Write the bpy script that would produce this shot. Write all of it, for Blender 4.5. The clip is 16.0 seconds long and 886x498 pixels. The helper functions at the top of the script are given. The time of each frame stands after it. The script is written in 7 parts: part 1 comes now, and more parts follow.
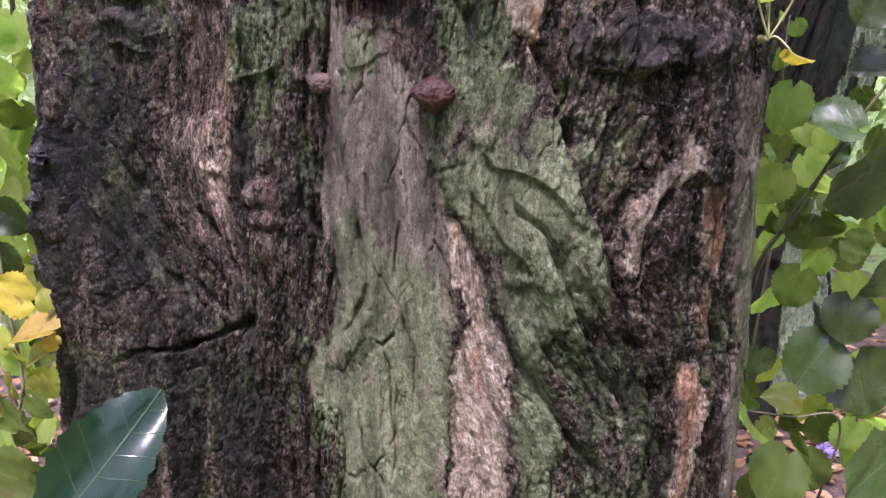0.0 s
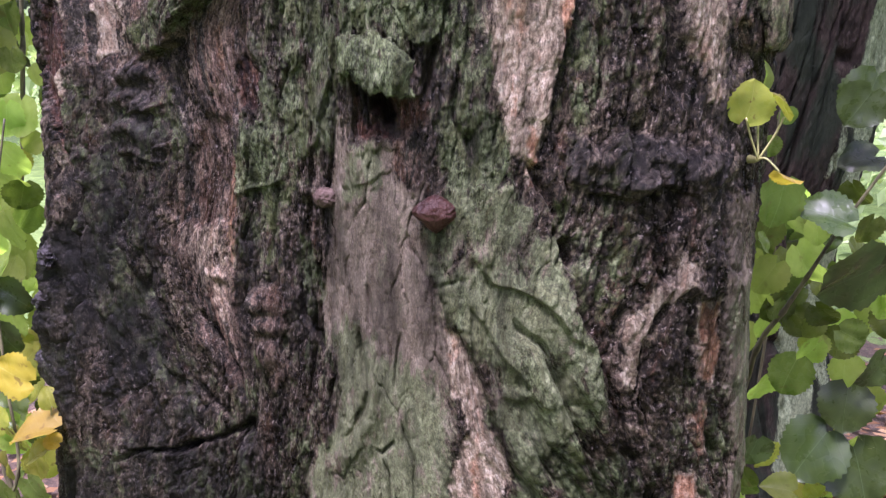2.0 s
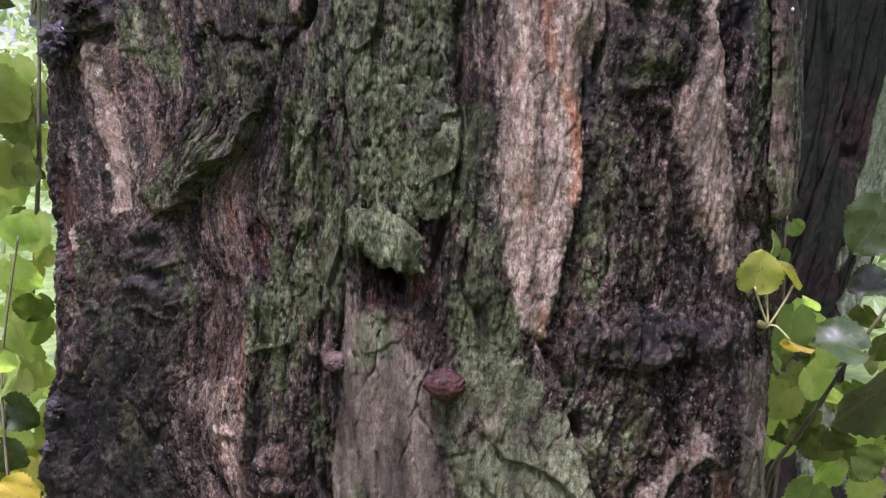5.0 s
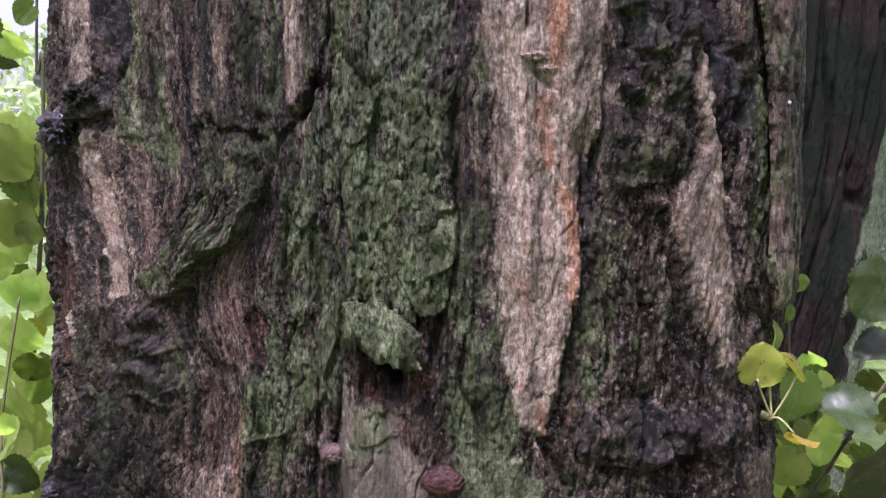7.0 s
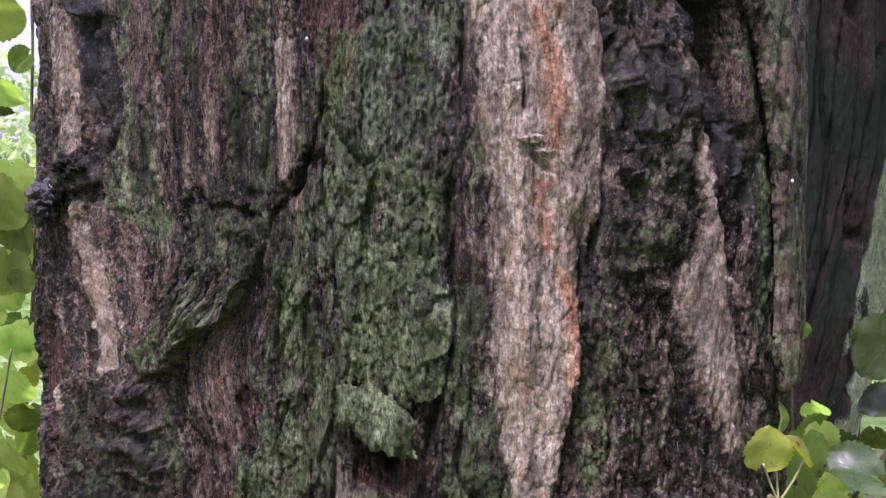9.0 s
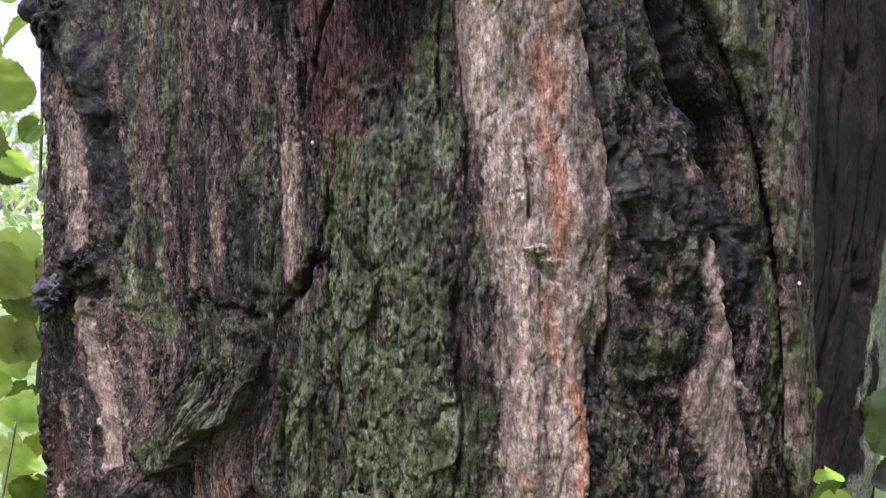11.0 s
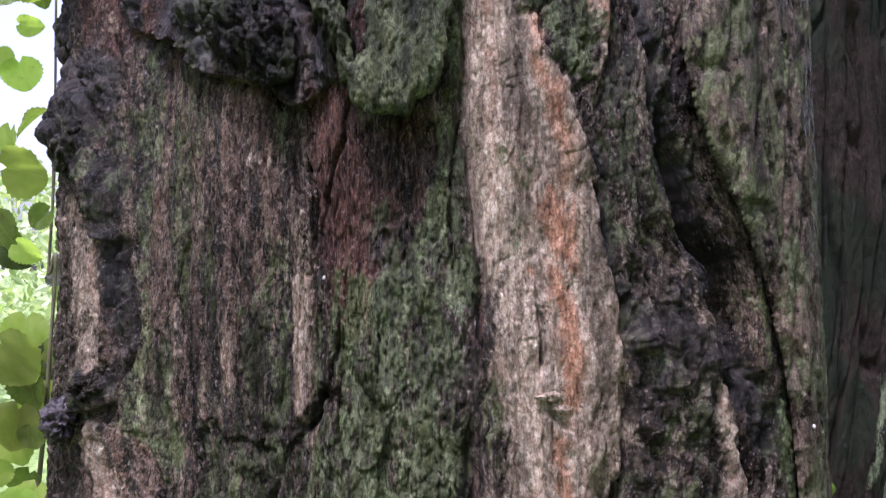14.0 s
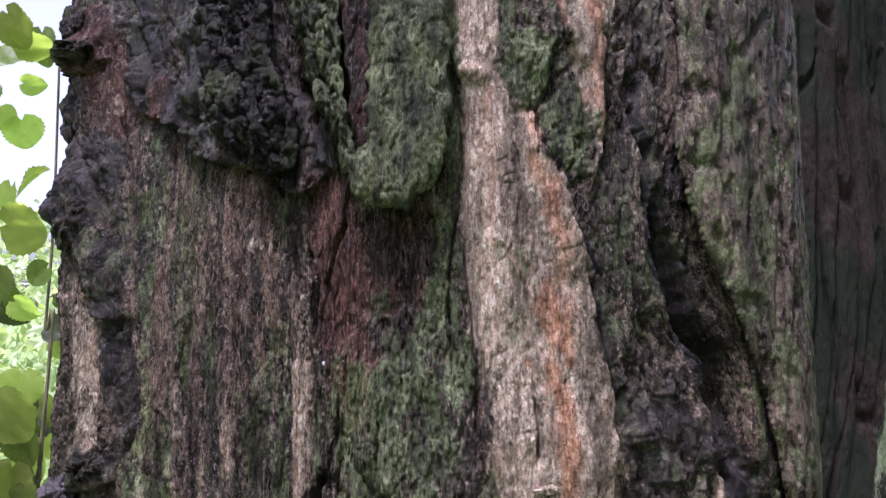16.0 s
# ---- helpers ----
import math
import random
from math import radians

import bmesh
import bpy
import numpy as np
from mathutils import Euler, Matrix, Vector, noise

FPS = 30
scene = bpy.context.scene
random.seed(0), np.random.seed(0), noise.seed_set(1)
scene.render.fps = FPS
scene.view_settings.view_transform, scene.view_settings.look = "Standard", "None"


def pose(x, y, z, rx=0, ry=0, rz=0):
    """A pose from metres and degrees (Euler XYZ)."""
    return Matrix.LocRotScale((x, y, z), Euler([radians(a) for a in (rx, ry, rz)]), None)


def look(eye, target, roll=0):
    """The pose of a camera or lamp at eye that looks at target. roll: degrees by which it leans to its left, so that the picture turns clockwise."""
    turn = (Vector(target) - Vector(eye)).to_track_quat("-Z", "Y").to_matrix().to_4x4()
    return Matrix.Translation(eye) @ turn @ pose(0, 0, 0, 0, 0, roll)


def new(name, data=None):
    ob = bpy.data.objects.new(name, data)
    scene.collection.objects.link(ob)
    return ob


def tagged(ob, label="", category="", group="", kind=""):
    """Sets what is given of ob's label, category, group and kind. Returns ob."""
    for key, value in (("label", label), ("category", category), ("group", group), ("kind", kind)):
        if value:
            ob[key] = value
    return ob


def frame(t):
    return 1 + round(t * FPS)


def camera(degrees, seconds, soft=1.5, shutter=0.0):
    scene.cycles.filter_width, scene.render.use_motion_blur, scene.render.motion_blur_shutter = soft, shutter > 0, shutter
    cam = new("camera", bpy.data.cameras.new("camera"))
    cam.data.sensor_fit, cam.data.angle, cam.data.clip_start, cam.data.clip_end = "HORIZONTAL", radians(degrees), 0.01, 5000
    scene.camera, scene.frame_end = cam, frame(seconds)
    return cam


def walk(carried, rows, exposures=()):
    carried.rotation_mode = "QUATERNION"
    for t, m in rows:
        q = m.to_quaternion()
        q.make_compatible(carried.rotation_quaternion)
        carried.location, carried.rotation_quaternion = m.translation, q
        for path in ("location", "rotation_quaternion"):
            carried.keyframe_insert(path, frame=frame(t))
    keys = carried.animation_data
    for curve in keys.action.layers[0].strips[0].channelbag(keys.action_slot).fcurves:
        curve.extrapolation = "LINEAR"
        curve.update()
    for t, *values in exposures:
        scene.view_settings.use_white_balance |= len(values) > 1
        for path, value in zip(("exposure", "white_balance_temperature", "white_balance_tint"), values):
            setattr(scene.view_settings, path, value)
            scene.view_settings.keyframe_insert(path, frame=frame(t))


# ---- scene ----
cam = camera(55.4, 16.0, soft=1.35)
METRES, EYE, TILT, LEAN, TURN = 0.45, 1.60, -18.0, 0.0, 0.0
ROWS = [
    (0.0, 0.0, 0.0, 0.0, -0.0, 0.0, 0.0),
    (0.5, 0.003, -0.0067, 0.0324, -0.08, 0.86, -0.13),
    (1.0, -0.0028, -0.0186, 0.0517, -0.02, 1.8, -0.39),
    (1.5, -0.0074, -0.0296, 0.0733, -0.03, 2.76, -0.41),
    (2.0, -0.0051, -0.0439, 0.115, -0.15, 3.87, -0.29),
    (2.5, 0.0017, -0.0594, 0.1645, -0.25, 4.99, -0.17),
    (3.0, 0.0005, -0.0624, 0.1935, -0.19, 5.82, -0.12),
    (3.5, -0.0053, -0.0577, 0.2296, -0.0, 6.61, -0.17),
    (4.0, -0.0102, -0.0598, 0.26, 0.15, 7.31, -0.2),
    (6.5, 0.0013, -0.076, 0.4122, 0.8, 10.26, 0.05),
    (7.0, 0.0073, -0.0752, 0.4451, 0.83, 10.69, 0.16),
    (7.5, 0.0141, -0.0704, 0.4746, 0.79, 11.02, 0.25),
    (8.0, 0.0153, -0.0671, 0.5026, 0.68, 11.4, 0.29),
    (10.5, 0.0091, -0.0597, 0.6552, 1.21, 14.32, 0.63),
    (11.0, 0.0151, -0.0833, 0.6834, 1.3, 15.09, 0.76),
    (11.5, 0.0198, -0.1068, 0.7109, 1.36, 15.8, 0.77),
    (12.0, 0.0206, -0.1217, 0.733, 1.55, 16.38, 0.72),
    (12.5, 0.0208, -0.135, 0.7582, 1.72, 17.09, 0.71),
    (13.0, 0.0152, -0.1399, 0.7786, 1.65, 17.7, 0.67),
    (13.5, 0.0055, -0.1324, 0.807, 1.57, 18.18, 0.59),
    (14.0, 0.0037, -0.133, 0.8402, 1.52, 18.77, 0.55),
    (14.5, 0.0037, -0.1466, 0.8639, 1.44, 19.49, 0.66),
    (15.0, -0.0017, -0.1746, 0.8882, 1.36, 20.22, 0.65),
    (15.5, 0.0004, -0.1855, 0.9049, 1.29, 20.78, 0.54),
    (16.0, -0.0005, -0.1926, 0.9248, 1.16, 21.36, 0.47),
]
walk(cam, [(t, pose(0, 0, EYE, TILT, LEAN, TURN) @ pose(METRES * x, METRES * y, METRES * z, 90 + pitch, roll, yaw)) for t, x, y, z, yaw, pitch, roll in ROWS],
     exposures=[(0.0, 1.32, 5660, 44), (2.0, 1.31, 5650, 46), (4.0, 1.05, 5650, 45), (8.0, 1.12, 5620, 43), (16.0, 1.22, 5610, 39)])

# ---------------------------------------------------------------- light
SUN_UP, SUN_ROUND = 68.0, 205.0
world = bpy.data.worlds.new("overcast_sky")
scene.world = world
world.use_nodes = True
wn, wl = world.node_tree.nodes, world.node_tree.links
sky = wn.new("ShaderNodeTexSky")
sky.sky_type, sky.sun_disc = "NISHITA", False
sky.sun_elevation, sky.sun_rotation = radians(SUN_UP), radians(SUN_ROUND)
sky.air_density, sky.dust_density = 1.0, 4.0
cloud = wn.new("ShaderNodeHueSaturation")
cloud.inputs["Saturation"].default_value = 0.5
wl.new(sky.outputs[0], cloud.inputs["Color"])
wl.new(cloud.outputs[0], wn["Background"].inputs["Color"])
wn["Background"].inputs["Strength"].default_value = 0.15
sun = new("sun", bpy.data.lights.new("sun", "SUN"))
sun.data.energy, sun.data.angle, sun.data.color = 4.5, radians(11), (1.0, 0.96, 0.93)
sun.matrix_world = look(Vector((math.sin(radians(SUN_ROUND)) * math.cos(radians(SUN_UP)), math.cos(radians(SUN_ROUND)) * math.cos(radians(SUN_UP)), math.sin(radians(SUN_UP)))), (0, 0, 0))

# ---------------------------------------------------------------- materials
def material(name):
    m = bpy.data.materials.new(name)
    m.use_nodes = True
    return m, m.node_tree


def node(tree, kind, links=(), **values):
    """A node with its settings and the links into it: {input: output socket or value}."""
    n = tree.nodes.new(kind)
    for key, value in values.items():
        setattr(n, key, value)
    for key, value in dict(links).items():
        if isinstance(value, bpy.types.NodeSocket):
            tree.links.new(value, n.inputs[key])
        else:
            n.inputs[key].default_value = value
    return n


def stretched(tree, vector, x, y, z):
    return node(tree, "ShaderNodeMapping", {"Vector": vector, "Scale": (x, y, z)}).outputs[0]


def grain(tree, vector, scale, detail=5.0, rough=0.6, twist=0.0):
    return node(tree, "ShaderNodeTexNoise", {"Vector": vector, "Scale": scale, "Detail": detail, "Roughness": rough, "Distortion": twist}).outputs[0]


def ramp(tree, value, *stops):
    n = node(tree, "ShaderNodeValToRGB", {0: value})
    e = n.color_ramp.elements
    while len(e) < len(stops):
        e.new(0.5)
    for i, (at, colour) in enumerate(stops):
        e[i].position = at
        e[i].color = (*colour, 1.0) if isinstance(colour, tuple) else (colour, colour, colour, 1.0)
    return n.outputs[0]


def mixed(tree, factor, a, b, mode="MIX"):
    n = node(tree, "ShaderNodeMix", {0: factor}, data_type="RGBA", blend_type=mode)
    for key, value in ((6, a), (7, b)):
        if isinstance(value, bpy.types.NodeSocket):
            tree.links.new(value, n.inputs[key])
        else:
            n.inputs[key].default_value = (*value, 1.0)
    return n.outputs[2]


def sums(tree, op, a, b=0.0, clamp=False):
    n = node(tree, "ShaderNodeMath", {0: a, 1: b}, operation=op)
    n.use_clamp = clamp
    return n.outputs[0]


def patchy(tree, cover, noise_value, much=0.9, hard=3.0):
    """Cover broken up by noise into patches with crisp edges."""
    x = sums(tree, "MULTIPLY_ADD", noise_value, much)
    x.node.inputs[2].default_value = -0.5 * much - 0.5
    x = sums(tree, "ADD", x, cover)
    x = sums(tree, "MULTIPLY_ADD", x, hard)
    x.node.inputs[2].default_value = 0.5
    x.node.use_clamp = True
    return sums(tree, "MULTIPLY", x, sums(tree, "MULTIPLY", cover, 4.0, True), True)


def spread_out(t, value, times):
    """Noise with more contrast about its middle."""
    out = sums(t, "MULTIPLY_ADD", value, times)
    out.node.inputs[2].default_value = 0.5 - 0.5 * times
    return out


def bark_material():
    m, t = material("old_bark")
    sheet = node(t, "ShaderNodeAttribute", attribute_name="sheet").outputs["Vector"]
    kinds = [node(t, "ShaderNodeSeparateColor", {0: node(t, "ShaderNodeAttribute", attribute_name=n).outputs["Color"]}) for n in ("ground_kinds", "rough_kinds", "growth")]
    wood, smooth, grey = kinds[0].outputs
    dark, red, wet = kinds[1].outputs
    moss, orange, tone = kinds[2].outputs
    grit = spread_out(t, grain(t, stretched(t, sheet, 1, 1, 0.62), 620, 4, 0.75, 0.6), 1.45)
    speck = spread_out(t, grain(t, stretched(t, sheet, 1, 1, 0.6), 230, 6, 0.7, 0.5), 1.45)
    blot = spread_out(t, grain(t, stretched(t, sheet, 1, 1, 0.6), 60, 6, 0.66, 0.3), 1.45)
    wide = spread_out(t, grain(t, stretched(t, sheet, 1, 1, 0.5), 15, 5, 0.62, 0.4), 1.45)
    hue = spread_out(t, grain(t, stretched(t, sheet, 1.3, 1.3, 0.55), 33, 6, 0.68, 0.6), 1.45)
    fibre = spread_out(t, grain(t, stretched(t, sheet, 1, 1, 0.16), 330, 6, 0.7, 0.5), 1.45)
    strand = spread_out(t, grain(t, stretched(t, sheet, 1, 1, 0.08), 70, 6, 0.68, 0.5), 1.45)
    band = spread_out(t, grain(t, stretched(t, sheet, 1, 1, 0.07), 34, 5, 0.62, 0.6), 1.6)
    both = mixed(t, 0.5, fibre, strand)
    rough = mixed(t, 0.4, speck, blot)
    # rough dark bark, browner and greyer in turns
    flake = spread_out(t, grain(t, stretched(t, sheet, 1, 1, 0.45), 120, 5, 0.62, 0.8), 1.45)
    streak = spread_out(t, grain(t, stretched(t, sheet, 1, 1, 0.10), 48, 7, 0.7, 0.7), 1.45)
    drift = spread_out(t, grain(t, stretched(t, sheet, 1.2, 1.2, 0.28), 21, 6, 0.7, 0.5), 1.45)
    tan_c = ramp(t, mixed(t, 0.5, fibre, speck), (0.34, (.065, .048, .038)), (0.48, (.190, .150, .122)), (0.66, (.40, .335, .29)))
    rust_c = ramp(t, mixed(t, 0.5, fibre, speck), (0.34, (.024, .010, .007)), (0.5, (.092, .042, .026)), (0.66, (.20, .115, .080)))
    colour = ramp(t, rough, (0.34, (.007, .0055, .004)), (0.46, (.030, .0235, .0165)), (0.56, (.085, .066, .047)), (0.70, (.25, .207, .165)))
    colour = mixed(t, ramp(t, mixed(t, 0.4, drift, flake), (0.56, 0.0), (0.61, 0.6)), colour, rust_c)
    colour = mixed(t, ramp(t, mixed(t, 0.4, streak, flake), (0.54, 0.0), (0.585, 0.85)), colour, tan_c)
    smooth_c = ramp(t, mixed(t, 0.45, blot, both), (0.32, (.13, .105, .080)), (0.45, (.235, .198, .160)), (0.55, (.30, .258, .212)), (0.70, (.42, .37, .315)))
    grey_c = ramp(t, mixed(t, 0.62, both, rough), (0.36, (.038, .026, .020)), (0.45, (.125, .087, .069)), (0.54, (.24, .176, .145)), (0.65, (.44, .35, .305)))
    shade = ramp(t, rough, (0.34, (.008, .008, .007)), (0.5, (.032, .030, .025)), (0.66, (.105, .098, .082)))
    grey_c = mixed(t, ramp(t, mixed(t, 0.35, drift, flake), (0.55, 0.0), (0.59, 0.55)), grey_c, rust_c)
    grey_c = mixed(t, ramp(t, mixed(t, 0.45, band, flake), (0.47, 0.95), (0.515, 0.0)), grey_c, shade)
    wood_c = ramp(t, mixed(t, 0.5, both, speck), (0.34, (.13, .090, .066)), (0.45, (.33, .264, .206)), (0.54, (.54, .455, .37)), (0.66, (.86, .80, .72)))
    wood_c = mixed(t, 1.0, wood_c, ramp(t, mixed(t, 0.5, strand, band), (0.36, .66), (0.47, .92), (0.62, 1.08)), "MULTIPLY")
    wood_c = mixed(t, ramp(t, mixed(t, 0.5, strand, hue), (0.52, 0.0), (0.62, 0.5)), wood_c, (.34, .19, .130))
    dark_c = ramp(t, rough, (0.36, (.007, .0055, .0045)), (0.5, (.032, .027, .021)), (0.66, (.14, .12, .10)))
    red_c = ramp(t, mixed(t, 0.35, both, speck), (0.36, (.020, .009, .007)), (0.5, (.100, .047, .034)), (0.64, (.27, .155, .120)))
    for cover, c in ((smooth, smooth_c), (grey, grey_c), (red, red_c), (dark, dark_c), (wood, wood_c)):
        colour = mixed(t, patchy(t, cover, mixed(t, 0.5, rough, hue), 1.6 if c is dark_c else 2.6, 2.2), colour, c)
    orange_c = ramp(t, mixed(t, 0.5, fibre, speck), (0.34, (.15, .065, .040)), (0.5, (.44, .225, .135)), (0.66, (.74, .50, .38)))
    colour = mixed(t, sums(t, "MULTIPLY", patchy(t, orange, mixed(t, 0.5, both, hue), 2.2, 2.0), 0.9), colour, orange_c)
    moss_c = ramp(t, mixed(t, 0.55, blot, speck), (0.34, (.030, .040, .018)), (0.44, (.098, .130, .064)), (0.54, (.176, .236, .124)), (0.68, (.33, .40, .25)))
    moss_c = mixed(t, ramp(t, hue, (0.53, 0.0), (0.60, 0.7)), moss_c, (.066, .084, .024))
    sage = ramp(t, mixed(t, 0.55, blot, speck), (0.32, (.110, .120, .070)), (0.45, (.180, .215, .122)), (0.55, (.226, .268, .158)), (0.70, (.31, .36, .23)))
    moss_c = mixed(t, sums(t, "MULTIPLY", smooth, 0.8), moss_c, sage)
    moss_cover = patchy(t, moss, mixed(t, 0.5, flake, hue), 3.2, 2.4)
    colour = mixed(t, sums(t, "MULTIPLY", moss_cover, 0.85), colour, moss_c)
    colour = mixed(t, 1.0, colour, mixed(t, tone, (.088, .086, .075), (0.63, 0.612, 0.535)), "MULTIPLY")
    # pale flecks of loose bark
    pale_fleck = ramp(t, spread_out(t, grain(t, stretched(t, sheet, 1, 1, 0.5), 380, 3, 0.6, 0.8), 1.45), (0.62, 0.0), (0.71, 0.30))
    pale_fleck = sums(t, "MULTIPLY", pale_fleck, sums(t, "SUBTRACT", 1.0, sums(t, "ADD", sums(t, "ADD", moss_cover, smooth), sums(t, "ADD", wood, sums(t, "MULTIPLY", dark, 0.7)), True)))
    colour = mixed(t, pale_fleck, colour, (.34, .29, .25))
    gritty = ramp(t, grit, (0.30, .55), (0.45, .88), (0.55, 1.05), (0.72, 1.6))
    colour = mixed(t, 1.0, colour, mixed(t, sums(t, "MULTIPLY", wood, 0.25), gritty, (1.0, 1.0, 1.0)), "MULTIPLY")
    # black flecks in the crust, and small holes' shade painted as dark specks
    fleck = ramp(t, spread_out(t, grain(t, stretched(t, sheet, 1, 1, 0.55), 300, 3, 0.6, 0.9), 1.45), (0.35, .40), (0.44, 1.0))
    slit_shade = ramp(t, spread_out(t, grain(t, stretched(t, sheet, 1, 1, 0.22), 190, 4, 0.6, 0.7), 1.45), (0.33, .36), (0.40, 1.0))
    flecks = sums(t, "MULTIPLY", fleck, slit_shade)
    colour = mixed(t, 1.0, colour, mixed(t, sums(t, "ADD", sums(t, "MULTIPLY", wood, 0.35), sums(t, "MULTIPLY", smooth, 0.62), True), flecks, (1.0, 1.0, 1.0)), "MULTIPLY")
    gloss = ramp(t, mixed(t, 0.5, blot, hue), (0.42, .24), (0.58, .75))
    gloss = mixed(t, wet, gloss, ramp(t, speck, (0.40, .30), (0.60, .60)))
    high = mixed(t, 0.55, speck, fibre)
    high = mixed(t, 0.3, high, blot)
    high = mixed(t, 0.3, high, grit)
    bump = node(t, "ShaderNodeBump", {"Height": high, "Strength": 1.0, "Distance": 0.0038})
    p = t.nodes["Principled BSDF"]
    # drops and films of water in small spots
    film = sums(t, "MULTIPLY", ramp(t, mixed(t, 0.35, grit, blot), (0.55, 0.0), (0.64, 1.0)), sums(t, "MULTIPLY_ADD", wet, 0.36))
    film.node.inputs[1].links[0].from_node.inputs[2].default_value = 0.05
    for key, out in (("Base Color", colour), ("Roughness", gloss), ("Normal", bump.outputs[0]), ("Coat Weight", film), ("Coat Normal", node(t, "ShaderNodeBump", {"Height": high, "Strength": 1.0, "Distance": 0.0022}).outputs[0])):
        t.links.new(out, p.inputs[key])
    p.inputs["Coat Roughness"].default_value = 0.14
    t.links.new(sums(t, "MULTIPLY_ADD", wet, 0.10), p.inputs["Specular IOR Level"])
    p.inputs["Specular IOR Level"].links[0].from_node.inputs[2].default_value = 0.10
    return m


def plain_bark(name, low, mid, high, across=1.0, algae=0.0, dull=(.5, .85), shine=0.2):
    """Bark of things without a sheet, by their own coordinates."""
    m, t = material(name)
    at = node(t, "ShaderNodeTexCoord").outputs["Object"]
    n1 = grain(t, stretched(t, at, 1, 1, 0.3), 60 * across, 6, 0.68, 0.3)
    n2 = grain(t, stretched(t, at, 1, 1, 0.4), 9 * across, 4, 0.6)
    colour = ramp(t, mixed(t, 0.35, n1, n2), (0.33, low), (0.5, mid), (0.68, high))
    if algae:
        colour = mixed(t, ramp(t, n2, (0.52, 0.0), (0.6, algae)), colour, (.13, .18, .085))
    bump = node(t, "ShaderNodeBump", {"Height": n1, "Strength": 0.9, "Distance": 0.008 / across})
    p = t.nodes["Principled BSDF"]
    t.links.new(colour, p.inputs["Base Color"])
    t.links.new(bump.outputs[0], p.inputs["Normal"])
    t.links.new(ramp(t, n2, (0.4, dull[0]), (0.6, dull[1])), p.inputs["Roughness"])
    p.inputs["Specular IOR Level"].default_value = shine
    return m


def leaf_material(name, face, back, vein, gloss=0.35, through_light=0.5, spots=0.0):
    """A leaf: blotched face, lighter veins, some light shining through."""
    m, t = material(name)
    flat = node(t, "ShaderNodeAttribute", attribute_name="blade").outputs["Vector"]
    own = node(t, "ShaderNodeObjectInfo").outputs["Random"]
    xyz = node(t, "ShaderNodeSeparateXYZ", {0: flat})
    side = sums(t, "ABSOLUTE", xyz.outputs[0])
    along = sums(t, "SUBTRACT", xyz.outputs[1], sums(t, "MULTIPLY", side, 0.75))
    rib = sums(t, "ABSOLUTE", sums(t, "SUBTRACT", sums(t, "FRACT", sums(t, "MULTIPLY", along, 5.5)), 0.5))
    lines = sums(t, "MAXIMUM", ramp(t, side, (0.002, 0.6), (0.009, 0.0)), ramp(t, rib, (0.0, 0.20), (0.04, 0.0)))
    blotch = grain(t, flat, 4.0, 5, 0.6)
    moved = node(t, "ShaderNodeVectorMath", {0: flat, 1: node(t, "ShaderNodeCombineXYZ", {0: sums(t, "MULTIPLY", own, 40.0), 1: own}).outputs[0]}, operation="ADD").outputs[0]
    big = grain(t, moved, 2.2, 3, 0.6)
    colour = mixed(t, ramp(t, blotch, (0.35, 0.0), (0.7, 0.5)), face, back)
    colour = mixed(t, lines, colour, vein)
    if spots:
        colour = mixed(t, ramp(t, big, (0.62, 0.0), (0.68, spots)), colour, (.10, .045, .02))
    hue = node(t, "ShaderNodeHueSaturation", {"Color": colour, "Hue": sums(t, "MULTIPLY_ADD", own, 0.03), "Value": sums(t, "MULTIPLY_ADD", own, 0.75)})
    hue.inputs["Hue"].links[0].from_node.inputs[2].default_value = 0.485
    hue.inputs["Value"].links[0].from_node.inputs[2].default_value = 0.55
    p = t.nodes["Principled BSDF"]
    t.links.new(hue.outputs[0], p.inputs["Base Color"])
    t.links.new(ramp(t, big, (0.4, gloss * 0.6), (0.65, min(1.0, gloss * 1.7))), p.inputs["Roughness"])
    t.links.new(node(t, "ShaderNodeBump", {"Height": mixed(t, 0.6, blotch, lines), "Strength": 0.5, "Distance": 0.002}).outputs[0], p.inputs["Normal"])
    glow = node(t, "ShaderNodeBsdfTranslucent", {0: mixed(t, 1.0, hue.outputs[0], (1.4, 1.65, 0.75), "MULTIPLY")})
    blend = node(t, "ShaderNodeMixShader", {0: through_light, 1: p.outputs[0], 2: glow.outputs[0]})
    t.links.new(blend.outputs[0], t.nodes["Material Output"].inputs[0])
    return m


def simple(name, low, high, scale, rough=0.7, bump=0.002, stretch=(1, 1, 1)):
    m, t = material(name)
    at = stretched(t, node(t, "ShaderNodeTexCoord").outputs["Object"], *stretch)
    n1 = grain(t, at, scale, 6, 0.65)
    p = t.nodes["Principled BSDF"]
    t.links.new(ramp(t, n1, (0.34, low), (0.66, high)), p.inputs["Base Color"])
    t.links.new(node(t, "ShaderNodeBump", {"Height": n1, "Strength": 0.7, "Distance": bump}).outputs[0], p.inputs["Normal"])
    p.inputs["Roughness"].default_value = rough
    return m


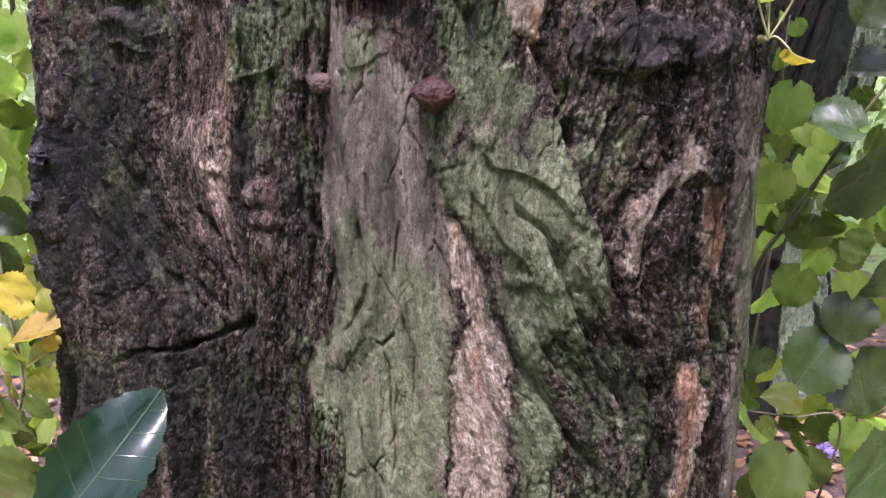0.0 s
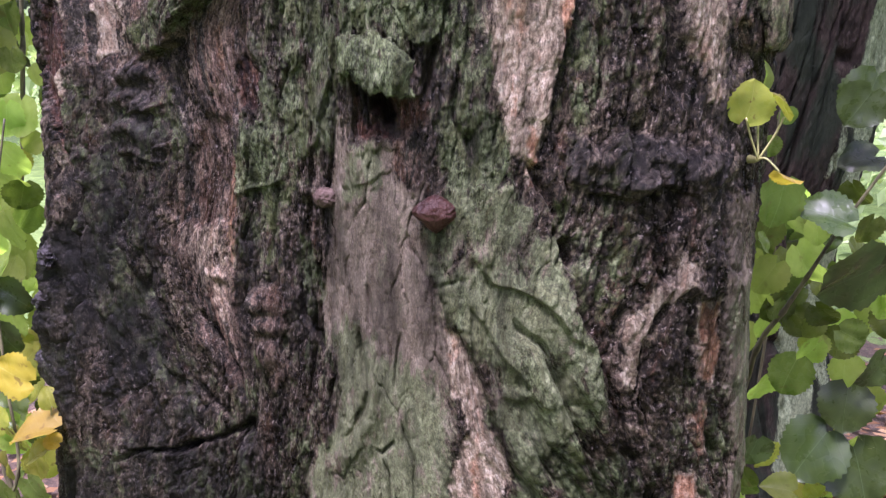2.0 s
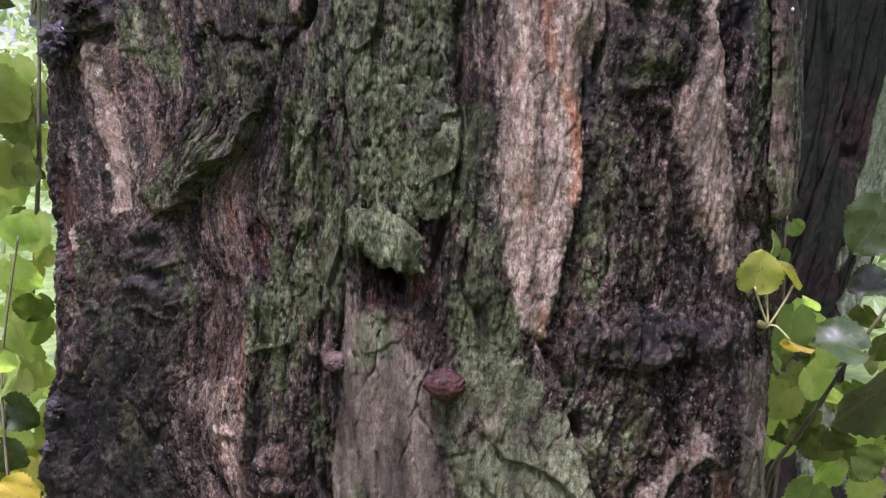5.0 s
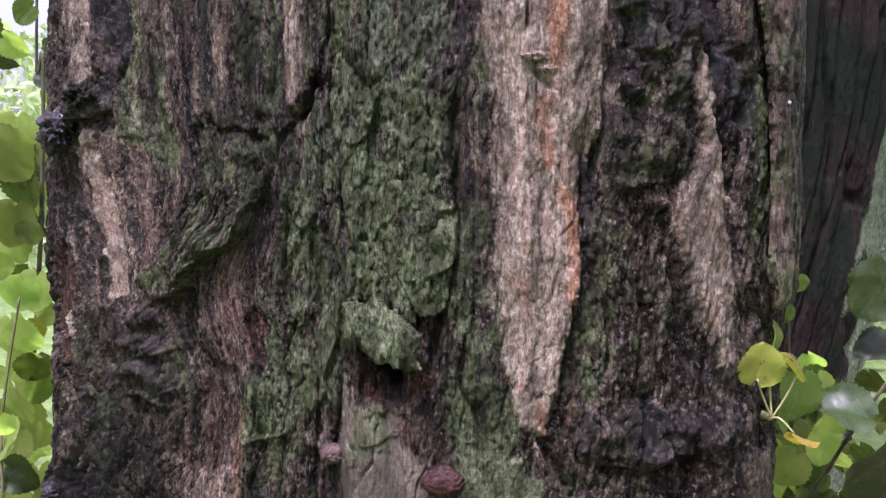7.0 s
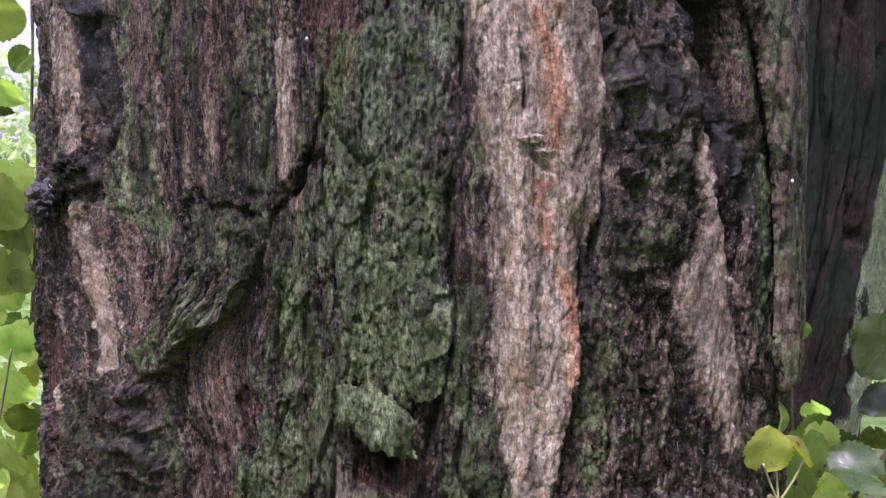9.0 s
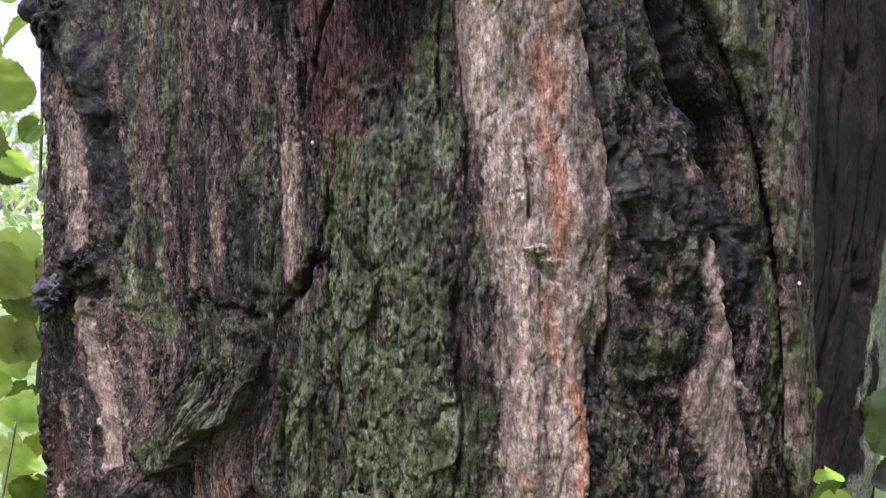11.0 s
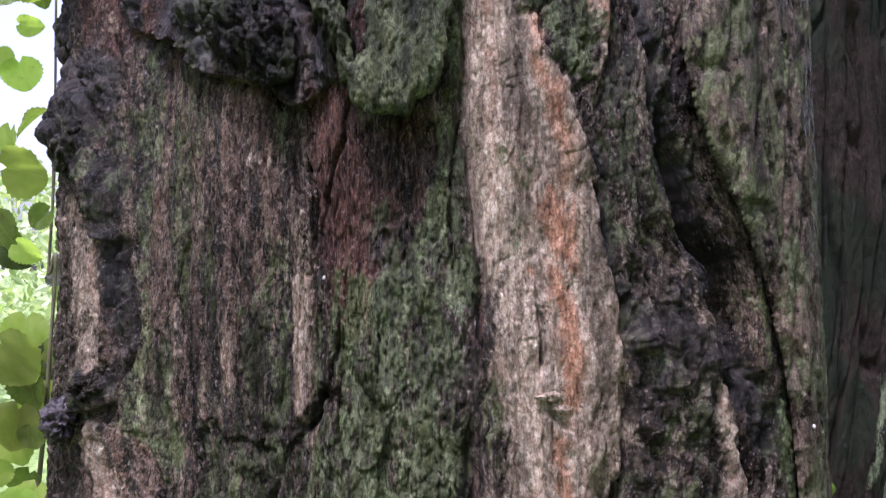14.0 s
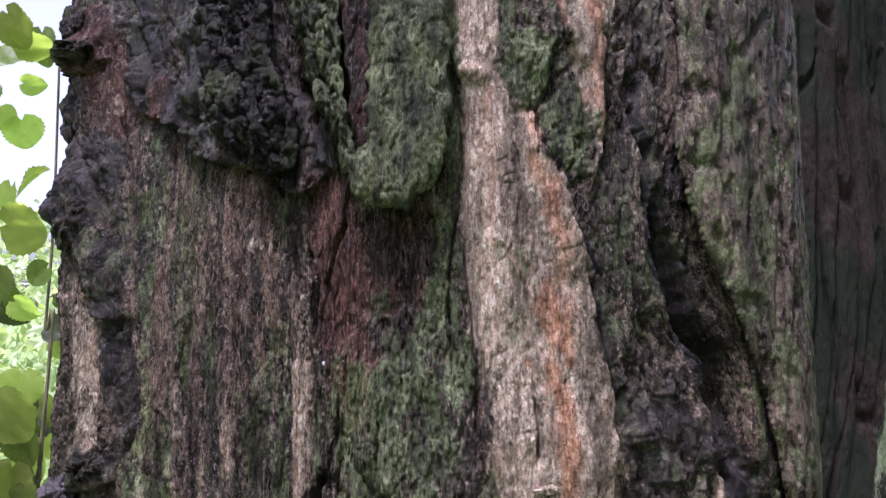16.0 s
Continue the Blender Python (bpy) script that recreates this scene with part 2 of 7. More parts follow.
OLD_BARK = bark_material()
LIMB_BARK = plain_bark("limb_bark", (.03, .024, .02), (.09, .075, .06), (.2, .17, .14))
KNOT = plain_bark("red_brown_knot", (.009, .003, .0025), (.026, .008, .005), (.052, .020, .013), 0.8, 0.0, (.3, .5), 0.3)
KNOT_PALE = plain_bark("pale_knot", (.02, .014, .010), (.07, .046, .036), (.13, .095, .08), 3.0)
BLACK_CRUST = plain_bark("black_crust", (.003, .0025, .0025), (.010, .008, .008), (.045, .037, .036), 2.0, 0.0, (.22, .6), 0.35)
WHITE_DROP = simple("white_drop", (.2, .2, .19), (.38, .38, .36), 200, 0.4)
STEM = simple("brown_green_stem", (.05, .045, .025), (.16, .15, .075), 90, 0.55, 0.001, (1, 1, 0.2))
PETIOLE = simple("yellow_green_petiole", (.20, .22, .07), (.36, .33, .14), 120, 0.5, 0.0005)
LEAF_DARK = leaf_material("dark_green_leaf", (.028, .047, .010), (.060, .088, .018), (.10, .15, .075), 0.34, 0.22)
LEAF_MID = leaf_material("green_leaf", (.084, .120, .024), (.150, .184, .040), (.20, .26, .11), 0.3, 0.5, 0.4)
LEAF_LIGHT = leaf_material("light_green_leaf", (.26, .33, .08), (.37, .43, .12), (.38, .45, .19), 0.35, 0.72, 0.3)
LEAF_YELLOW = leaf_material("yellow_leaf", (.38, .27, .03), (.46, .36, .06), (.46, .38, .12), 0.4, 0.5, 0.6)
LEAF_WET = leaf_material("wet_leaf", (.006, .024, .010), (.013, .040, .015), (.07, .13, .06), 0.14, 0.12)
LEAF_WITHER = leaf_material("half_yellow_leaf", (.27, .29, .045), (.40, .36, .06), (.42, .4, .14), 0.4, 0.5, 0.9)

# ---------------------------------------------------------------- the big tree
# The trunk is laid out on a sheet: a = metres round the bark from its front, z = metres up.
AXIS_X, AXIS_Y, ROUND = -0.05, 1.13, 0.42


def smooth_round(angles, radii, at):
    """Radius over the angle from a few values, rounded off."""
    fine = np.arange(-180.0, 180.0, 1.0)
    r = np.interp(fine, angles, radii)
    k = np.exp(-0.5 * (np.arange(-12, 13) / 3.5) ** 2)
    k /= k.sum()
    r = np.convolve(np.concatenate([r[-12:], r, r[:12]]), k, "valid")
    return np.interp(at, np.append(fine, 180.0), np.append(r, r[0]))


def trunk_radius(th, z):
    """The trunk without its bark relief: th in degrees from the front, z in metres."""
    r = smooth_round([-180, -110, -90, -74, -64, -54, -42, -30, -17, -10, -3, 5, 12, 20, 28, 36, 45, 52, 60, 69, 85, 110, 180],
                     [.45, .45, .445, .45, .43, .355, .333, .325, .303, .322, .352, .378, .402, .428, .450, .470, .482, .468, .450, .437, .43, .45, .45], th)
    left = np.clip((-th - 40) / 20, 0, 1)
    lean = -0.055 * np.clip(z - 1.55, -0.8, 0.6) * left - 0.02 * np.clip(z - 1.6, -0.8, 0.8) * (1 - left) * (np.abs(th) < 60)
    flare = 0.30 * np.exp(-np.clip(z, -0.3, 9) / 0.22) * (1 + 0.5 * np.cos(np.radians(th) * 5 + 0.6))
    return (r + lean + flare) * (1 - 0.07 * np.clip(z - 2.4, 0, 9))


def lattice(ix, iy, seed):
    h = ix.astype(np.uint32) * np.uint32(374761393) + iy.astype(np.uint32) * np.uint32(668265263) + np.uint32(seed * 40503 + 977)
    h = (h ^ (h >> np.uint32(13))) * np.uint32(1274126177)
    return ((h ^ (h >> np.uint32(16))) & np.uint32(0xFFFF)).astype(np.float32) * np.float32(1 / 65535)


def pnoise(x, y, seed=0):
    """Smooth noise from -1 to 1 on arrays."""
    x0, y0 = np.floor(x), np.floor(y)
    ix, iy = x0.astype(np.int32), y0.astype(np.int32)
    fx, fy = x - x0, y - y0
    total = 0
    u, v = fx * fx * fx * (fx * (fx * 6 - 15) + 10), fy * fy * fy * (fy * (fy * 6 - 15) + 10)
    for dx, wx in ((0, 1 - u), (1, u)):
        for dy, wy in ((0, 1 - v), (1, v)):
            g = lattice(ix + dx, iy + dy, seed) * np.float32(6.2831853)
            total = total + wx * wy * (np.cos(g) * (fx - dx) + np.sin(g) * (fy - dy))
    return total * 1.5


def fbm(x, y, seed=0, octaves=3, gain=0.5):
    total, amp = 0, 1.0
    for i in range(octaves):
        total = total + amp * pnoise(x * 2 ** i, y * 2 ** i, seed + i * 17)
        amp *= gain
    return total


def creased(x, y, seed=0, octaves=3):
    """Noise with sharp crests, from 0 to 1."""
    total, amp = 0, 0.55
    for i in range(octaves):
        total = total + amp * (1 - np.abs(pnoise(x * 2 ** i, y * 2 ** i, seed + i * 31)) * 1.6)
        amp *= 0.5
    return np.clip(total, 0, 1)


def cells(x, y, seed=0):
    """Cells of uneven size: how far from their border (0 on it) and a random number for each."""
    ix, iy = np.floor(x).astype(np.int32), np.floor(y).astype(np.int32)
    first, second, own = np.full(x.shape, 9, np.float32), np.full(x.shape, 9, np.float32), np.zeros(x.shape, np.float32)
    for dx in (-1, 0, 1):
        for dy in (-1, 0, 1):
            cx, cy = ix + dx, iy + dy
            d = (cx + lattice(cx, cy, seed) - x) ** 2 + (cy + lattice(cx, cy, seed + 7) - y) ** 2
            closer = d < first
            second = np.where(closer, first, np.minimum(second, d))
            own = np.where(closer, lattice(cx, cy, seed + 13), own)
            first = np.where(closer, d, first)
    return np.sqrt(second) - np.sqrt(first), own


def ease(lo, hi, x):
    x = np.clip((x - lo) / (hi - lo), 0, 1)  # hi may lie below lo: then it falls
    return x * x * (3 - 2 * x)


# the sheet: close-set over the bark that faces the path, wide-set elsewhere
FINE = 0.0014
col = np.concatenate([np.linspace(-1.3195, -0.59, 60, endpoint=False), np.arange(-0.59, 0.57, FINE), np.linspace(0.57, 1.3195, 60, endpoint=False)])
row = np.concatenate([np.linspace(-0.15, 0.90, 70, endpoint=False), np.arange(0.90, 2.40, FINE), np.linspace(2.40, 6.0, 110)])
A, Z = np.meshgrid(col, row)
SHAPE = A.shape
A, Z = A.ravel().astype(np.float32), Z.ravel().astype(np.float32)
# crooked edges for everything that is laid on the sheet
WA = A + 0.004 * fbm(A * 45, Z * 25, 3, 3) + 0.0022 * fbm(A * 240, Z * 130, 5, 2)
WZ = Z + 0.009 * fbm(A * 40, Z * 30, 8, 3) + 0.003 * fbm(A * 200, Z * 150, 11, 2)
LA = A + 0.006 * fbm(A * 24, Z * 13, 14, 2)
LZ = Z + 0.008 * fbm(A * 20, Z * 14, 16, 2)
RELIEF = np.zeros_like(A)
KINDS = {k: np.zeros_like(A) for k in ("wood", "smooth", "grey", "dark", "red")}
GROWTH = {k: np.zeros_like(A) for k in ("moss", "orange")}
WET = np.zeros_like(A)


def near(points, margin):
    a, z = points[0::2], points[1::2]
    return np.nonzero((A > min(a) - margin) & (A < max(a) + margin) & (Z > min(z) - margin) & (Z < max(z) + margin))[0]


def to_segment(x, y, x0, y0, x1, y1):
    dx, dy = x1 - x0, y1 - y0
    k = np.clip(((x - x0) * dx + (y - y0) * dy) / max(1e-9, dx * dx + dy * dy), 0, 1)
    return np.hypot(x - x0 - k * dx, y - y0 - k * dy), k


def patch(kind, edge, lift, points, amount=1.0):
    """An outlined area of another bark; lift raises or sinks it, amount thins it out."""
    i = near(points, 0.05)
    x, y = WA[i], WZ[i]
    n = len(points) // 2
    dist, inside = np.full(len(i), 9.0), np.zeros(len(i), bool)
    for k in range(n):
        x0, y0, x1, y1 = *points[2 * k:2 * k + 2], *points[(2 * k + 2) % (2 * n):(2 * k + 2) % (2 * n) + 2]
        dist = np.minimum(dist, to_segment(x, y, x0, y0, x1, y1)[0])
        cross = ((y0 > y) != (y1 > y)) & (x < (x1 - x0) * (y - y0) / (y1 - y0 + 1e-12) + x0)
        inside ^= cross
    d = np.where(inside, dist, -dist)
    m = ease(-edge, edge, d)
    RELIEF[i] += lift * ease(-0.0035, 0.0035, d)
    m = m * amount
    if kind == "dark" and edge > 0.005:
        m = m * np.clip(0.80 + 0.9 * fbm(A[i] * 28, Z[i] * 8, 39, 3), 0, 1)
    if kind in GROWTH:
        GROWTH[kind][i] = np.maximum(GROWTH[kind][i], m)
        return
    for k in KINDS:
        KINDS[k][i] *= 1 - m
    KINDS[kind][i] += m
    if kind == "dark":
        WET[i] = np.maximum(WET[i], m)


def line(points, width):
    """Distance from a crooked line and how far along it, for the sheet's points near it."""
    i = near(points, width * 4)
    x, y = LA[i], LZ[i]
    n = len(points) // 2
    best, along = np.full(len(i), 9.0), np.zeros(len(i))
    for k in range(n - 1):
        d, s = to_segment(x, y, *points[2 * k:2 * k + 4])
        closer = d < best
        best, along = np.where(closer, d, best), np.where(closer, (k + s) / (n - 1), along)
    return i, best, np.clip(np.minimum(along, 1 - along) * 5 + 0.15, 0, 1)


def groove(width, depth, points):
    i, d, ends = line(points, width)
    RELIEF[i] -= depth * ends * np.exp(-(d / (width * (0.35 + 0.65 * ends))) ** (4 if width > 0.009 else 2))


def ridge(width, height, points):
    i, d, ends = line(points, width)
    RELIEF[i] += height * ends * np.exp(-(d / width) ** 2) * (0.9 + 0.4 * pnoise(A[i] * 30, Z[i] * 12, 77))


def lip(width, height, points):
    """Bark that swells towards a line from its left and breaks off there."""
    i = near(points, width * 3)
    x, y = LA[i], LZ[i]
    n = len(points) // 2
    best, along, side = np.full(len(i), 9.0), np.zeros(len(i)), np.zeros(len(i))
    for k in range(n - 1):
        x0, y0, x1, y1 = points[2 * k:2 * k + 4]
        d, s = to_segment(x, y, x0, y0, x1, y1)
        closer = d < best
        best, along = np.where(closer, d, best), np.where(closer, (k + s) / (n - 1), along)
        side = np.where(closer, (x1 - x0) * (y - y0) - (y1 - y0) * (x - x0), side)
    ends = ease(0.0, 0.22, np.minimum(along, 1 - along))
    d = np.where(side > 0, best, -best)
    RELIEF[i] += height * ends * ease(-0.0022, 0.0012, d) * np.exp(-np.clip(d, 0, 9) / width) * (0.85 + 0.45 * pnoise(A[i] * 25, Z[i] * 18, 79))
    RELIEF[i] -= 0.35 * height * ends * ease(0.0, -0.002, d) * np.exp(-np.clip(-d, 0, 9) / (0.4 * width))


def lump(a, z, wide, high, height):
    i = near((a, z), 3 * max(wide, high))
    d = np.hypot((LA[i] - a) / wide, (LZ[i] - z) / high)
    RELIEF[i] += height * np.exp(-d ** 3)

# Where the bark differs: outlines and lines on the sheet, in metres (a, z, a, z, ...).
# striped brown bark high up on the lawn side
patch('grey', 0.012, 0, (-0.434, 2.204, -0.367, 2.213, -0.301, 2.191, -0.248, 2.158, -0.182, 2.150, -0.166, 2.094, -0.150, 2.040, -0.150, 1.986, -0.116, 1.934, -0.116, 1.840, -0.403, 1.821, -0.413, 1.985, -0.422, 2.075))
patch('grey', 0.012, 0, (-0.406, 1.982, -0.163, 1.966, -0.157, 1.914, -0.151, 1.862, -0.144, 1.830, -0.167, 1.814, -0.219, 1.825, -0.283, 1.831, -0.317, 1.792, -0.286, 1.753, -0.320, 1.723, -0.373, 1.709, -0.393, 1.738, -0.406, 1.791, -0.416, 1.838, -0.409, 1.914))
patch('grey', 0.008, 0, (-0.477, 1.988, -0.430, 1.984, -0.430, 1.874, -0.457, 1.863, -0.472, 1.917))
patch('wood', 0.018, 0, (-0.476, 1.988, -0.452, 1.986, -0.445, 1.927, -0.439, 1.874, -0.457, 1.866, -0.469, 1.917), 0.42)
patch('grey', 0.006, -0.003, (-0.468, 1.784, -0.422, 1.809, -0.389, 1.809, -0.362, 1.751, -0.353, 1.704, -0.401, 1.629, -0.439, 1.626, -0.457, 1.699, -0.472, 1.748))
patch('grey', 0.006, -0.003, (-0.453, 1.801, -0.427, 1.795, -0.411, 1.736, -0.395, 1.647, -0.404, 1.610, -0.424, 1.640, -0.441, 1.639, -0.460, 1.645, -0.478, 1.748, -0.482, 1.779))
# pale strands of bare wood on the lawn side
patch('wood', 0.004, 0.002, (-0.451, 1.809, -0.439, 1.809, -0.430, 1.749, -0.416, 1.701, -0.410, 1.628, -0.427, 1.627, -0.439, 1.700, -0.447, 1.761))
patch('wood', 0.0072, 0.001, (-0.445, 1.777, -0.425, 1.748, -0.415, 1.694, -0.418, 1.646, -0.429, 1.688, -0.440, 1.730), 0.48)
patch('wood', 0.003, 0.003, (-0.472, 1.718, -0.463, 1.694, -0.460, 1.638, -0.462, 1.588, -0.468, 1.607, -0.470, 1.663))
patch('wood', 0.004, 0, (-0.457, 1.801, -0.445, 1.795, -0.431, 1.760, -0.440, 1.742, -0.454, 1.766), 0.9)
patch('wood', 0.0072, 0.001, (-0.426, 1.791, -0.418, 1.785, -0.407, 1.737, -0.393, 1.690, -0.382, 1.654, -0.394, 1.654, -0.410, 1.701, -0.422, 1.749), 0.48)
patch('wood', 0.009, 0, (-0.415, 1.694, -0.405, 1.683, -0.393, 1.647, -0.399, 1.622, -0.409, 1.652), 0.36)
patch('red', 0.004, -0.014, (-0.535, 1.679, -0.489, 1.671, -0.475, 1.631, -0.468, 1.568, -0.461, 1.518, -0.485, 1.547, -0.536, 1.606))
patch('red', 0.004, -0.006, (-0.509, 1.694, -0.468, 1.686, -0.460, 1.649, -0.457, 1.625, -0.483, 1.622))
# bare strip with its tip at the notch
patch('wood', 0.0072, 0.002, (-0.164, 1.966, -0.124, 1.965, -0.120, 1.934, -0.132, 1.898, -0.131, 1.862, -0.127, 1.843, -0.144, 1.833, -0.151, 1.862, -0.155, 1.914), 0.45)
patch('grey', 0.005, 0.001, (-0.124, 1.965, -0.087, 1.962, -0.092, 1.932, -0.108, 1.897, -0.104, 1.866, -0.127, 1.843, -0.132, 1.898))
patch('wood', 0.0072, 0.002, (-0.150, 2.024, -0.130, 2.022, -0.118, 1.986, -0.127, 1.970, -0.124, 1.922, -0.118, 1.869, -0.134, 1.837, -0.150, 1.831, -0.154, 1.922), 0.45)
patch('grey', 0.005, 0, (-0.126, 1.986, -0.104, 1.969, -0.109, 1.922, -0.102, 1.869, -0.130, 1.837, -0.118, 1.880))
patch('wood', 0.0108, 0, (-0.221, 2.091, -0.164, 2.091, -0.161, 2.046, -0.180, 2.035, -0.187, 2.068, -0.205, 2.069, -0.210, 2.042, -0.222, 2.048), 0.42)
patch('wood', 0.009, 0, (-0.314, 2.094, -0.277, 2.068, -0.283, 2.013, -0.289, 1.969, -0.306, 1.992, -0.309, 2.048), 0.33)
patch('wood', 0.009, 0, (-0.413, 2.139, -0.386, 2.136, -0.350, 2.080, -0.356, 2.017, -0.382, 2.054, -0.401, 2.079), 0.3)
patch('wood', 0.0108, 0, (-0.246, 1.923, -0.233, 1.918, -0.234, 1.847, -0.248, 1.830, -0.253, 1.880), 0.3)
patch('wood', 0.009, 0, (-0.347, 1.956, -0.316, 1.926, -0.313, 1.882, -0.337, 1.849, -0.347, 1.894), 0.36)
patch('wood', 0.009, 0, (-0.268, 1.929, -0.249, 1.938, -0.240, 1.890, -0.252, 1.869, -0.262, 1.891), 0.27)
# pale wood under the burl
patch('wood', 0.0108, 0, (-0.514, 2.062, -0.461, 2.050, -0.447, 2.004, -0.441, 1.937, -0.445, 1.859, -0.465, 1.871, -0.480, 1.926, -0.499, 2.001), 0.51)
patch('dark', 0.006, 0.002, (-0.444, 2.010, -0.417, 2.017, -0.415, 1.937, -0.404, 1.889, -0.416, 1.842, -0.429, 1.889, -0.438, 1.949))
# red-brown wood below the mossy tongue
patch('red', 0.02, -0.004, (-0.117, 2.153, -0.061, 2.142, -0.045, 2.099, 0.037, 2.099, 0.041, 2.070, 0.019, 2.027, -0.011, 2.008, -0.046, 2.008, -0.080, 1.966, -0.107, 1.987, -0.117, 2.050, -0.135, 2.105))
patch('grey', 0.02, -0.002, (-0.045, 2.094, 0.034, 2.093, 0.039, 2.065, 0.019, 2.022, -0.011, 2.008, -0.038, 2.048), 0.55)
patch('red', 0.016, -0.002, (-0.112, 2.012, -0.034, 1.996, -0.021, 1.966, -0.036, 1.922, -0.078, 1.922, -0.096, 1.943))
# brown bare bark at the top of the lawn side
patch('red', 0.01, 0, (-0.530, 2.363, -0.445, 2.342, -0.424, 2.277, -0.343, 2.255, -0.302, 2.214, -0.367, 2.215, -0.421, 2.212, -0.436, 2.190, -0.442, 2.137, -0.429, 2.075, -0.446, 2.106, -0.454, 2.193, -0.481, 2.247))
patch('wood', 0.018, 0, (-0.467, 2.276, -0.438, 2.260, -0.430, 2.228, -0.438, 2.191, -0.431, 2.118, -0.424, 2.075, -0.440, 2.106, -0.450, 2.180, -0.463, 2.232), 0.36)
patch('red', 0.008, 0, (-0.242, 2.300, -0.184, 2.318, -0.183, 2.267, -0.224, 2.264), 0.8)
# the long bare wood up the middle
patch('wood', 0.005, 0, (0.074, 1.812, 0.150, 1.811, 0.146, 1.765, 0.157, 1.743, 0.158, 1.691, 0.152, 1.653, 0.145, 1.614, 0.138, 1.585, 0.134, 1.555, 0.130, 1.535, 0.113, 1.554, 0.102, 1.589, 0.095, 1.628, 0.087, 1.676, 0.078, 1.747))
patch('wood', 0.006, 0, (0.079, 1.956, 0.175, 1.953, 0.179, 1.881, 0.180, 1.845, 0.173, 1.809, 0.164, 1.781, 0.160, 1.754, 0.164, 1.716, 0.160, 1.664, 0.094, 1.663, 0.093, 1.716, 0.087, 1.763, 0.086, 1.856))
patch('wood', 0.006, 0, (0.063, 2.126, 0.145, 2.120, 0.153, 2.065, 0.157, 2.028, 0.162, 1.996, 0.168, 1.960, 0.175, 1.918, 0.181, 1.882, 0.184, 1.831, 0.077, 1.832, 0.075, 1.920, 0.072, 1.976, 0.066, 2.023, 0.064, 2.070))
patch('wood', 0.006, 0, (0.051, 2.310, 0.091, 2.305, 0.096, 2.245, 0.093, 2.216, 0.115, 2.181, 0.126, 2.147, 0.138, 2.118, 0.152, 2.076, 0.157, 2.043, 0.162, 1.988, 0.065, 1.989, 0.063, 2.074, 0.063, 2.156, 0.060, 2.200, 0.053, 2.250))
patch('wood', 0.004, 0.003, (0.143, 2.300, 0.187, 2.300, 0.182, 2.251, 0.173, 2.213, 0.173, 2.165, 0.168, 2.132, 0.160, 2.111, 0.164, 2.155, 0.157, 2.208, 0.146, 2.242))
patch('wood', 0.009, 0, (0.195, 2.179, 0.205, 2.141, 0.204, 2.080, 0.198, 2.047, 0.188, 2.057, 0.192, 2.113), 0.42)
patch('wood', 0.0108, 0, (0.189, 2.105, 0.197, 2.105, 0.202, 2.055, 0.195, 2.032, 0.190, 2.064), 0.36)
patch('wood', 0.009, -0.003, (0.124, 1.590, 0.136, 1.585, 0.134, 1.545, 0.143, 1.525, 0.132, 1.519, 0.123, 1.544), 0.42)
# the pale wood beside the outer plate
patch('wood', 0.009, 0.001, (0.251, 1.799, 0.277, 1.800, 0.285, 1.749, 0.283, 1.700, 0.292, 1.650, 0.293, 1.602, 0.278, 1.599, 0.267, 1.634, 0.256, 1.652, 0.248, 1.691, 0.238, 1.720, 0.236, 1.748, 0.246, 1.762))
patch('wood', 0.009, 0.001, (0.255, 1.859, 0.266, 1.822, 0.278, 1.759, 0.285, 1.710, 0.287, 1.655, 0.247, 1.660, 0.243, 1.723, 0.244, 1.765, 0.257, 1.779, 0.259, 1.812))
patch('wood', 0.006, 0.001, (0.254, 1.887, 0.259, 1.878, 0.264, 1.836, 0.268, 1.808, 0.262, 1.808, 0.257, 1.845), 0.9)
patch('wood', 0.0108, 0.001, (0.247, 1.921, 0.252, 1.912, 0.262, 1.869, 0.269, 1.831, 0.262, 1.832, 0.253, 1.870), 0.48)
# smooth bark low in the middle
patch('smooth', 0.008, -0.002, (-0.066, 1.573, -0.048, 1.549, 0.010, 1.551, 0.035, 1.483, 0.047, 1.433, 0.062, 1.387, 0.063, 1.294, 0.058, 1.211, 0.056, 1.058, -0.071, 1.013, -0.077, 1.150, -0.127, 1.171, -0.128, 1.201, -0.082, 1.246, -0.068, 1.317, -0.095, 1.359, -0.102, 1.399, -0.080, 1.463))
patch('smooth', 0.01, 0, (-0.066, 1.553, -0.007, 1.555, -0.000, 1.587, 0.034, 1.590, 0.043, 1.518, 0.023, 1.495, -0.008, 1.469, -0.077, 1.455, -0.076, 1.513))
patch('red', 0.006, -0.006, (-0.041, 1.605, -0.000, 1.603, 0.040, 1.601, 0.040, 1.580, -0.000, 1.561, -0.041, 1.562), 0.9)
patch('grey', 0.006, 0, (0.003, 1.577, 0.037, 1.585, 0.037, 1.528, 0.020, 1.511, 0.002, 1.535), 0.8)
patch('smooth', 0.01, 0, (0.106, 1.422, 0.138, 1.423, 0.157, 1.387, 0.139, 1.386, 0.111, 1.396), 0.8)
# bare wood low in the middle
patch('wood', 0.005, -0.004, (0.060, 1.394, 0.077, 1.377, 0.088, 1.347, 0.096, 1.328, 0.094, 1.306, 0.113, 1.265, 0.116, 1.218, 0.115, 1.157, 0.120, 1.068, 0.059, 1.059, 0.062, 1.175, 0.063, 1.248, 0.077, 1.295, 0.062, 1.339, 0.057, 1.371))
patch('wood', 0.018, 0, (0.034, 1.483, 0.057, 1.418, 0.062, 1.382, 0.046, 1.402, 0.030, 1.442), 0.27)
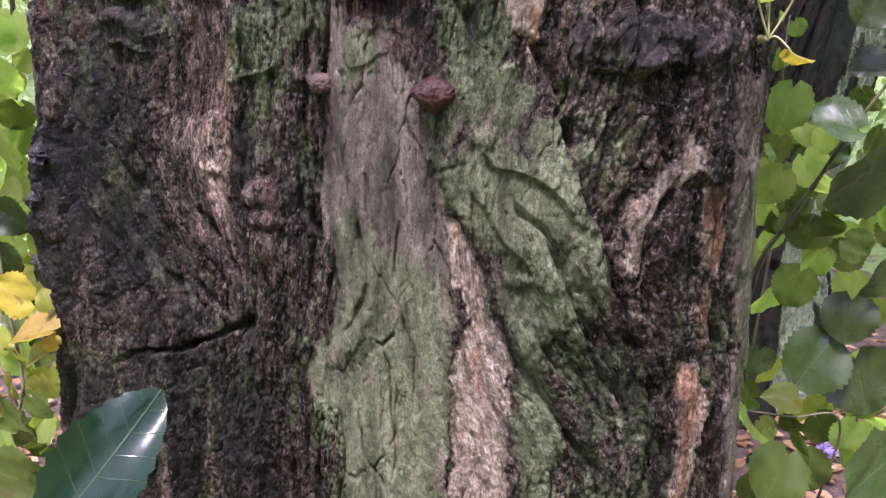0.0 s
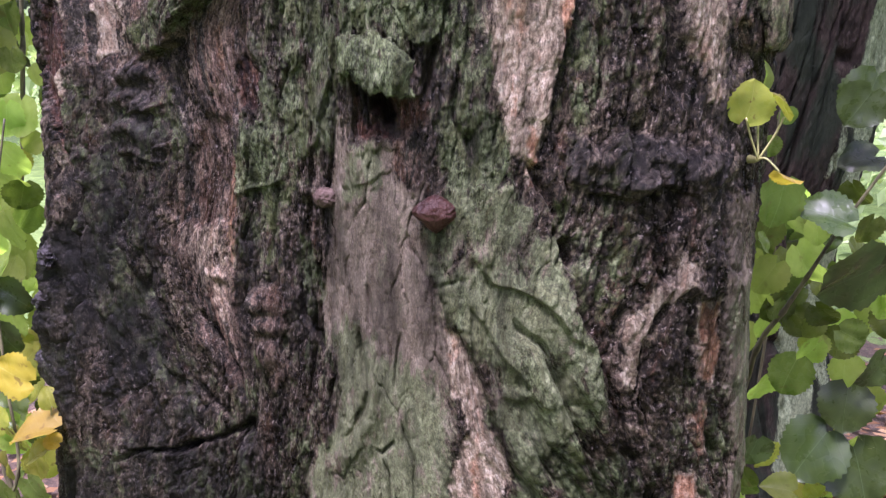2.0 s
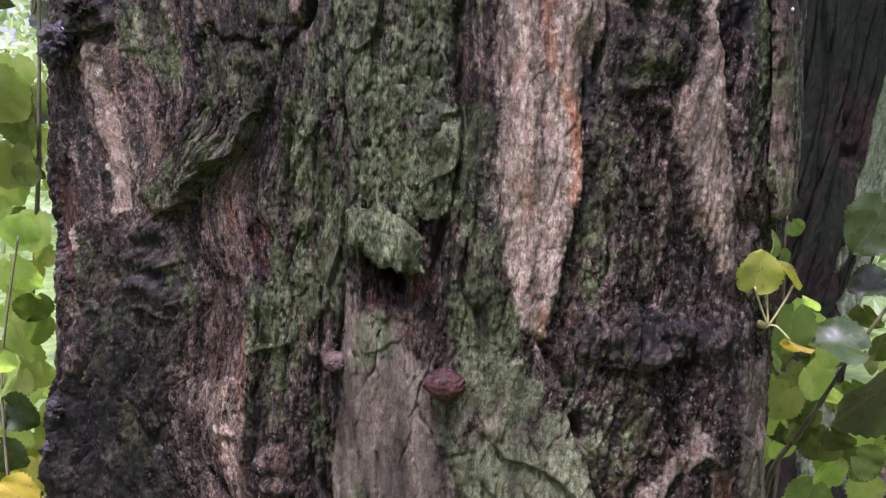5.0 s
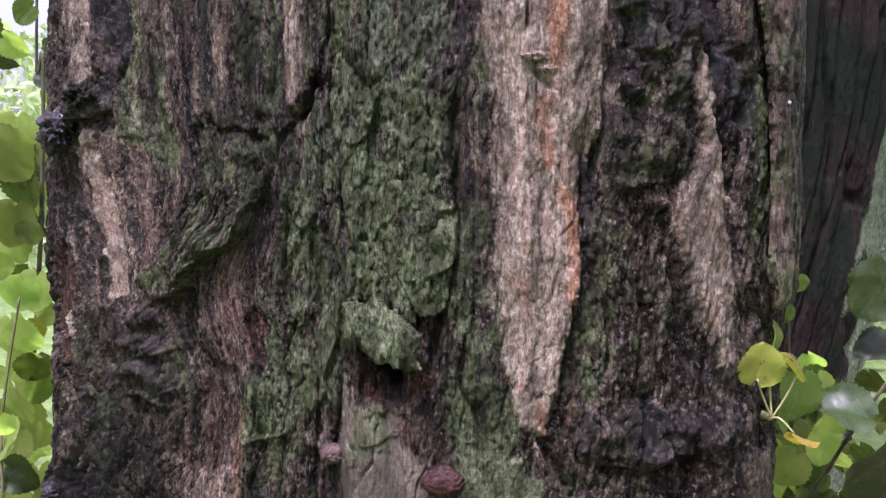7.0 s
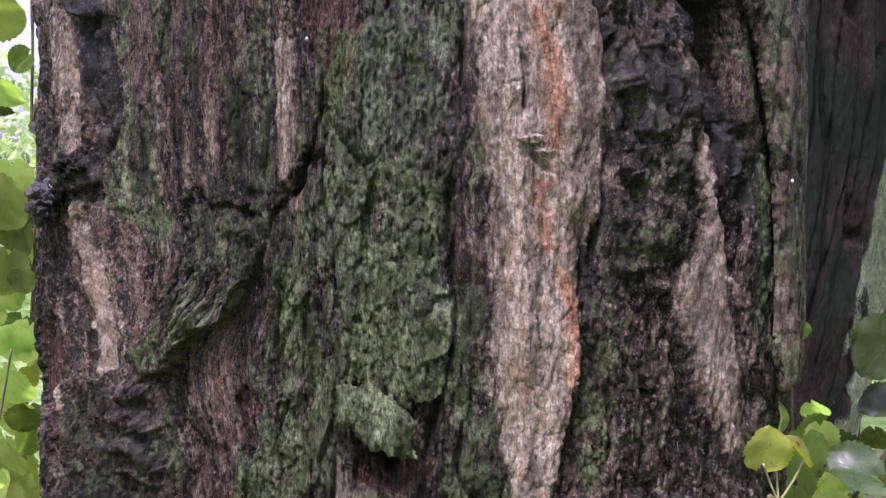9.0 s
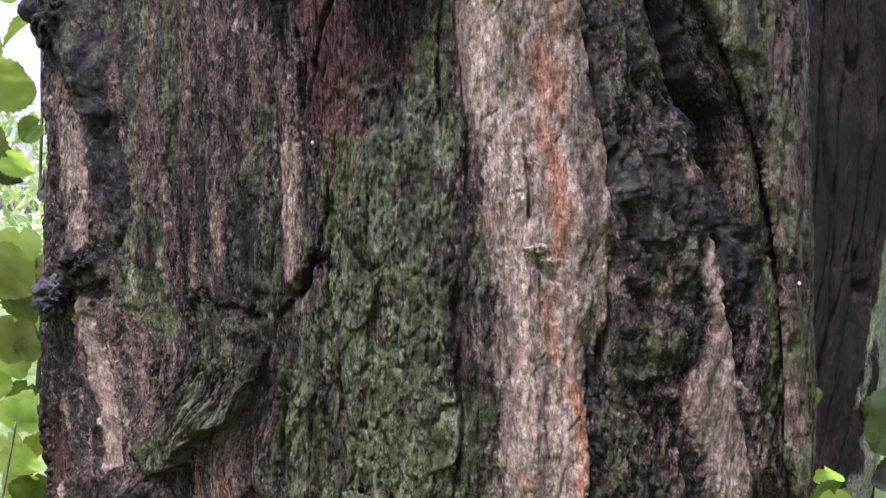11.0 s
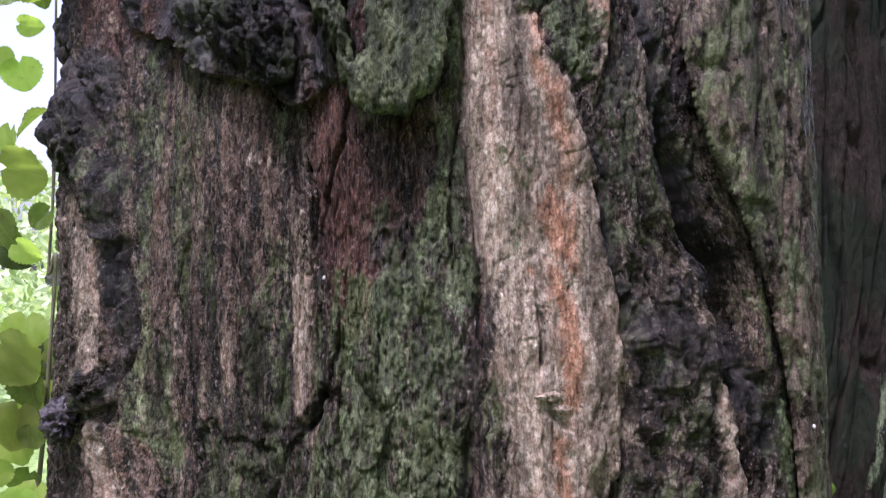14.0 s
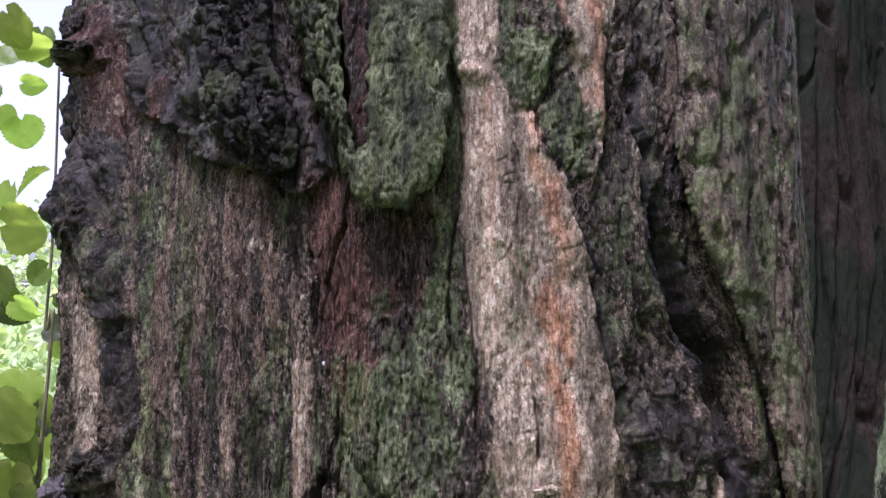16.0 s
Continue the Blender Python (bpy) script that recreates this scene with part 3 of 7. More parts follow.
# pale wood low down beside the second tree's side
patch('wood', 0.007, 0, (0.271, 1.458, 0.262, 1.425, 0.245, 1.398, 0.231, 1.367, 0.226, 1.334, 0.211, 1.336, 0.207, 1.358, 0.213, 1.395, 0.230, 1.424, 0.251, 1.439, 0.257, 1.464), 0.95)
patch('wood', 0.0162, 0, (0.217, 1.300, 0.247, 1.296, 0.252, 1.274, 0.223, 1.277), 0.42)
patch('wood', 0.0126, 0, (0.159, 1.458, 0.171, 1.448, 0.175, 1.402, 0.168, 1.392, 0.163, 1.423), 0.3)
patch('wood', 0.004, -0.003, (0.277, 1.408, 0.302, 1.415, 0.311, 1.360, 0.307, 1.318, 0.288, 1.330, 0.277, 1.378))
patch('wood', 0.0072, -0.002, (0.283, 1.321, 0.304, 1.305, 0.298, 1.247, 0.292, 1.230, 0.281, 1.287), 0.48)
patch('wood', 0.004, -0.003, (0.266, 1.234, 0.287, 1.238, 0.300, 1.184, 0.296, 1.134, 0.285, 1.072, 0.265, 1.079, 0.269, 1.143, 0.272, 1.186))
# tan bark on the lawn side, under the diagonal lip
patch('grey', 0.006, -0.004, (-0.298, 1.571, -0.233, 1.572, -0.220, 1.524, -0.220, 1.480, -0.233, 1.433, -0.227, 1.350, -0.223, 1.272, -0.242, 1.286, -0.260, 1.322, -0.286, 1.357, -0.311, 1.391, -0.332, 1.438, -0.319, 1.492))
patch('wood', 0.0144, 0, (-0.294, 1.544, -0.255, 1.528, -0.249, 1.484, -0.248, 1.432, -0.244, 1.379, -0.248, 1.323, -0.268, 1.371, -0.297, 1.392, -0.325, 1.439, -0.311, 1.492), 0.45)
patch('grey', 0.006, -0.004, (-0.262, 1.679, -0.232, 1.735, -0.209, 1.697, -0.205, 1.653, -0.183, 1.625, -0.195, 1.585, -0.223, 1.584, -0.237, 1.513, -0.244, 1.465, -0.342, 1.453, -0.303, 1.531, -0.267, 1.582, -0.292, 1.633, -0.317, 1.646))
patch('wood', 0.0144, 0, (-0.233, 1.713, -0.219, 1.691, -0.217, 1.641, -0.230, 1.624, -0.242, 1.663), 0.3)
patch('grey', 0.006, 0, (-0.144, 1.825, -0.110, 1.851, -0.092, 1.809, -0.112, 1.772, -0.146, 1.755, -0.169, 1.728, -0.193, 1.689, -0.202, 1.644, -0.271, 1.640, -0.224, 1.688, -0.168, 1.766))
patch('red', 0.006, -0.004, (-0.212, 1.636, -0.190, 1.619, -0.195, 1.585, -0.213, 1.587, -0.222, 1.613))
patch('grey', 0.006, 0.003, (-0.209, 1.391, -0.169, 1.407, -0.145, 1.384, -0.165, 1.341, -0.142, 1.306, -0.177, 1.288, -0.197, 1.328))
# grey pitted bark on the far side
patch('grey', 0.008, 0, (0.236, 2.303, 0.441, 2.358, 0.441, 1.921, 0.302, 1.936, 0.271, 2.014, 0.246, 2.071, 0.231, 2.099, 0.225, 2.175))
patch('grey', 0.008, 0, (0.287, 1.957, 0.440, 1.981, 0.395, 1.629, 0.298, 1.649, 0.311, 1.747, 0.306, 1.816, 0.291, 1.893))
patch('grey', 0.008, 0, (0.305, 1.428, 0.379, 1.413, 0.400, 1.208, 0.336, 1.246, 0.312, 1.343), 0.8)
patch('grey', 0.01, 0, (0.067, 1.956, 0.086, 1.955, 0.087, 1.856, 0.093, 1.753, 0.094, 1.658, 0.064, 1.656, 0.063, 1.809), 0.75)
patch('grey', 0.01, 0, (0.058, 1.803, 0.075, 1.803, 0.078, 1.747, 0.087, 1.676, 0.096, 1.628, 0.102, 1.584, 0.080, 1.593, 0.062, 1.637, 0.058, 1.700), 0.7)
# black, rough and wet bark, and black colour for the shade in cracks
patch('dark', 0.008, 0.004, (0.152, 1.560, 0.190, 1.574, 0.264, 1.566, 0.303, 1.550, 0.297, 1.525, 0.242, 1.523, 0.205, 1.522, 0.170, 1.528, 0.156, 1.539), 0.75)
patch('dark', 0.012, 0, (-0.533, 1.413, -0.458, 1.442, -0.454, 1.372, -0.444, 1.293, -0.455, 1.215, -0.489, 1.161, -0.530, 1.192, -0.534, 1.308))
patch('dark', 0.02, 0, (-0.451, 1.540, -0.397, 1.541, -0.407, 1.395, -0.381, 1.428, -0.339, 1.319, -0.319, 1.235, -0.343, 1.175, -0.423, 1.162, -0.449, 1.216, -0.466, 1.357), 0.62)
patch('dark', 0.02, 0, (-0.491, 1.145, -0.412, 1.164, -0.323, 1.193, -0.212, 1.244, -0.185, 1.160, -0.178, 0.988, -0.370, 0.942, -0.535, 0.871), 0.8)
patch('dark', 0.01, 0, (-0.227, 1.462, -0.194, 1.475, -0.191, 1.412, -0.209, 1.388, -0.224, 1.301, -0.232, 1.374), 0.7)
patch('dark', 0.01, 0.003, (-0.416, 1.609, -0.378, 1.635, -0.340, 1.613, -0.332, 1.565, -0.334, 1.516, -0.396, 1.523, -0.414, 1.560), 0.8)
patch('dark', 0.008, 0.003, (-0.460, 1.632, -0.410, 1.622, -0.404, 1.604, -0.342, 1.565, -0.336, 1.479, -0.353, 1.266, -0.535, 1.214, -0.536, 1.449, -0.459, 1.505, -0.458, 1.569), 0.5)
patch('dark', 0.01, 0, (0.176, 1.944, 0.214, 1.944, 0.248, 1.918, 0.256, 1.887, 0.215, 1.877, 0.202, 1.841, 0.187, 1.827, 0.180, 1.854, 0.179, 1.899), 0.7)
patch('dark', 0.01, 0, (0.176, 1.827, 0.197, 1.827, 0.202, 1.795, 0.193, 1.762, 0.168, 1.754, 0.168, 1.791), 0.7)
patch('dark', 0.01, 0, (0.153, 1.797, 0.171, 1.797, 0.173, 1.738, 0.169, 1.672, 0.161, 1.639, 0.160, 1.710), 0.7)
patch('dark', 0.008, 0.002, (0.167, 1.955, 0.198, 1.982, 0.232, 1.959, 0.238, 1.917, 0.212, 1.853, 0.186, 1.854, 0.177, 1.914), 0.6)
# next four: shade in the groove and the deep slot, painted black
patch('dark', 0.006, 0, (0.154, 2.083, 0.166, 2.064, 0.173, 1.996, 0.172, 1.955, 0.166, 1.978, 0.157, 2.033), 0.8)
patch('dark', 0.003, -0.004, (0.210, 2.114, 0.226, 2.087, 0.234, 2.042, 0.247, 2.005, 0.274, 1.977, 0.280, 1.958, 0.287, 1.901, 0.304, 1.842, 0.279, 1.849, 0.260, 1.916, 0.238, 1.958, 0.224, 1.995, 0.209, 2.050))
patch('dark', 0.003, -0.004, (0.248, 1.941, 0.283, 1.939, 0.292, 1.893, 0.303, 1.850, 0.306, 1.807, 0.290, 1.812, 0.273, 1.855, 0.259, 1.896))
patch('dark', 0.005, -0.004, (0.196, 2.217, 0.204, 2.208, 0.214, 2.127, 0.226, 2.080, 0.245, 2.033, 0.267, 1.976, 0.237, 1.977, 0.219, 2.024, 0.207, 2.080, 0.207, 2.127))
patch('dark', 0.014, 0.006, (-0.420, 2.389, -0.177, 2.352, -0.175, 2.233, -0.084, 2.198, -0.076, 2.149, -0.141, 2.125, -0.182, 2.147, -0.248, 2.158, -0.314, 2.195, -0.412, 2.223, -0.422, 2.289))
patch('dark', 0.008, 0.004, (-0.528, 2.136, -0.509, 2.156, -0.467, 2.199, -0.433, 2.195, -0.429, 2.117, -0.416, 2.056, -0.416, 2.019, -0.426, 2.002, -0.444, 2.009, -0.458, 2.056, -0.503, 2.083, -0.528, 2.098))
patch('dark', 0.01, 0.004, (-0.528, 2.399, -0.535, 2.405, -0.506, 2.310, -0.443, 2.198, -0.429, 2.075, -0.443, 2.057, -0.497, 2.090, -0.534, 2.112, -0.533, 2.177, -0.536, 2.244))
patch('dark', 0.008, 0.004, (-0.469, 1.866, -0.426, 1.868, -0.424, 1.832, -0.445, 1.824, -0.469, 1.828), 0.8)
patch('dark', 0.006, 0, (-0.430, 1.961, -0.414, 1.949, -0.412, 1.873, -0.427, 1.868), 0.7)
# next two: shade in the notch and below the flap, put in as black
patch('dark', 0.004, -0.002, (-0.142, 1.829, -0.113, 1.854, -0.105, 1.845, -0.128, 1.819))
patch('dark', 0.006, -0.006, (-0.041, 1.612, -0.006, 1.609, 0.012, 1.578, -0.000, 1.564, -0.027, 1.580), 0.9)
patch('grey', 0.006, 0, (-0.403, 1.331, -0.390, 1.319, -0.395, 1.251, -0.410, 1.228, -0.414, 1.276), 0.9)
patch('grey', 0.006, 0, (-0.406, 1.168, -0.385, 1.168, -0.381, 1.110, -0.406, 1.104), 0.8)
patch('grey', 0.006, 0, (-0.376, 1.073, -0.359, 1.077, -0.365, 0.975, -0.387, 0.970), 0.9)
patch('grey', 0.006, 0, (-0.401, 1.433, -0.393, 1.421, -0.398, 1.370, -0.408, 1.376), 0.6)
patch('grey', 0.005, 0, (-0.297, 1.349, -0.275, 1.345, -0.278, 1.320, -0.298, 1.324), 0.9)
patch('grey', 0.006, 0, (-0.535, 1.510, -0.482, 1.502, -0.490, 1.451, -0.534, 1.405, -0.535, 1.445), 0.8)
patch('smooth', 0.008, 0.002, (0.301, 1.433, 0.400, 1.426, 0.399, 1.196, 0.406, 0.976, 0.343, 1.013, 0.329, 1.186, 0.339, 1.232, 0.310, 1.344), 0.8)
patch('smooth', 0.008, 0.002, (0.305, 1.513, 0.362, 1.511, 0.398, 1.290, 0.323, 1.325, 0.306, 1.436), 0.7)
# moss and lichen
patch('moss', 0.012, 0, (0.305, 1.428, 0.401, 1.420, 0.399, 1.196, 0.406, 0.976, 0.353, 1.006, 0.339, 1.232, 0.314, 1.343), 0.6)
patch('smooth', 0.012, 0.002, (0.037, 1.483, 0.057, 1.524, 0.109, 1.530, 0.147, 1.485, 0.165, 1.423, 0.177, 1.386, 0.187, 1.343, 0.198, 1.293, 0.160, 1.300, 0.142, 1.266, 0.163, 1.183, 0.149, 1.070, 0.120, 1.068, 0.117, 1.253, 0.099, 1.306, 0.092, 1.347, 0.077, 1.375, 0.060, 1.407, 0.042, 1.438), 0.55)
patch('moss', 0.02, 0, (-0.090, 1.360, -0.034, 1.381, 0.006, 1.348, 0.054, 1.338, 0.063, 1.271, 0.059, 1.059, -0.078, 1.010, -0.129, 1.174, -0.080, 1.246, -0.066, 1.317), 0.9)
patch('moss', 0.01, 0.001, (-0.068, 1.352, -0.024, 1.360, -0.029, 1.301, -0.064, 1.238, -0.114, 1.193, -0.128, 1.204, -0.072, 1.267))
patch('moss', 0.01, 0.002, (0.037, 1.483, 0.057, 1.524, 0.109, 1.530, 0.147, 1.485, 0.165, 1.423, 0.177, 1.386, 0.187, 1.343, 0.198, 1.293, 0.160, 1.300, 0.142, 1.266, 0.163, 1.183, 0.149, 1.070, 0.120, 1.068, 0.117, 1.253, 0.099, 1.306, 0.092, 1.347, 0.077, 1.375, 0.060, 1.407, 0.042, 1.438), 0.95)
patch('moss', 0.02, 0, (0.199, 1.253, 0.247, 1.217, 0.256, 1.159, 0.225, 1.134, 0.203, 1.181), 0.7)
patch('moss', 0.02, 0, (-0.324, 1.179, -0.213, 1.224, -0.185, 1.160, -0.263, 1.091, -0.339, 1.118), 0.45)
patch('moss', 0.015, 0, (-0.223, 1.545, -0.135, 1.557, -0.131, 1.509, -0.150, 1.453, -0.212, 1.446, -0.224, 1.496), 0.6)
patch('moss', 0.012, 0, (-0.134, 1.459, -0.099, 1.450, -0.092, 1.400, -0.122, 1.374, -0.137, 1.414), 0.75)
patch('moss', 0.01, 0, (-0.128, 1.204, -0.073, 1.242, -0.073, 1.138, -0.116, 1.153), 0.9)
patch('moss', 0.012, 0.001, (-0.155, 1.814, -0.069, 1.810, -0.071, 1.740, -0.062, 1.646, -0.075, 1.552, -0.131, 1.530, -0.162, 1.575, -0.159, 1.670, -0.165, 1.724), 0.8)
patch('moss', 0.012, 0.001, (-0.216, 1.573, -0.146, 1.575, -0.131, 1.530, -0.179, 1.493, -0.218, 1.515))
patch('moss', 0.01, 0.002, (-0.065, 1.810, 0.055, 1.803, 0.058, 1.710, 0.050, 1.651, 0.000, 1.644, -0.040, 1.652, -0.063, 1.698))
patch('moss', 0.01, 0, (0.045, 1.591, 0.085, 1.613, 0.104, 1.589, 0.118, 1.544, 0.095, 1.512, 0.056, 1.520), 0.9)
patch('moss', 0.012, 0, (0.058, 1.766, 0.079, 1.757, 0.089, 1.676, 0.099, 1.613, 0.071, 1.592, 0.056, 1.636, 0.058, 1.700), 0.7)
patch('moss', 0.012, 0, (-0.058, 1.554, -0.007, 1.555, -0.007, 1.512, -0.059, 1.499), 0.8)
patch('moss', 0.015, 0, (0.153, 1.624, 0.188, 1.629, 0.198, 1.590, 0.162, 1.580), 0.6)
patch('moss', 0.012, 0.001, (-0.087, 1.972, 0.024, 1.960, 0.023, 1.923, 0.012, 1.881, 0.063, 1.847, 0.065, 1.753, 0.064, 1.656, -0.062, 1.643, -0.059, 1.758, -0.092, 1.809, -0.095, 1.886), 0.85)
patch('moss', 0.012, 0, (-0.146, 1.744, -0.093, 1.783, -0.059, 1.732, -0.062, 1.643, -0.165, 1.634), 0.7)
patch('moss', 0.012, 0.002, (-0.305, 1.809, -0.144, 1.819, -0.145, 1.787, -0.192, 1.728, -0.241, 1.688, -0.344, 1.634, -0.390, 1.654, -0.287, 1.742), 0.6)
patch('moss', 0.012, 0, (-0.409, 1.856, -0.359, 1.860, -0.317, 1.792, -0.341, 1.751, -0.396, 1.791), 0.7)
patch('moss', 0.01, 0, (0.065, 1.753, 0.086, 1.749, 0.093, 1.687, 0.066, 1.666), 0.7)
patch('moss', 0.012, 0, (-0.231, 1.958, -0.185, 1.936, -0.181, 1.852, -0.226, 1.863), 0.55)
patch('moss', 0.01, 0.002, (0.036, 2.101, 0.061, 2.108, 0.064, 2.023, 0.072, 1.962, 0.057, 1.921, 0.021, 1.940, 0.007, 1.984, 0.030, 2.035), 0.85)
patch('moss', 0.01, 0.002, (-0.035, 1.966, 0.016, 1.988, 0.037, 1.954, 0.057, 1.921, 0.054, 1.826, -0.108, 1.816, -0.078, 1.906, -0.029, 1.921), 0.8)
patch('moss', 0.01, 0.001, (-0.037, 2.031, -0.014, 2.029, -0.015, 2.005, -0.034, 2.001), 0.9)
patch('moss', 0.01, 0, (0.079, 2.069, 0.117, 2.069, 0.112, 2.037, 0.083, 2.041), 0.5)
patch('moss', 0.012, 0, (0.092, 2.026, 0.118, 2.020, 0.115, 1.975, 0.095, 1.980), 0.5)
patch('moss', 0.015, 0, (-0.207, 1.972, -0.154, 2.019, -0.158, 1.826, -0.235, 1.825, -0.225, 1.907), 0.55)
patch('moss', 0.015, 0, (-0.406, 1.948, -0.337, 1.918, -0.337, 1.821, -0.403, 1.818), 0.5)
patch('moss', 0.015, 0, (0.310, 2.305, 0.441, 2.346, 0.439, 1.921, 0.305, 1.965, 0.300, 2.082, 0.294, 2.180), 0.8)
patch('moss', 0.015, 0, (0.301, 1.879, 0.441, 1.916, 0.397, 1.639, 0.312, 1.677), 0.75)
patch('moss', 0.008, 0.003, (0.090, 2.246, 0.144, 2.242, 0.140, 2.208, 0.129, 2.180, 0.104, 2.186, 0.093, 2.216))
patch('moss', 0.006, 0.003, (0.126, 2.180, 0.156, 2.208, 0.165, 2.174, 0.164, 2.132, 0.149, 2.123, 0.132, 2.137))
patch('moss', 0.012, 0, (0.043, 2.312, 0.057, 2.309, 0.061, 2.180, 0.061, 2.036, 0.051, 2.008, 0.045, 2.075, 0.046, 2.123, 0.042, 2.182))
patch('moss', 0.01, 0, (-0.423, 2.142, -0.326, 2.158, -0.265, 2.086, -0.358, 2.067, -0.407, 2.092), 0.5)
patch('moss', 0.01, 0.003, (-0.320, 2.335, -0.225, 2.333, -0.232, 2.259, -0.290, 2.225, -0.314, 2.198, -0.330, 2.253), 0.8)
patch('moss', 0.01, 0, (-0.181, 2.128, -0.135, 2.132, -0.151, 2.083, -0.181, 2.084), 0.7)
patch('moss', 0.014, 0, (0.193, 1.904, 0.219, 1.909, 0.214, 1.886, 0.197, 1.886), 0.5)
patch('moss', 0.014, 0, (0.202, 1.836, 0.257, 1.808, 0.238, 1.766, 0.198, 1.762), 0.5)
patch('moss', 0.02, 0, (0.141, 1.300, 0.198, 1.293, 0.216, 1.263, 0.259, 1.158, 0.263, 1.052, 0.149, 1.070, 0.165, 1.183, 0.144, 1.254), 0.72)
# orange inner bark
patch('orange', 0.006, 0, (0.139, 1.765, 0.155, 1.754, 0.160, 1.701, 0.156, 1.658, 0.149, 1.648, 0.149, 1.701, 0.146, 1.738))
patch('orange', 0.008, 0, (0.108, 1.724, 0.117, 1.724, 0.119, 1.653, 0.117, 1.594, 0.112, 1.594), 0.5)
patch('orange', 0.006, 0, (0.126, 1.585, 0.134, 1.580, 0.132, 1.540, 0.125, 1.544), 0.7)
patch('orange', 0.006, 0, (0.134, 1.949, 0.145, 1.948, 0.145, 1.913, 0.141, 1.859, 0.133, 1.859, 0.134, 1.918), 0.85)
patch('orange', 0.006, 0, (0.121, 1.853, 0.132, 1.834, 0.137, 1.809, 0.135, 1.777, 0.128, 1.777, 0.126, 1.818))
patch('orange', 0.006, 0, (0.140, 1.761, 0.157, 1.751, 0.160, 1.707, 0.157, 1.669, 0.150, 1.669, 0.151, 1.726))
patch('orange', 0.006, 0, (0.123, 2.121, 0.138, 2.120, 0.139, 2.065, 0.133, 2.052, 0.126, 2.070), 0.8)
patch('orange', 0.007, 0, (0.123, 2.043, 0.137, 2.038, 0.141, 1.992, 0.143, 1.969, 0.128, 1.974, 0.122, 2.007), 0.85)
patch('orange', 0.006, 0, (0.126, 1.970, 0.140, 1.960, 0.144, 1.919, 0.135, 1.910, 0.130, 1.938))
patch('orange', 0.006, 0, (0.128, 1.906, 0.139, 1.901, 0.140, 1.869, 0.132, 1.869), 0.9)
patch('orange', 0.003, 0, (0.104, 1.971, 0.114, 1.971, 0.114, 1.965, 0.105, 1.965))
patch('orange', 0.012, 0, (0.115, 2.183, 0.123, 2.176, 0.125, 2.142, 0.138, 2.109, 0.142, 2.058, 0.140, 1.989, 0.126, 1.989, 0.125, 2.044, 0.122, 2.091, 0.117, 2.138), 0.68)
patch('orange', 0.006, 0, (0.142, 2.271, 0.149, 2.271, 0.149, 2.242, 0.144, 2.242), 0.8)
patch('orange', 0.006, 0, (0.162, 2.271, 0.176, 2.266, 0.174, 2.213, 0.170, 2.155, 0.164, 2.151, 0.165, 2.208), 0.8)
patch('orange', 0.005, 0, (0.281, 1.404, 0.301, 1.407, 0.308, 1.361, 0.305, 1.322, 0.290, 1.337), 0.95)
patch('orange', 0.005, 0, (0.286, 1.309, 0.299, 1.300, 0.294, 1.248, 0.288, 1.249), 0.7)
patch('orange', 0.005, 0, (0.271, 1.230, 0.286, 1.232, 0.291, 1.187, 0.284, 1.125, 0.278, 1.074, 0.269, 1.077, 0.273, 1.142), 0.85)
patch('orange', 0.006, 0, (0.082, 1.290, 0.089, 1.285, 0.093, 1.216, 0.084, 1.203), 0.5)
patch('orange', 0.006, 0, (0.062, 1.387, 0.073, 1.378, 0.068, 1.345, 0.062, 1.355), 0.55)
patch('orange', 0.006, 0, (0.121, 1.576, 0.132, 1.576, 0.137, 1.530, 0.129, 1.530), 0.7)
patch('orange', 0.008, 0, (-0.243, 1.545, -0.225, 1.534, -0.222, 1.480, -0.238, 1.415, -0.244, 1.467), 0.45)
patch('orange', 0.006, 0, (-0.209, 1.630, -0.194, 1.616, -0.198, 1.591, -0.210, 1.596), 0.5)
patch('orange', 0.008, 0, (-0.255, 1.668, -0.241, 1.669, -0.239, 1.624, -0.253, 1.623), 0.4)
patch('orange', 0.006, 0, (0.267, 1.800, 0.278, 1.796, 0.281, 1.768, 0.271, 1.767), 0.5)
patch('orange', 0.006, 0, (-0.010, 2.087, 0.023, 2.088, 0.020, 2.056, -0.004, 2.062), 0.35)
# lips: bark that stands proud on one side of a line
lip(0.016, 0.007, (0.159, 1.531, 0.179, 1.526, 0.210, 1.522, 0.242, 1.522, 0.273, 1.522, 0.303, 1.528))
lip(0.02, 0.01, (0.057, 1.411, 0.077, 1.374, 0.088, 1.347, 0.099, 1.320, 0.115, 1.276, 0.118, 1.218))
lip(0.02, 0.012, (0.244, 1.217, 0.214, 1.274, 0.201, 1.326, 0.180, 1.376, 0.170, 1.412, 0.160, 1.448, 0.154, 1.487))
lip(0.03, 0.018, (-0.404, 1.607, -0.338, 1.644, -0.295, 1.667, -0.244, 1.696, -0.210, 1.724, -0.186, 1.746, -0.163, 1.788))
lip(0.024, 0.009, (-0.168, 1.793, -0.144, 1.824, -0.128, 1.835, -0.111, 1.855))
lip(0.018, 0.01, (-0.321, 1.758, -0.366, 1.707, -0.395, 1.647, -0.399, 1.610))
lip(0.02, 0.01, (0.025, 1.644, 0.050, 1.653, 0.055, 1.681, 0.059, 1.710, 0.051, 1.748))
lip(0.016, 0.007, (0.130, 1.537, 0.138, 1.585, 0.145, 1.614, 0.152, 1.653, 0.158, 1.691, 0.159, 1.738, 0.150, 1.765))
lip(0.016, 0.004, (0.189, 1.760, 0.215, 1.762, 0.238, 1.764, 0.252, 1.780))
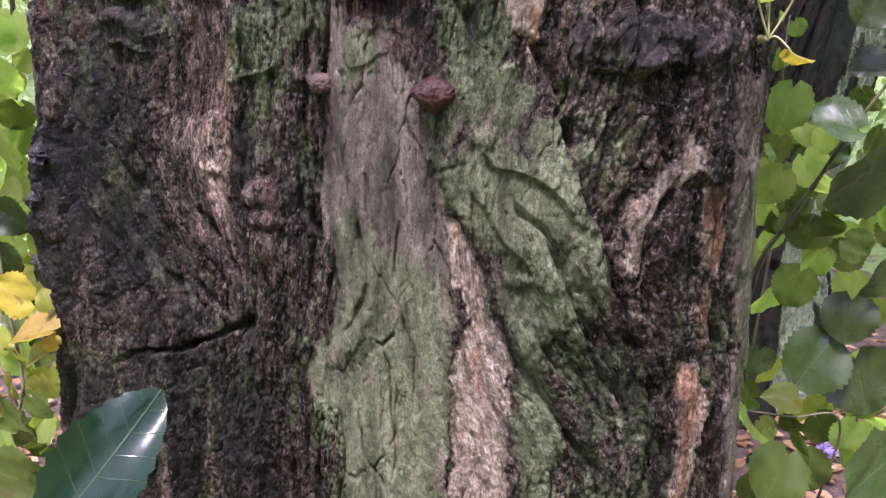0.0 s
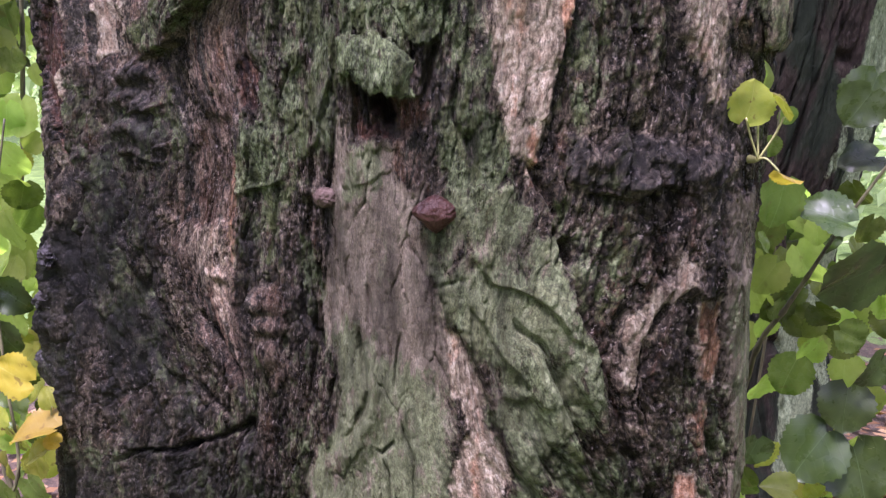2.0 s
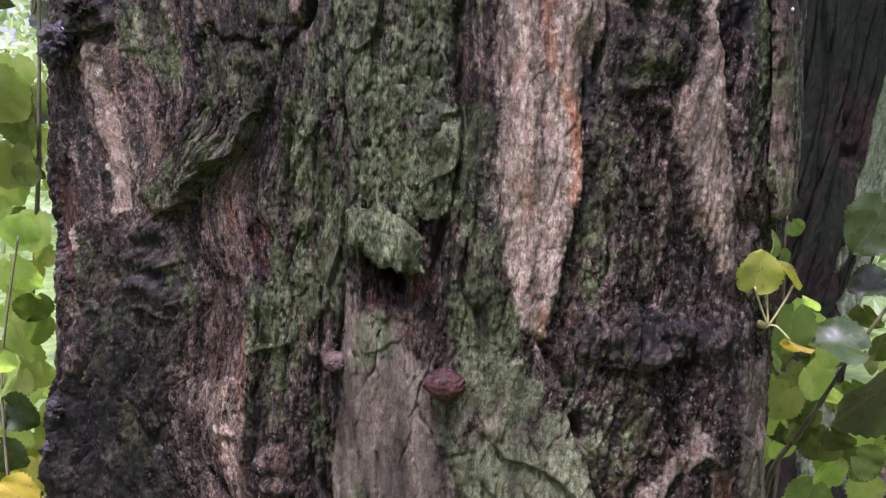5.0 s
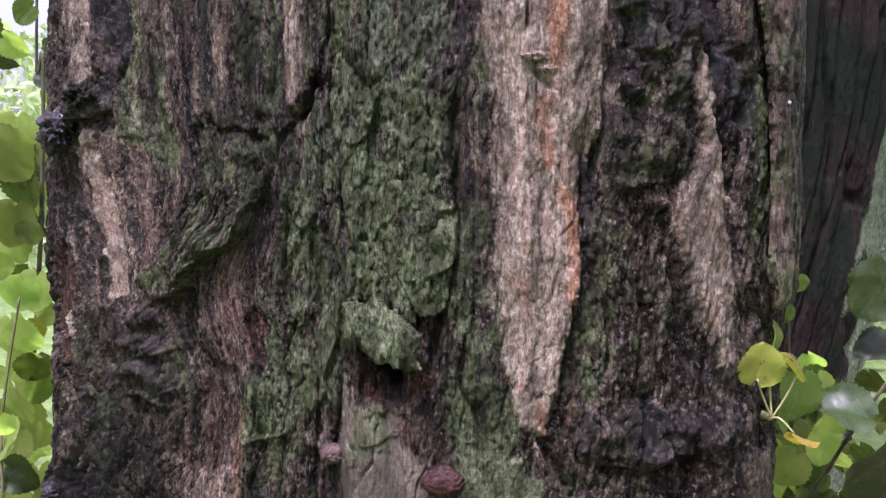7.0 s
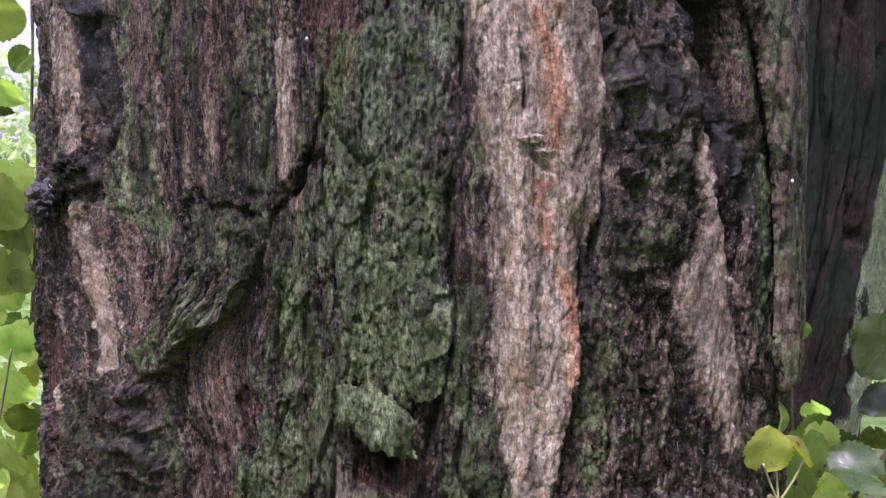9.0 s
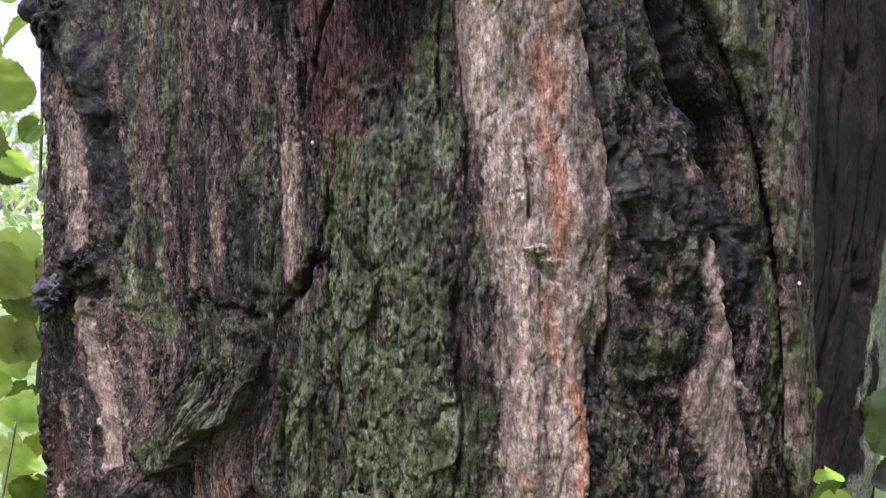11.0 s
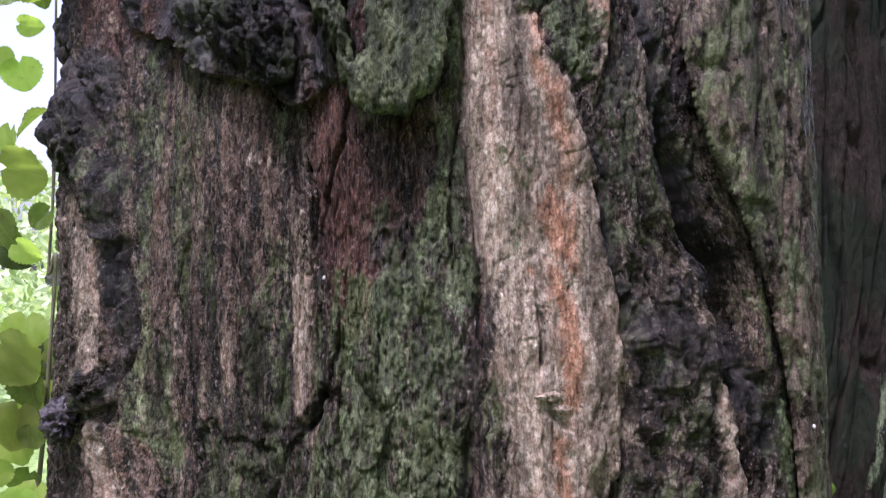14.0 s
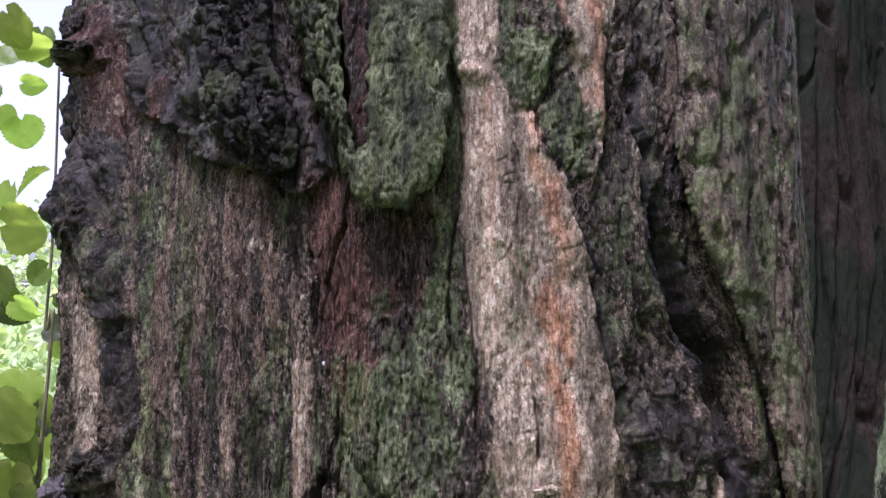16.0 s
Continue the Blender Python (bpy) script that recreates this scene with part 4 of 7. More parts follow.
lip(0.022, 0.012, (0.184, 1.831, 0.181, 1.882, 0.175, 1.918, 0.168, 1.960, 0.162, 1.996, 0.157, 2.028, 0.153, 2.065, 0.145, 2.111))
lip(0.018, 0.008, (0.157, 2.043, 0.152, 2.076, 0.138, 2.118, 0.126, 2.147, 0.116, 2.181))
lip(0.028, 0.02, (-0.421, 2.224, -0.367, 2.212, -0.307, 2.190, -0.248, 2.158, -0.182, 2.147, -0.141, 2.124, -0.079, 2.144))
lip(0.02, 0.012, (-0.528, 2.098, -0.503, 2.083, -0.458, 2.055, -0.444, 2.007, -0.426, 2.000, -0.416, 2.019))
lip(0.016, 0.012, (-0.535, 2.296, -0.521, 2.284, -0.468, 2.283, -0.441, 2.292))
lip(0.014, 0.012, (-0.466, 1.828, -0.439, 1.830, -0.425, 1.847))
lip(0.01, 0.004, (-0.420, 1.163, -0.399, 1.177, -0.351, 1.194, -0.303, 1.203, -0.249, 1.229, -0.211, 1.251))
lip(0.014, 0.008, (0.079, 1.455, 0.101, 1.437, 0.129, 1.431, 0.156, 1.402, 0.176, 1.385))
lip(0.012, 0.006, (0.065, 1.435, 0.087, 1.410, 0.106, 1.375, 0.131, 1.333, 0.140, 1.322))
lip(0.012, 0.006, (0.151, 1.365, 0.172, 1.344, 0.189, 1.299, 0.214, 1.251))
lip(0.008, 0.003, (-0.051, 1.522, -0.015, 1.528, 0.009, 1.538))
lip(0.01, 0.006, (-0.145, 1.620, -0.124, 1.623, -0.110, 1.638))
lip(0.01, 0.007, (-0.134, 1.711, -0.111, 1.724, -0.098, 1.745))
lip(0.014, 0.008, (-0.131, 1.530, -0.093, 1.567, -0.074, 1.618, -0.069, 1.677))
lip(0.012, 0.007, (-0.240, 1.507, -0.187, 1.501, -0.139, 1.518))
lip(0.012, 0.008, (-0.412, 1.522, -0.381, 1.530, -0.333, 1.529))
lip(0.01, 0.006, (-0.395, 1.567, -0.361, 1.575, -0.330, 1.590))
lip(0.012, 0.006, (-0.283, 1.831, -0.220, 1.817, -0.167, 1.809))
lip(0.01, 0.006, (-0.058, 1.794, -0.027, 1.814, -0.007, 1.848))
lip(0.012, 0.007, (0.009, 1.741, 0.037, 1.747, 0.062, 1.741))
lip(0.01, 0.006, (0.008, 1.682, 0.041, 1.689, 0.057, 1.700))
lip(0.012, 0.008, (-0.075, 2.144, -0.089, 2.177, -0.118, 2.213, -0.168, 2.232))
lip(0.01, 0.006, (-0.302, 2.214, -0.249, 2.201, -0.206, 2.189))
lip(0.01, 0.005, (0.182, 1.848, 0.197, 1.834, 0.208, 1.838))
lip(0.01, 0.006, (0.180, 1.904, 0.197, 1.899, 0.206, 1.908))
lip(0.008, 0.004, (0.228, 1.873, 0.215, 1.866, 0.193, 1.859))
lip(0.01, 0.006, (0.175, 1.909, 0.200, 1.918, 0.213, 1.927))
lip(0.01, 0.006, (0.191, 1.868, 0.212, 1.871, 0.230, 1.885))
lip(0.01, 0.006, (0.231, 2.099, 0.246, 2.104, 0.261, 2.114))
# cracks
groove(0.0032, 0.013, (-0.420, 1.161, -0.399, 1.174, -0.341, 1.195, -0.303, 1.203, -0.249, 1.229, -0.211, 1.249))
groove(0.005, 0.018, (-0.340, 1.194, -0.308, 1.202))
groove(0.005, 0.014, (-0.250, 1.226, -0.212, 1.245))
groove(0.006, 0.024, (-0.377, 1.429, -0.377, 1.378, -0.346, 1.337, -0.330, 1.294, -0.297, 1.265, -0.248, 1.246))
groove(0.006, 0.024, (-0.305, 1.361, -0.259, 1.328, -0.234, 1.293, -0.217, 1.260))
groove(0.005, 0.02, (-0.415, 1.487, -0.411, 1.420, -0.404, 1.389))
groove(0.005, 0.02, (-0.454, 1.540, -0.457, 1.455, -0.457, 1.391, -0.447, 1.340, -0.444, 1.293, -0.454, 1.229))
groove(0.004, 0.012, (-0.342, 1.285, -0.319, 1.235, -0.293, 1.212))
groove(0.004, 0.014, (-0.227, 1.462, -0.225, 1.393, -0.217, 1.333, -0.210, 1.264))
groove(0.004, 0.014, (-0.135, 1.442, -0.131, 1.373, -0.105, 1.346, -0.083, 1.313, -0.091, 1.263))
groove(0.0035, 0.012, (-0.040, 1.369, -0.035, 1.347, -0.032, 1.318, -0.037, 1.294, -0.063, 1.250))
groove(0.002, 0.007, (0.009, 1.376, 0.009, 1.349, 0.004, 1.325))
groove(0.002, 0.007, (-0.026, 1.251, -0.016, 1.247, -0.003, 1.256, 0.000, 1.263))
groove(0.002, 0.007, (-0.015, 1.245, -0.003, 1.223, -0.000, 1.199, 0.002, 1.143, -0.006, 1.095))
groove(0.002, 0.007, (-0.041, 1.162, -0.039, 1.123, -0.020, 1.097, -0.010, 1.073))
groove(0.002, 0.006, (0.008, 1.294, 0.014, 1.263, 0.028, 1.242, 0.022, 1.204))
groove(0.002, 0.006, (-0.077, 1.163, -0.068, 1.113, -0.072, 1.049))
groove(0.002, 0.005, (-0.033, 1.420, -0.026, 1.393, -0.020, 1.361))
groove(0.005, 0.02, (0.152, 1.485, 0.157, 1.468, 0.160, 1.448))
groove(0.004, 0.014, (0.189, 1.354, 0.201, 1.326, 0.213, 1.280, 0.241, 1.224))
groove(0.0035, 0.012, (0.115, 1.276, 0.138, 1.225, 0.163, 1.183, 0.195, 1.125))
groove(0.003, 0.01, (0.130, 1.376, 0.159, 1.322, 0.190, 1.253, 0.217, 1.191))
groove(0.003, 0.01, (0.111, 1.417, 0.139, 1.371, 0.154, 1.333))
groove(0.004, 0.014, (0.253, 1.429, 0.242, 1.393, 0.233, 1.364, 0.229, 1.329))
groove(0.004, 0.014, (0.282, 1.333, 0.276, 1.288, 0.277, 1.240, 0.261, 1.170))
groove(0.0045, 0.018, (0.298, 1.283, 0.313, 1.242, 0.310, 1.193, 0.306, 1.143, 0.312, 1.067))
groove(0.003, 0.01, (0.235, 1.249, 0.223, 1.273, 0.216, 1.308))
groove(0.006, 0.018, (0.244, 1.229, 0.253, 1.209, 0.250, 1.192))
groove(0.004, 0.012, (0.128, 1.553, 0.138, 1.521, 0.149, 1.492))
groove(0.006, 0.02, (0.313, 1.664, 0.320, 1.643, 0.314, 1.628))
groove(0.004, 0.014, (0.059, 1.710, 0.055, 1.676, 0.040, 1.636, 0.037, 1.600))
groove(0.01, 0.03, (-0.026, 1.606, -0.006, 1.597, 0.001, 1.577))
groove(0.004, 0.012, (-0.070, 1.770, -0.066, 1.724, -0.047, 1.683, -0.040, 1.652))
groove(0.0035, 0.012, (-0.157, 1.740, -0.159, 1.675, -0.145, 1.626, -0.162, 1.575))
groove(0.004, 0.014, (-0.381, 1.805, -0.364, 1.741, -0.361, 1.713))
groove(0.004, 0.014, (-0.497, 1.610, -0.477, 1.568, -0.464, 1.517, -0.456, 1.466))
groove(0.003, 0.01, (-0.439, 1.777, -0.423, 1.712, -0.415, 1.664, -0.410, 1.616))
groove(0.003, 0.01, (0.204, 1.687, 0.210, 1.643, 0.207, 1.594))
groove(0.003, 0.01, (0.231, 1.701, 0.238, 1.652, 0.255, 1.602))
groove(0.003, 0.01, (0.182, 1.687, 0.185, 1.639, 0.180, 1.595))
groove(0.005, 0.014, (-0.139, 1.829, -0.126, 1.835, -0.113, 1.853))
groove(0.004, 0.012, (-0.415, 1.949, -0.412, 1.891, -0.426, 1.856, -0.426, 1.815))
groove(0.004, 0.014, (0.179, 1.908, 0.182, 1.854, 0.176, 1.809, 0.169, 1.781, 0.168, 1.749))
groove(0.004, 0.014, (0.269, 1.807, 0.283, 1.749, 0.289, 1.680))
groove(0.004, 0.014, (0.065, 1.847, 0.065, 1.795, 0.062, 1.753, 0.065, 1.705))
groove(0.003, 0.01, (-0.311, 1.931, -0.314, 1.870, -0.305, 1.820))
groove(0.003, 0.01, (-0.174, 1.935, -0.165, 1.873, -0.174, 1.836))
groove(0.003, 0.01, (-0.077, 1.946, -0.090, 1.886, -0.083, 1.830, -0.067, 1.758))
groove(0.003, 0.008, (0.111, 1.941, 0.118, 1.918, 0.115, 1.887))
groove(0.003, 0.008, (0.100, 1.828, 0.108, 1.791, 0.106, 1.754))
groove(0.002, 0.004, (0.119, 1.857, 0.128, 1.850, 0.135, 1.842))
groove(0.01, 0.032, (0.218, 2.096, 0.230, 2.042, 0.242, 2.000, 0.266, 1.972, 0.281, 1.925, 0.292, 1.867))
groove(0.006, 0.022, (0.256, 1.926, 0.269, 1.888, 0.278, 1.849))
groove(0.004, 0.014, (0.158, 2.060, 0.168, 1.991, 0.173, 1.946, 0.179, 1.891))
groove(0.003, 0.01, (0.065, 2.089, 0.065, 2.023, 0.073, 1.967, 0.071, 1.911))
groove(0.004, 0.014, (-0.417, 2.008, -0.411, 1.949, -0.404, 1.895, -0.422, 1.853))
groove(0.003, 0.01, (-0.326, 2.129, -0.324, 2.072, -0.310, 2.014, -0.331, 1.947, -0.331, 1.890))
groove(0.003, 0.01, (-0.229, 2.102, -0.228, 2.054, -0.222, 2.021))
groove(0.003, 0.01, (-0.152, 2.115, -0.149, 2.066, -0.138, 2.034))
groove(0.004, 0.01, (-0.062, 2.136, -0.073, 2.086, -0.102, 2.037, -0.094, 1.985))
groove(0.004, 0.012, (-0.134, 2.083, -0.117, 2.040, -0.121, 1.987))
groove(0.004, 0.012, (0.195, 2.217, 0.200, 2.174, 0.209, 2.132, 0.208, 2.080))
groove(0.005, 0.018, (0.258, 2.245, 0.267, 2.207, 0.267, 2.178))
groove(0.006, 0.018, (0.313, 2.244, 0.320, 2.230, 0.308, 2.207))
groove(0.005, 0.014, (0.265, 2.134, 0.265, 2.109))
groove(0.004, 0.012, (0.237, 2.123, 0.246, 2.104, 0.270, 2.085, 0.280, 2.071))
groove(0.008, 0.022, (-0.144, 2.243, -0.125, 2.214, -0.118, 2.191))
groove(0.007, 0.02, (-0.330, 2.271, -0.302, 2.232, -0.314, 2.198))
groove(0.006, 0.018, (-0.413, 2.313, -0.398, 2.268, -0.405, 2.238))
groove(0.006, 0.018, (-0.215, 2.252, -0.190, 2.217, -0.205, 2.184))
groove(0.004, 0.01, (0.141, 2.237, 0.134, 2.204, 0.126, 2.180))
groove(0.004, 0.012, (0.148, 2.242, 0.156, 2.208, 0.163, 2.160))
groove(0.003, 0.01, (0.055, 2.235, 0.062, 2.190, 0.064, 2.131, 0.064, 2.074))
groove(0.005, 0.014, (-0.535, 2.243, -0.480, 2.196, -0.455, 2.150, -0.439, 2.094))
# swellings and folds
ridge(0.012, 0.008, (-0.024, 1.360, -0.026, 1.302, -0.055, 1.240, -0.104, 1.195))
ridge(0.014, 0.01, (-0.482, 1.502, -0.471, 1.428, -0.502, 1.377, -0.501, 1.323, -0.534, 1.256))
ridge(0.012, 0.008, (0.268, 1.453, 0.259, 1.402, 0.251, 1.365, 0.245, 1.327))
ridge(0.014, 0.01, (0.101, 1.395, 0.130, 1.349, 0.153, 1.300, 0.171, 1.243))
ridge(0.012, 0.008, (0.138, 1.423, 0.162, 1.376, 0.182, 1.327))
ridge(0.012, 0.008, (0.122, 1.310, 0.137, 1.266, 0.162, 1.219))
ridge(0.01, 0.007, (-0.346, 1.425, -0.315, 1.360, -0.270, 1.314, -0.227, 1.275))
ridge(0.01, 0.007, (-0.391, 1.488, -0.389, 1.422, -0.363, 1.348, -0.350, 1.297))
ridge(0.008, 0.006, (-0.106, 1.771, -0.121, 1.729, -0.108, 1.708, -0.109, 1.654, -0.128, 1.621))
ridge(0.008, 0.006, (-0.073, 1.629, -0.069, 1.591, -0.093, 1.556))
ridge(0.008, 0.005, (-0.041, 1.562, -0.038, 1.530, -0.043, 1.485))
ridge(0.018, 0.008, (0.206, 1.827, 0.224, 1.799, 0.215, 1.771))
ridge(0.02, 0.006, (0.109, 1.954, 0.122, 1.891, 0.108, 1.809, 0.121, 1.716, 0.125, 1.659))
ridge(0.012, 0.006, (0.147, 1.935, 0.155, 1.891, 0.151, 1.836, 0.147, 1.791, 0.155, 1.744))
ridge(0.02, 0.006, (0.076, 2.277, 0.079, 2.217, 0.092, 2.149, 0.095, 2.073, 0.097, 1.989))
ridge(0.012, 0.007, (0.122, 2.176, 0.132, 2.128, 0.145, 2.071, 0.150, 2.025))
ridge(0.008, 0.006, (0.171, 2.270, 0.169, 2.208, 0.168, 2.151))
ridge(0.014, 0.01, (-0.529, 2.130, -0.488, 2.118, -0.440, 2.070, -0.426, 2.015))
lump(-0.189, 1.386, 0.017, 0.010, 0.008)
lump(-0.180, 1.359, 0.015, 0.011, 0.008)
lump(-0.174, 1.329, 0.017, 0.014, 0.008)
lump(-0.479, 1.408, 0.020, 0.012, 0.007)
lump(-0.513, 1.323, 0.035, 0.014, 0.007)
lump(-0.534, 1.256, 0.047, 0.016, 0.007)
lump(0.184, 1.548, 0.013, 0.007, 0.007)
lump(0.214, 1.532, 0.012, 0.006, 0.009)
lump(0.241, 1.548, 0.018, 0.009, 0.007)
lump(0.274, 1.542, 0.014, 0.009, 0.007)
lump(-0.190, 1.524, 0.022, 0.014, 0.006)
lump(-0.109, 1.504, 0.018, 0.009, 0.006)
lump(-0.260, 1.402, 0.015, 0.006, 0.005)
lump(0.087, 1.459, 0.014, 0.008, 0.006)
lump(0.116, 1.338, 0.011, 0.008, 0.007)
lump(0.175, 1.389, 0.006, 0.006, 0.006)
lump(-0.374, 1.617, 0.023, 0.010, 0.01)
lump(-0.394, 1.592, 0.015, 0.009, 0.009)
lump(-0.361, 1.581, 0.020, 0.007, 0.01)
lump(-0.384, 1.552, 0.025, 0.010, 0.01)
lump(-0.343, 1.546, 0.018, 0.009, 0.008)
lump(-0.449, 1.500, 0.014, 0.009, 0.008)
lump(-0.177, 1.551, 0.031, 0.017, 0.006)
lump(-0.302, 1.718, 0.031, 0.017, 0.006)
lump(-0.336, 1.678, 0.032, 0.014, 0.007)
lump(-0.136, 1.637, 0.014, 0.008, 0.006)
lump(0.197, 1.761, 0.011, 0.006, 0.006)
lump(0.216, 1.743, 0.011, 0.006, 0.005)
lump(-0.445, 1.847, 0.019, 0.013, 0.012)
lump(0.191, 1.911, 0.009, 0.006, 0.008)
lump(0.197, 1.843, 0.010, 0.007, 0.008)
lump(0.232, 1.854, 0.016, 0.014, 0.005)
lump(0.215, 1.794, 0.016, 0.014, 0.005)
lump(-0.019, 1.868, 0.014, 0.015, 0.006)
lump(0.032, 1.795, 0.016, 0.019, 0.005)
lump(0.042, 1.723, 0.017, 0.012, 0.006)
lump(-0.022, 1.740, 0.015, 0.017, 0.005)
lump(-0.104, 1.735, 0.017, 0.013, 0.006)
lump(-0.205, 1.793, 0.027, 0.013, 0.006)
lump(-0.289, 1.696, 0.034, 0.015, 0.006)
lump(0.151, 1.827, 0.008, 0.014, 0.005)
lump(-0.017, 1.985, 0.010, 0.010, 0.006)
lump(-0.008, 1.960, 0.016, 0.010, 0.006)
lump(-0.025, 1.941, 0.013, 0.012, 0.006)
lump(-0.534, 2.132, 0.051, 0.019, 0.012)
lump(0.193, 1.977, 0.010, 0.006, 0.004)
lump(0.183, 1.909, 0.011, 0.007, 0.004)
lump(0.208, 1.881, 0.013, 0.009, 0.004)
lump(-0.401, 2.256, 0.023, 0.021, 0.01)
lump(-0.271, 2.292, 0.026, 0.023, 0.012)
lump(-0.280, 2.229, 0.024, 0.014, 0.01)
lump(-0.231, 2.208, 0.022, 0.014, 0.012)
lump(-0.332, 2.301, 0.032, 0.018, 0.01)
lump(-0.207, 2.274, 0.020, 0.019, 0.008)
lump(-0.206, 2.217, 0.020, 0.013, 0.01)
lump(-0.167, 2.188, 0.019, 0.017, 0.01)
lump(-0.258, 2.193, 0.019, 0.011, 0.008)
lump(-0.524, 2.311, 0.060, 0.011, 0.012)
lump(-0.512, 2.156, 0.046, 0.017, 0.01)
lump(-0.535, 2.125, 0.019, 0.016, 0.01)
lump(-0.450, 2.324, 0.015, 0.015, 0.006)
lump(0.241, 2.113, 0.010, 0.008, 0.006)
lump(0.074, 2.213, 0.011, 0.008, 0.007)
lump(0.125, 2.219, 0.013, 0.012, 0.005)

# grain of the bark itself, leaning where the bark leans
SA = A.copy()
for ac, zc, wa, wz, k in ((0.15, 1.25, 0.10, 0.20, 0.42), (-0.30, 1.34, 0.08, 0.12, 0.45), (0.26, 2.00, 0.06, 0.14, 0.40), (-0.45, 1.70, 0.05, 0.11, 0.25), (-0.26, 1.71, 0.08, 0.08, -0.75)):
    SA += k * (Z - zc) * np.exp(-((A - ac) / wa) ** 2 - ((Z - zc) / wz) ** 2)
rest = np.clip(1 - sum(KINDS.values()), 0, 1)
crust = rest + 1.2 * KINDS["dark"]
veil = np.clip(fbm(SA * 9, Z * 5, 21, 3) * 0.8 + 0.32, 0, 1) * (0.66 * rest + 0.45 * KINDS["dark"] + 0.3 * KINDS["grey"] + 0.25 * KINDS["smooth"])
GROWTH["moss"] = np.maximum(GROWTH["moss"] * np.clip(0.9 + 0.1 * KINDS["smooth"] + 0.5 * fbm(SA * 30, Z * 16, 23, 3), 0.3, 1), veil)
MOSS = GROWTH["moss"] * (1 - 0.75 * KINDS["smooth"]) * (1 - 0.6 * KINDS["wood"])
WET = np.maximum(WET, np.clip(fbm(A * 12, Z * 6, 91, 3) * 1.5 - 0.3, 0, 0.9) * crust)
swing = 0.35 * pnoise(SA * 8, Z * 8, 2)
bentA, bentZ = SA + 0.004 * fbm(SA * 60, Z * 35, 31, 2), Z + 0.010 * fbm(A * 40, Z * 20, 33, 2)
stringy = KINDS["wood"] + 0.9 * KINDS["grey"] + KINDS["red"]
# plates and flakes, with gaps between them
gap, plate = cells(bentA * 62, bentZ * 19, 5)
chip_gap, chip = cells(bentA * 185, bentZ * 50, 9)
crust = crust * (1 - 0.5 * MOSS)
coat = np.clip(0.75 * crust, 0, 1.3)
RELIEF += coat * (0.0034 * (plate - 0.5) - 0.0036 * (1 - ease(0.0, 0.13, gap)) * ease(-0.4, 0.2, pnoise(SA * 16, Z * 9, 35)) + 0.0024 * (chip - 0.5) - 0.0016 * (1 - ease(0.0, 0.22, chip_gap)))
RELIEF += crust * (0.007 * (creased(SA * 20 + swing, Z * 4.2, 40, 2) ** 1.5 - 0.5) + 0.0026 * fbm(SA * 105, Z * 26, 43, 2) + 0.0020 * fbm(SA * 260, Z * 90, 47, 2))
RELIEF += KINDS["dark"] * 0.008 * (creased(SA * 30 + swing, Z * 3.2, 111, 2) - 0.5)
RELIEF += crust * 0.006 * (creased(SA * 11 + swing, Z * 2.4, 44, 2) ** 1.4 - 0.5)
RELIEF -= crust * 0.006 * ease(0.70, 0.92, creased(SA * 30 + swing, Z * 5, 60, 2)) * ease(-0.25, 0.4, pnoise(SA * 10, Z * 8, 63))
# upright fibres with a sharp side
saw = np.mod(SA * 120 + 2.2 * fbm(SA * 30, Z * 7, 61, 3), 1.0).astype(np.float32)
RELIEF += (crust + 0.5 * KINDS["grey"]) * 0.0026 * (ease(0.0, 0.85, saw) * ease(1.0, 0.86, saw) - 0.5) * ease(-0.5, 0.3, pnoise(SA * 26, Z * 14, 64))
# long upright plates with deep cracks between them
tall_gap, tall = cells(bentA * 25 + swing, bentZ * 2.6, 75)
RELIEF += np.clip(crust, 0, 1) * (0.008 * (tall - 0.5) - 0.010 * (1 - ease(0.0, 0.13, tall_gap)) * ease(-0.45, 0.1, pnoise(SA * 9, Z * 7, 77)))
# bare wood: long strands that split, short nicks
split, strand = cells(bentA * 130, bentZ * 11 + 3 * SA, 19)
RELIEF += stringy * (0.0018 * (strand - 0.5) - 0.0032 * (1 - 0.5 * KINDS["wood"]) * (1 - ease(0.0, 0.25, split)) * ease(-0.3, 0.3, pnoise(SA * 25, Z * 9, 55)))
RELIEF += stringy * (0.0022 * fbm(SA * 45 + swing, Z * 7, 50, 2) + 0.0016 * fbm(SA * 260, Z * 50, 53, 2)) + (KINDS["grey"] + KINDS["red"]) * 0.0022 * (chip - 0.5)
nick_gap, nick = cells(bentA * 78 - bentZ * 22, bentZ * 44, 87)
RELIEF += KINDS["wood"] * (0.0006 * fbm(SA * 150, Z * 50, 56, 3) + 0.0012 * (nick - 0.5) * ease(0.0, 0.2, nick_gap) - 0.0014 * (1 - ease(0.0, 0.12, nick_gap)) * ease(0.0, 0.35, pnoise(SA * 34, Z * 20, 88)))
RELIEF += KINDS["grey"] * 0.009 * (creased(SA * 26 + swing, Z * 2.2, 58, 2) - 0.55)
# smooth bark: soft swellings, fine upright cracks
hair, _ = cells(bentA * 34, bentZ * 9, 25)
skin_gap, skin = cells(bentA * 110, bentZ * 34, 27)
RELIEF += KINDS["smooth"] * (0.003 * fbm(SA * 26, Z * 9, 65, 2) + 0.0010 * fbm(SA * 150, Z * 40, 67, 3) + 0.0008 * (skin - 0.5) - 0.0006 * (1 - ease(0.0, 0.2, skin_gap)) - 0.004 * (1 - ease(0.0, 0.06, hair)) * ease(-0.1, 0.3, pnoise(A * 12, Z * 9, 70)))
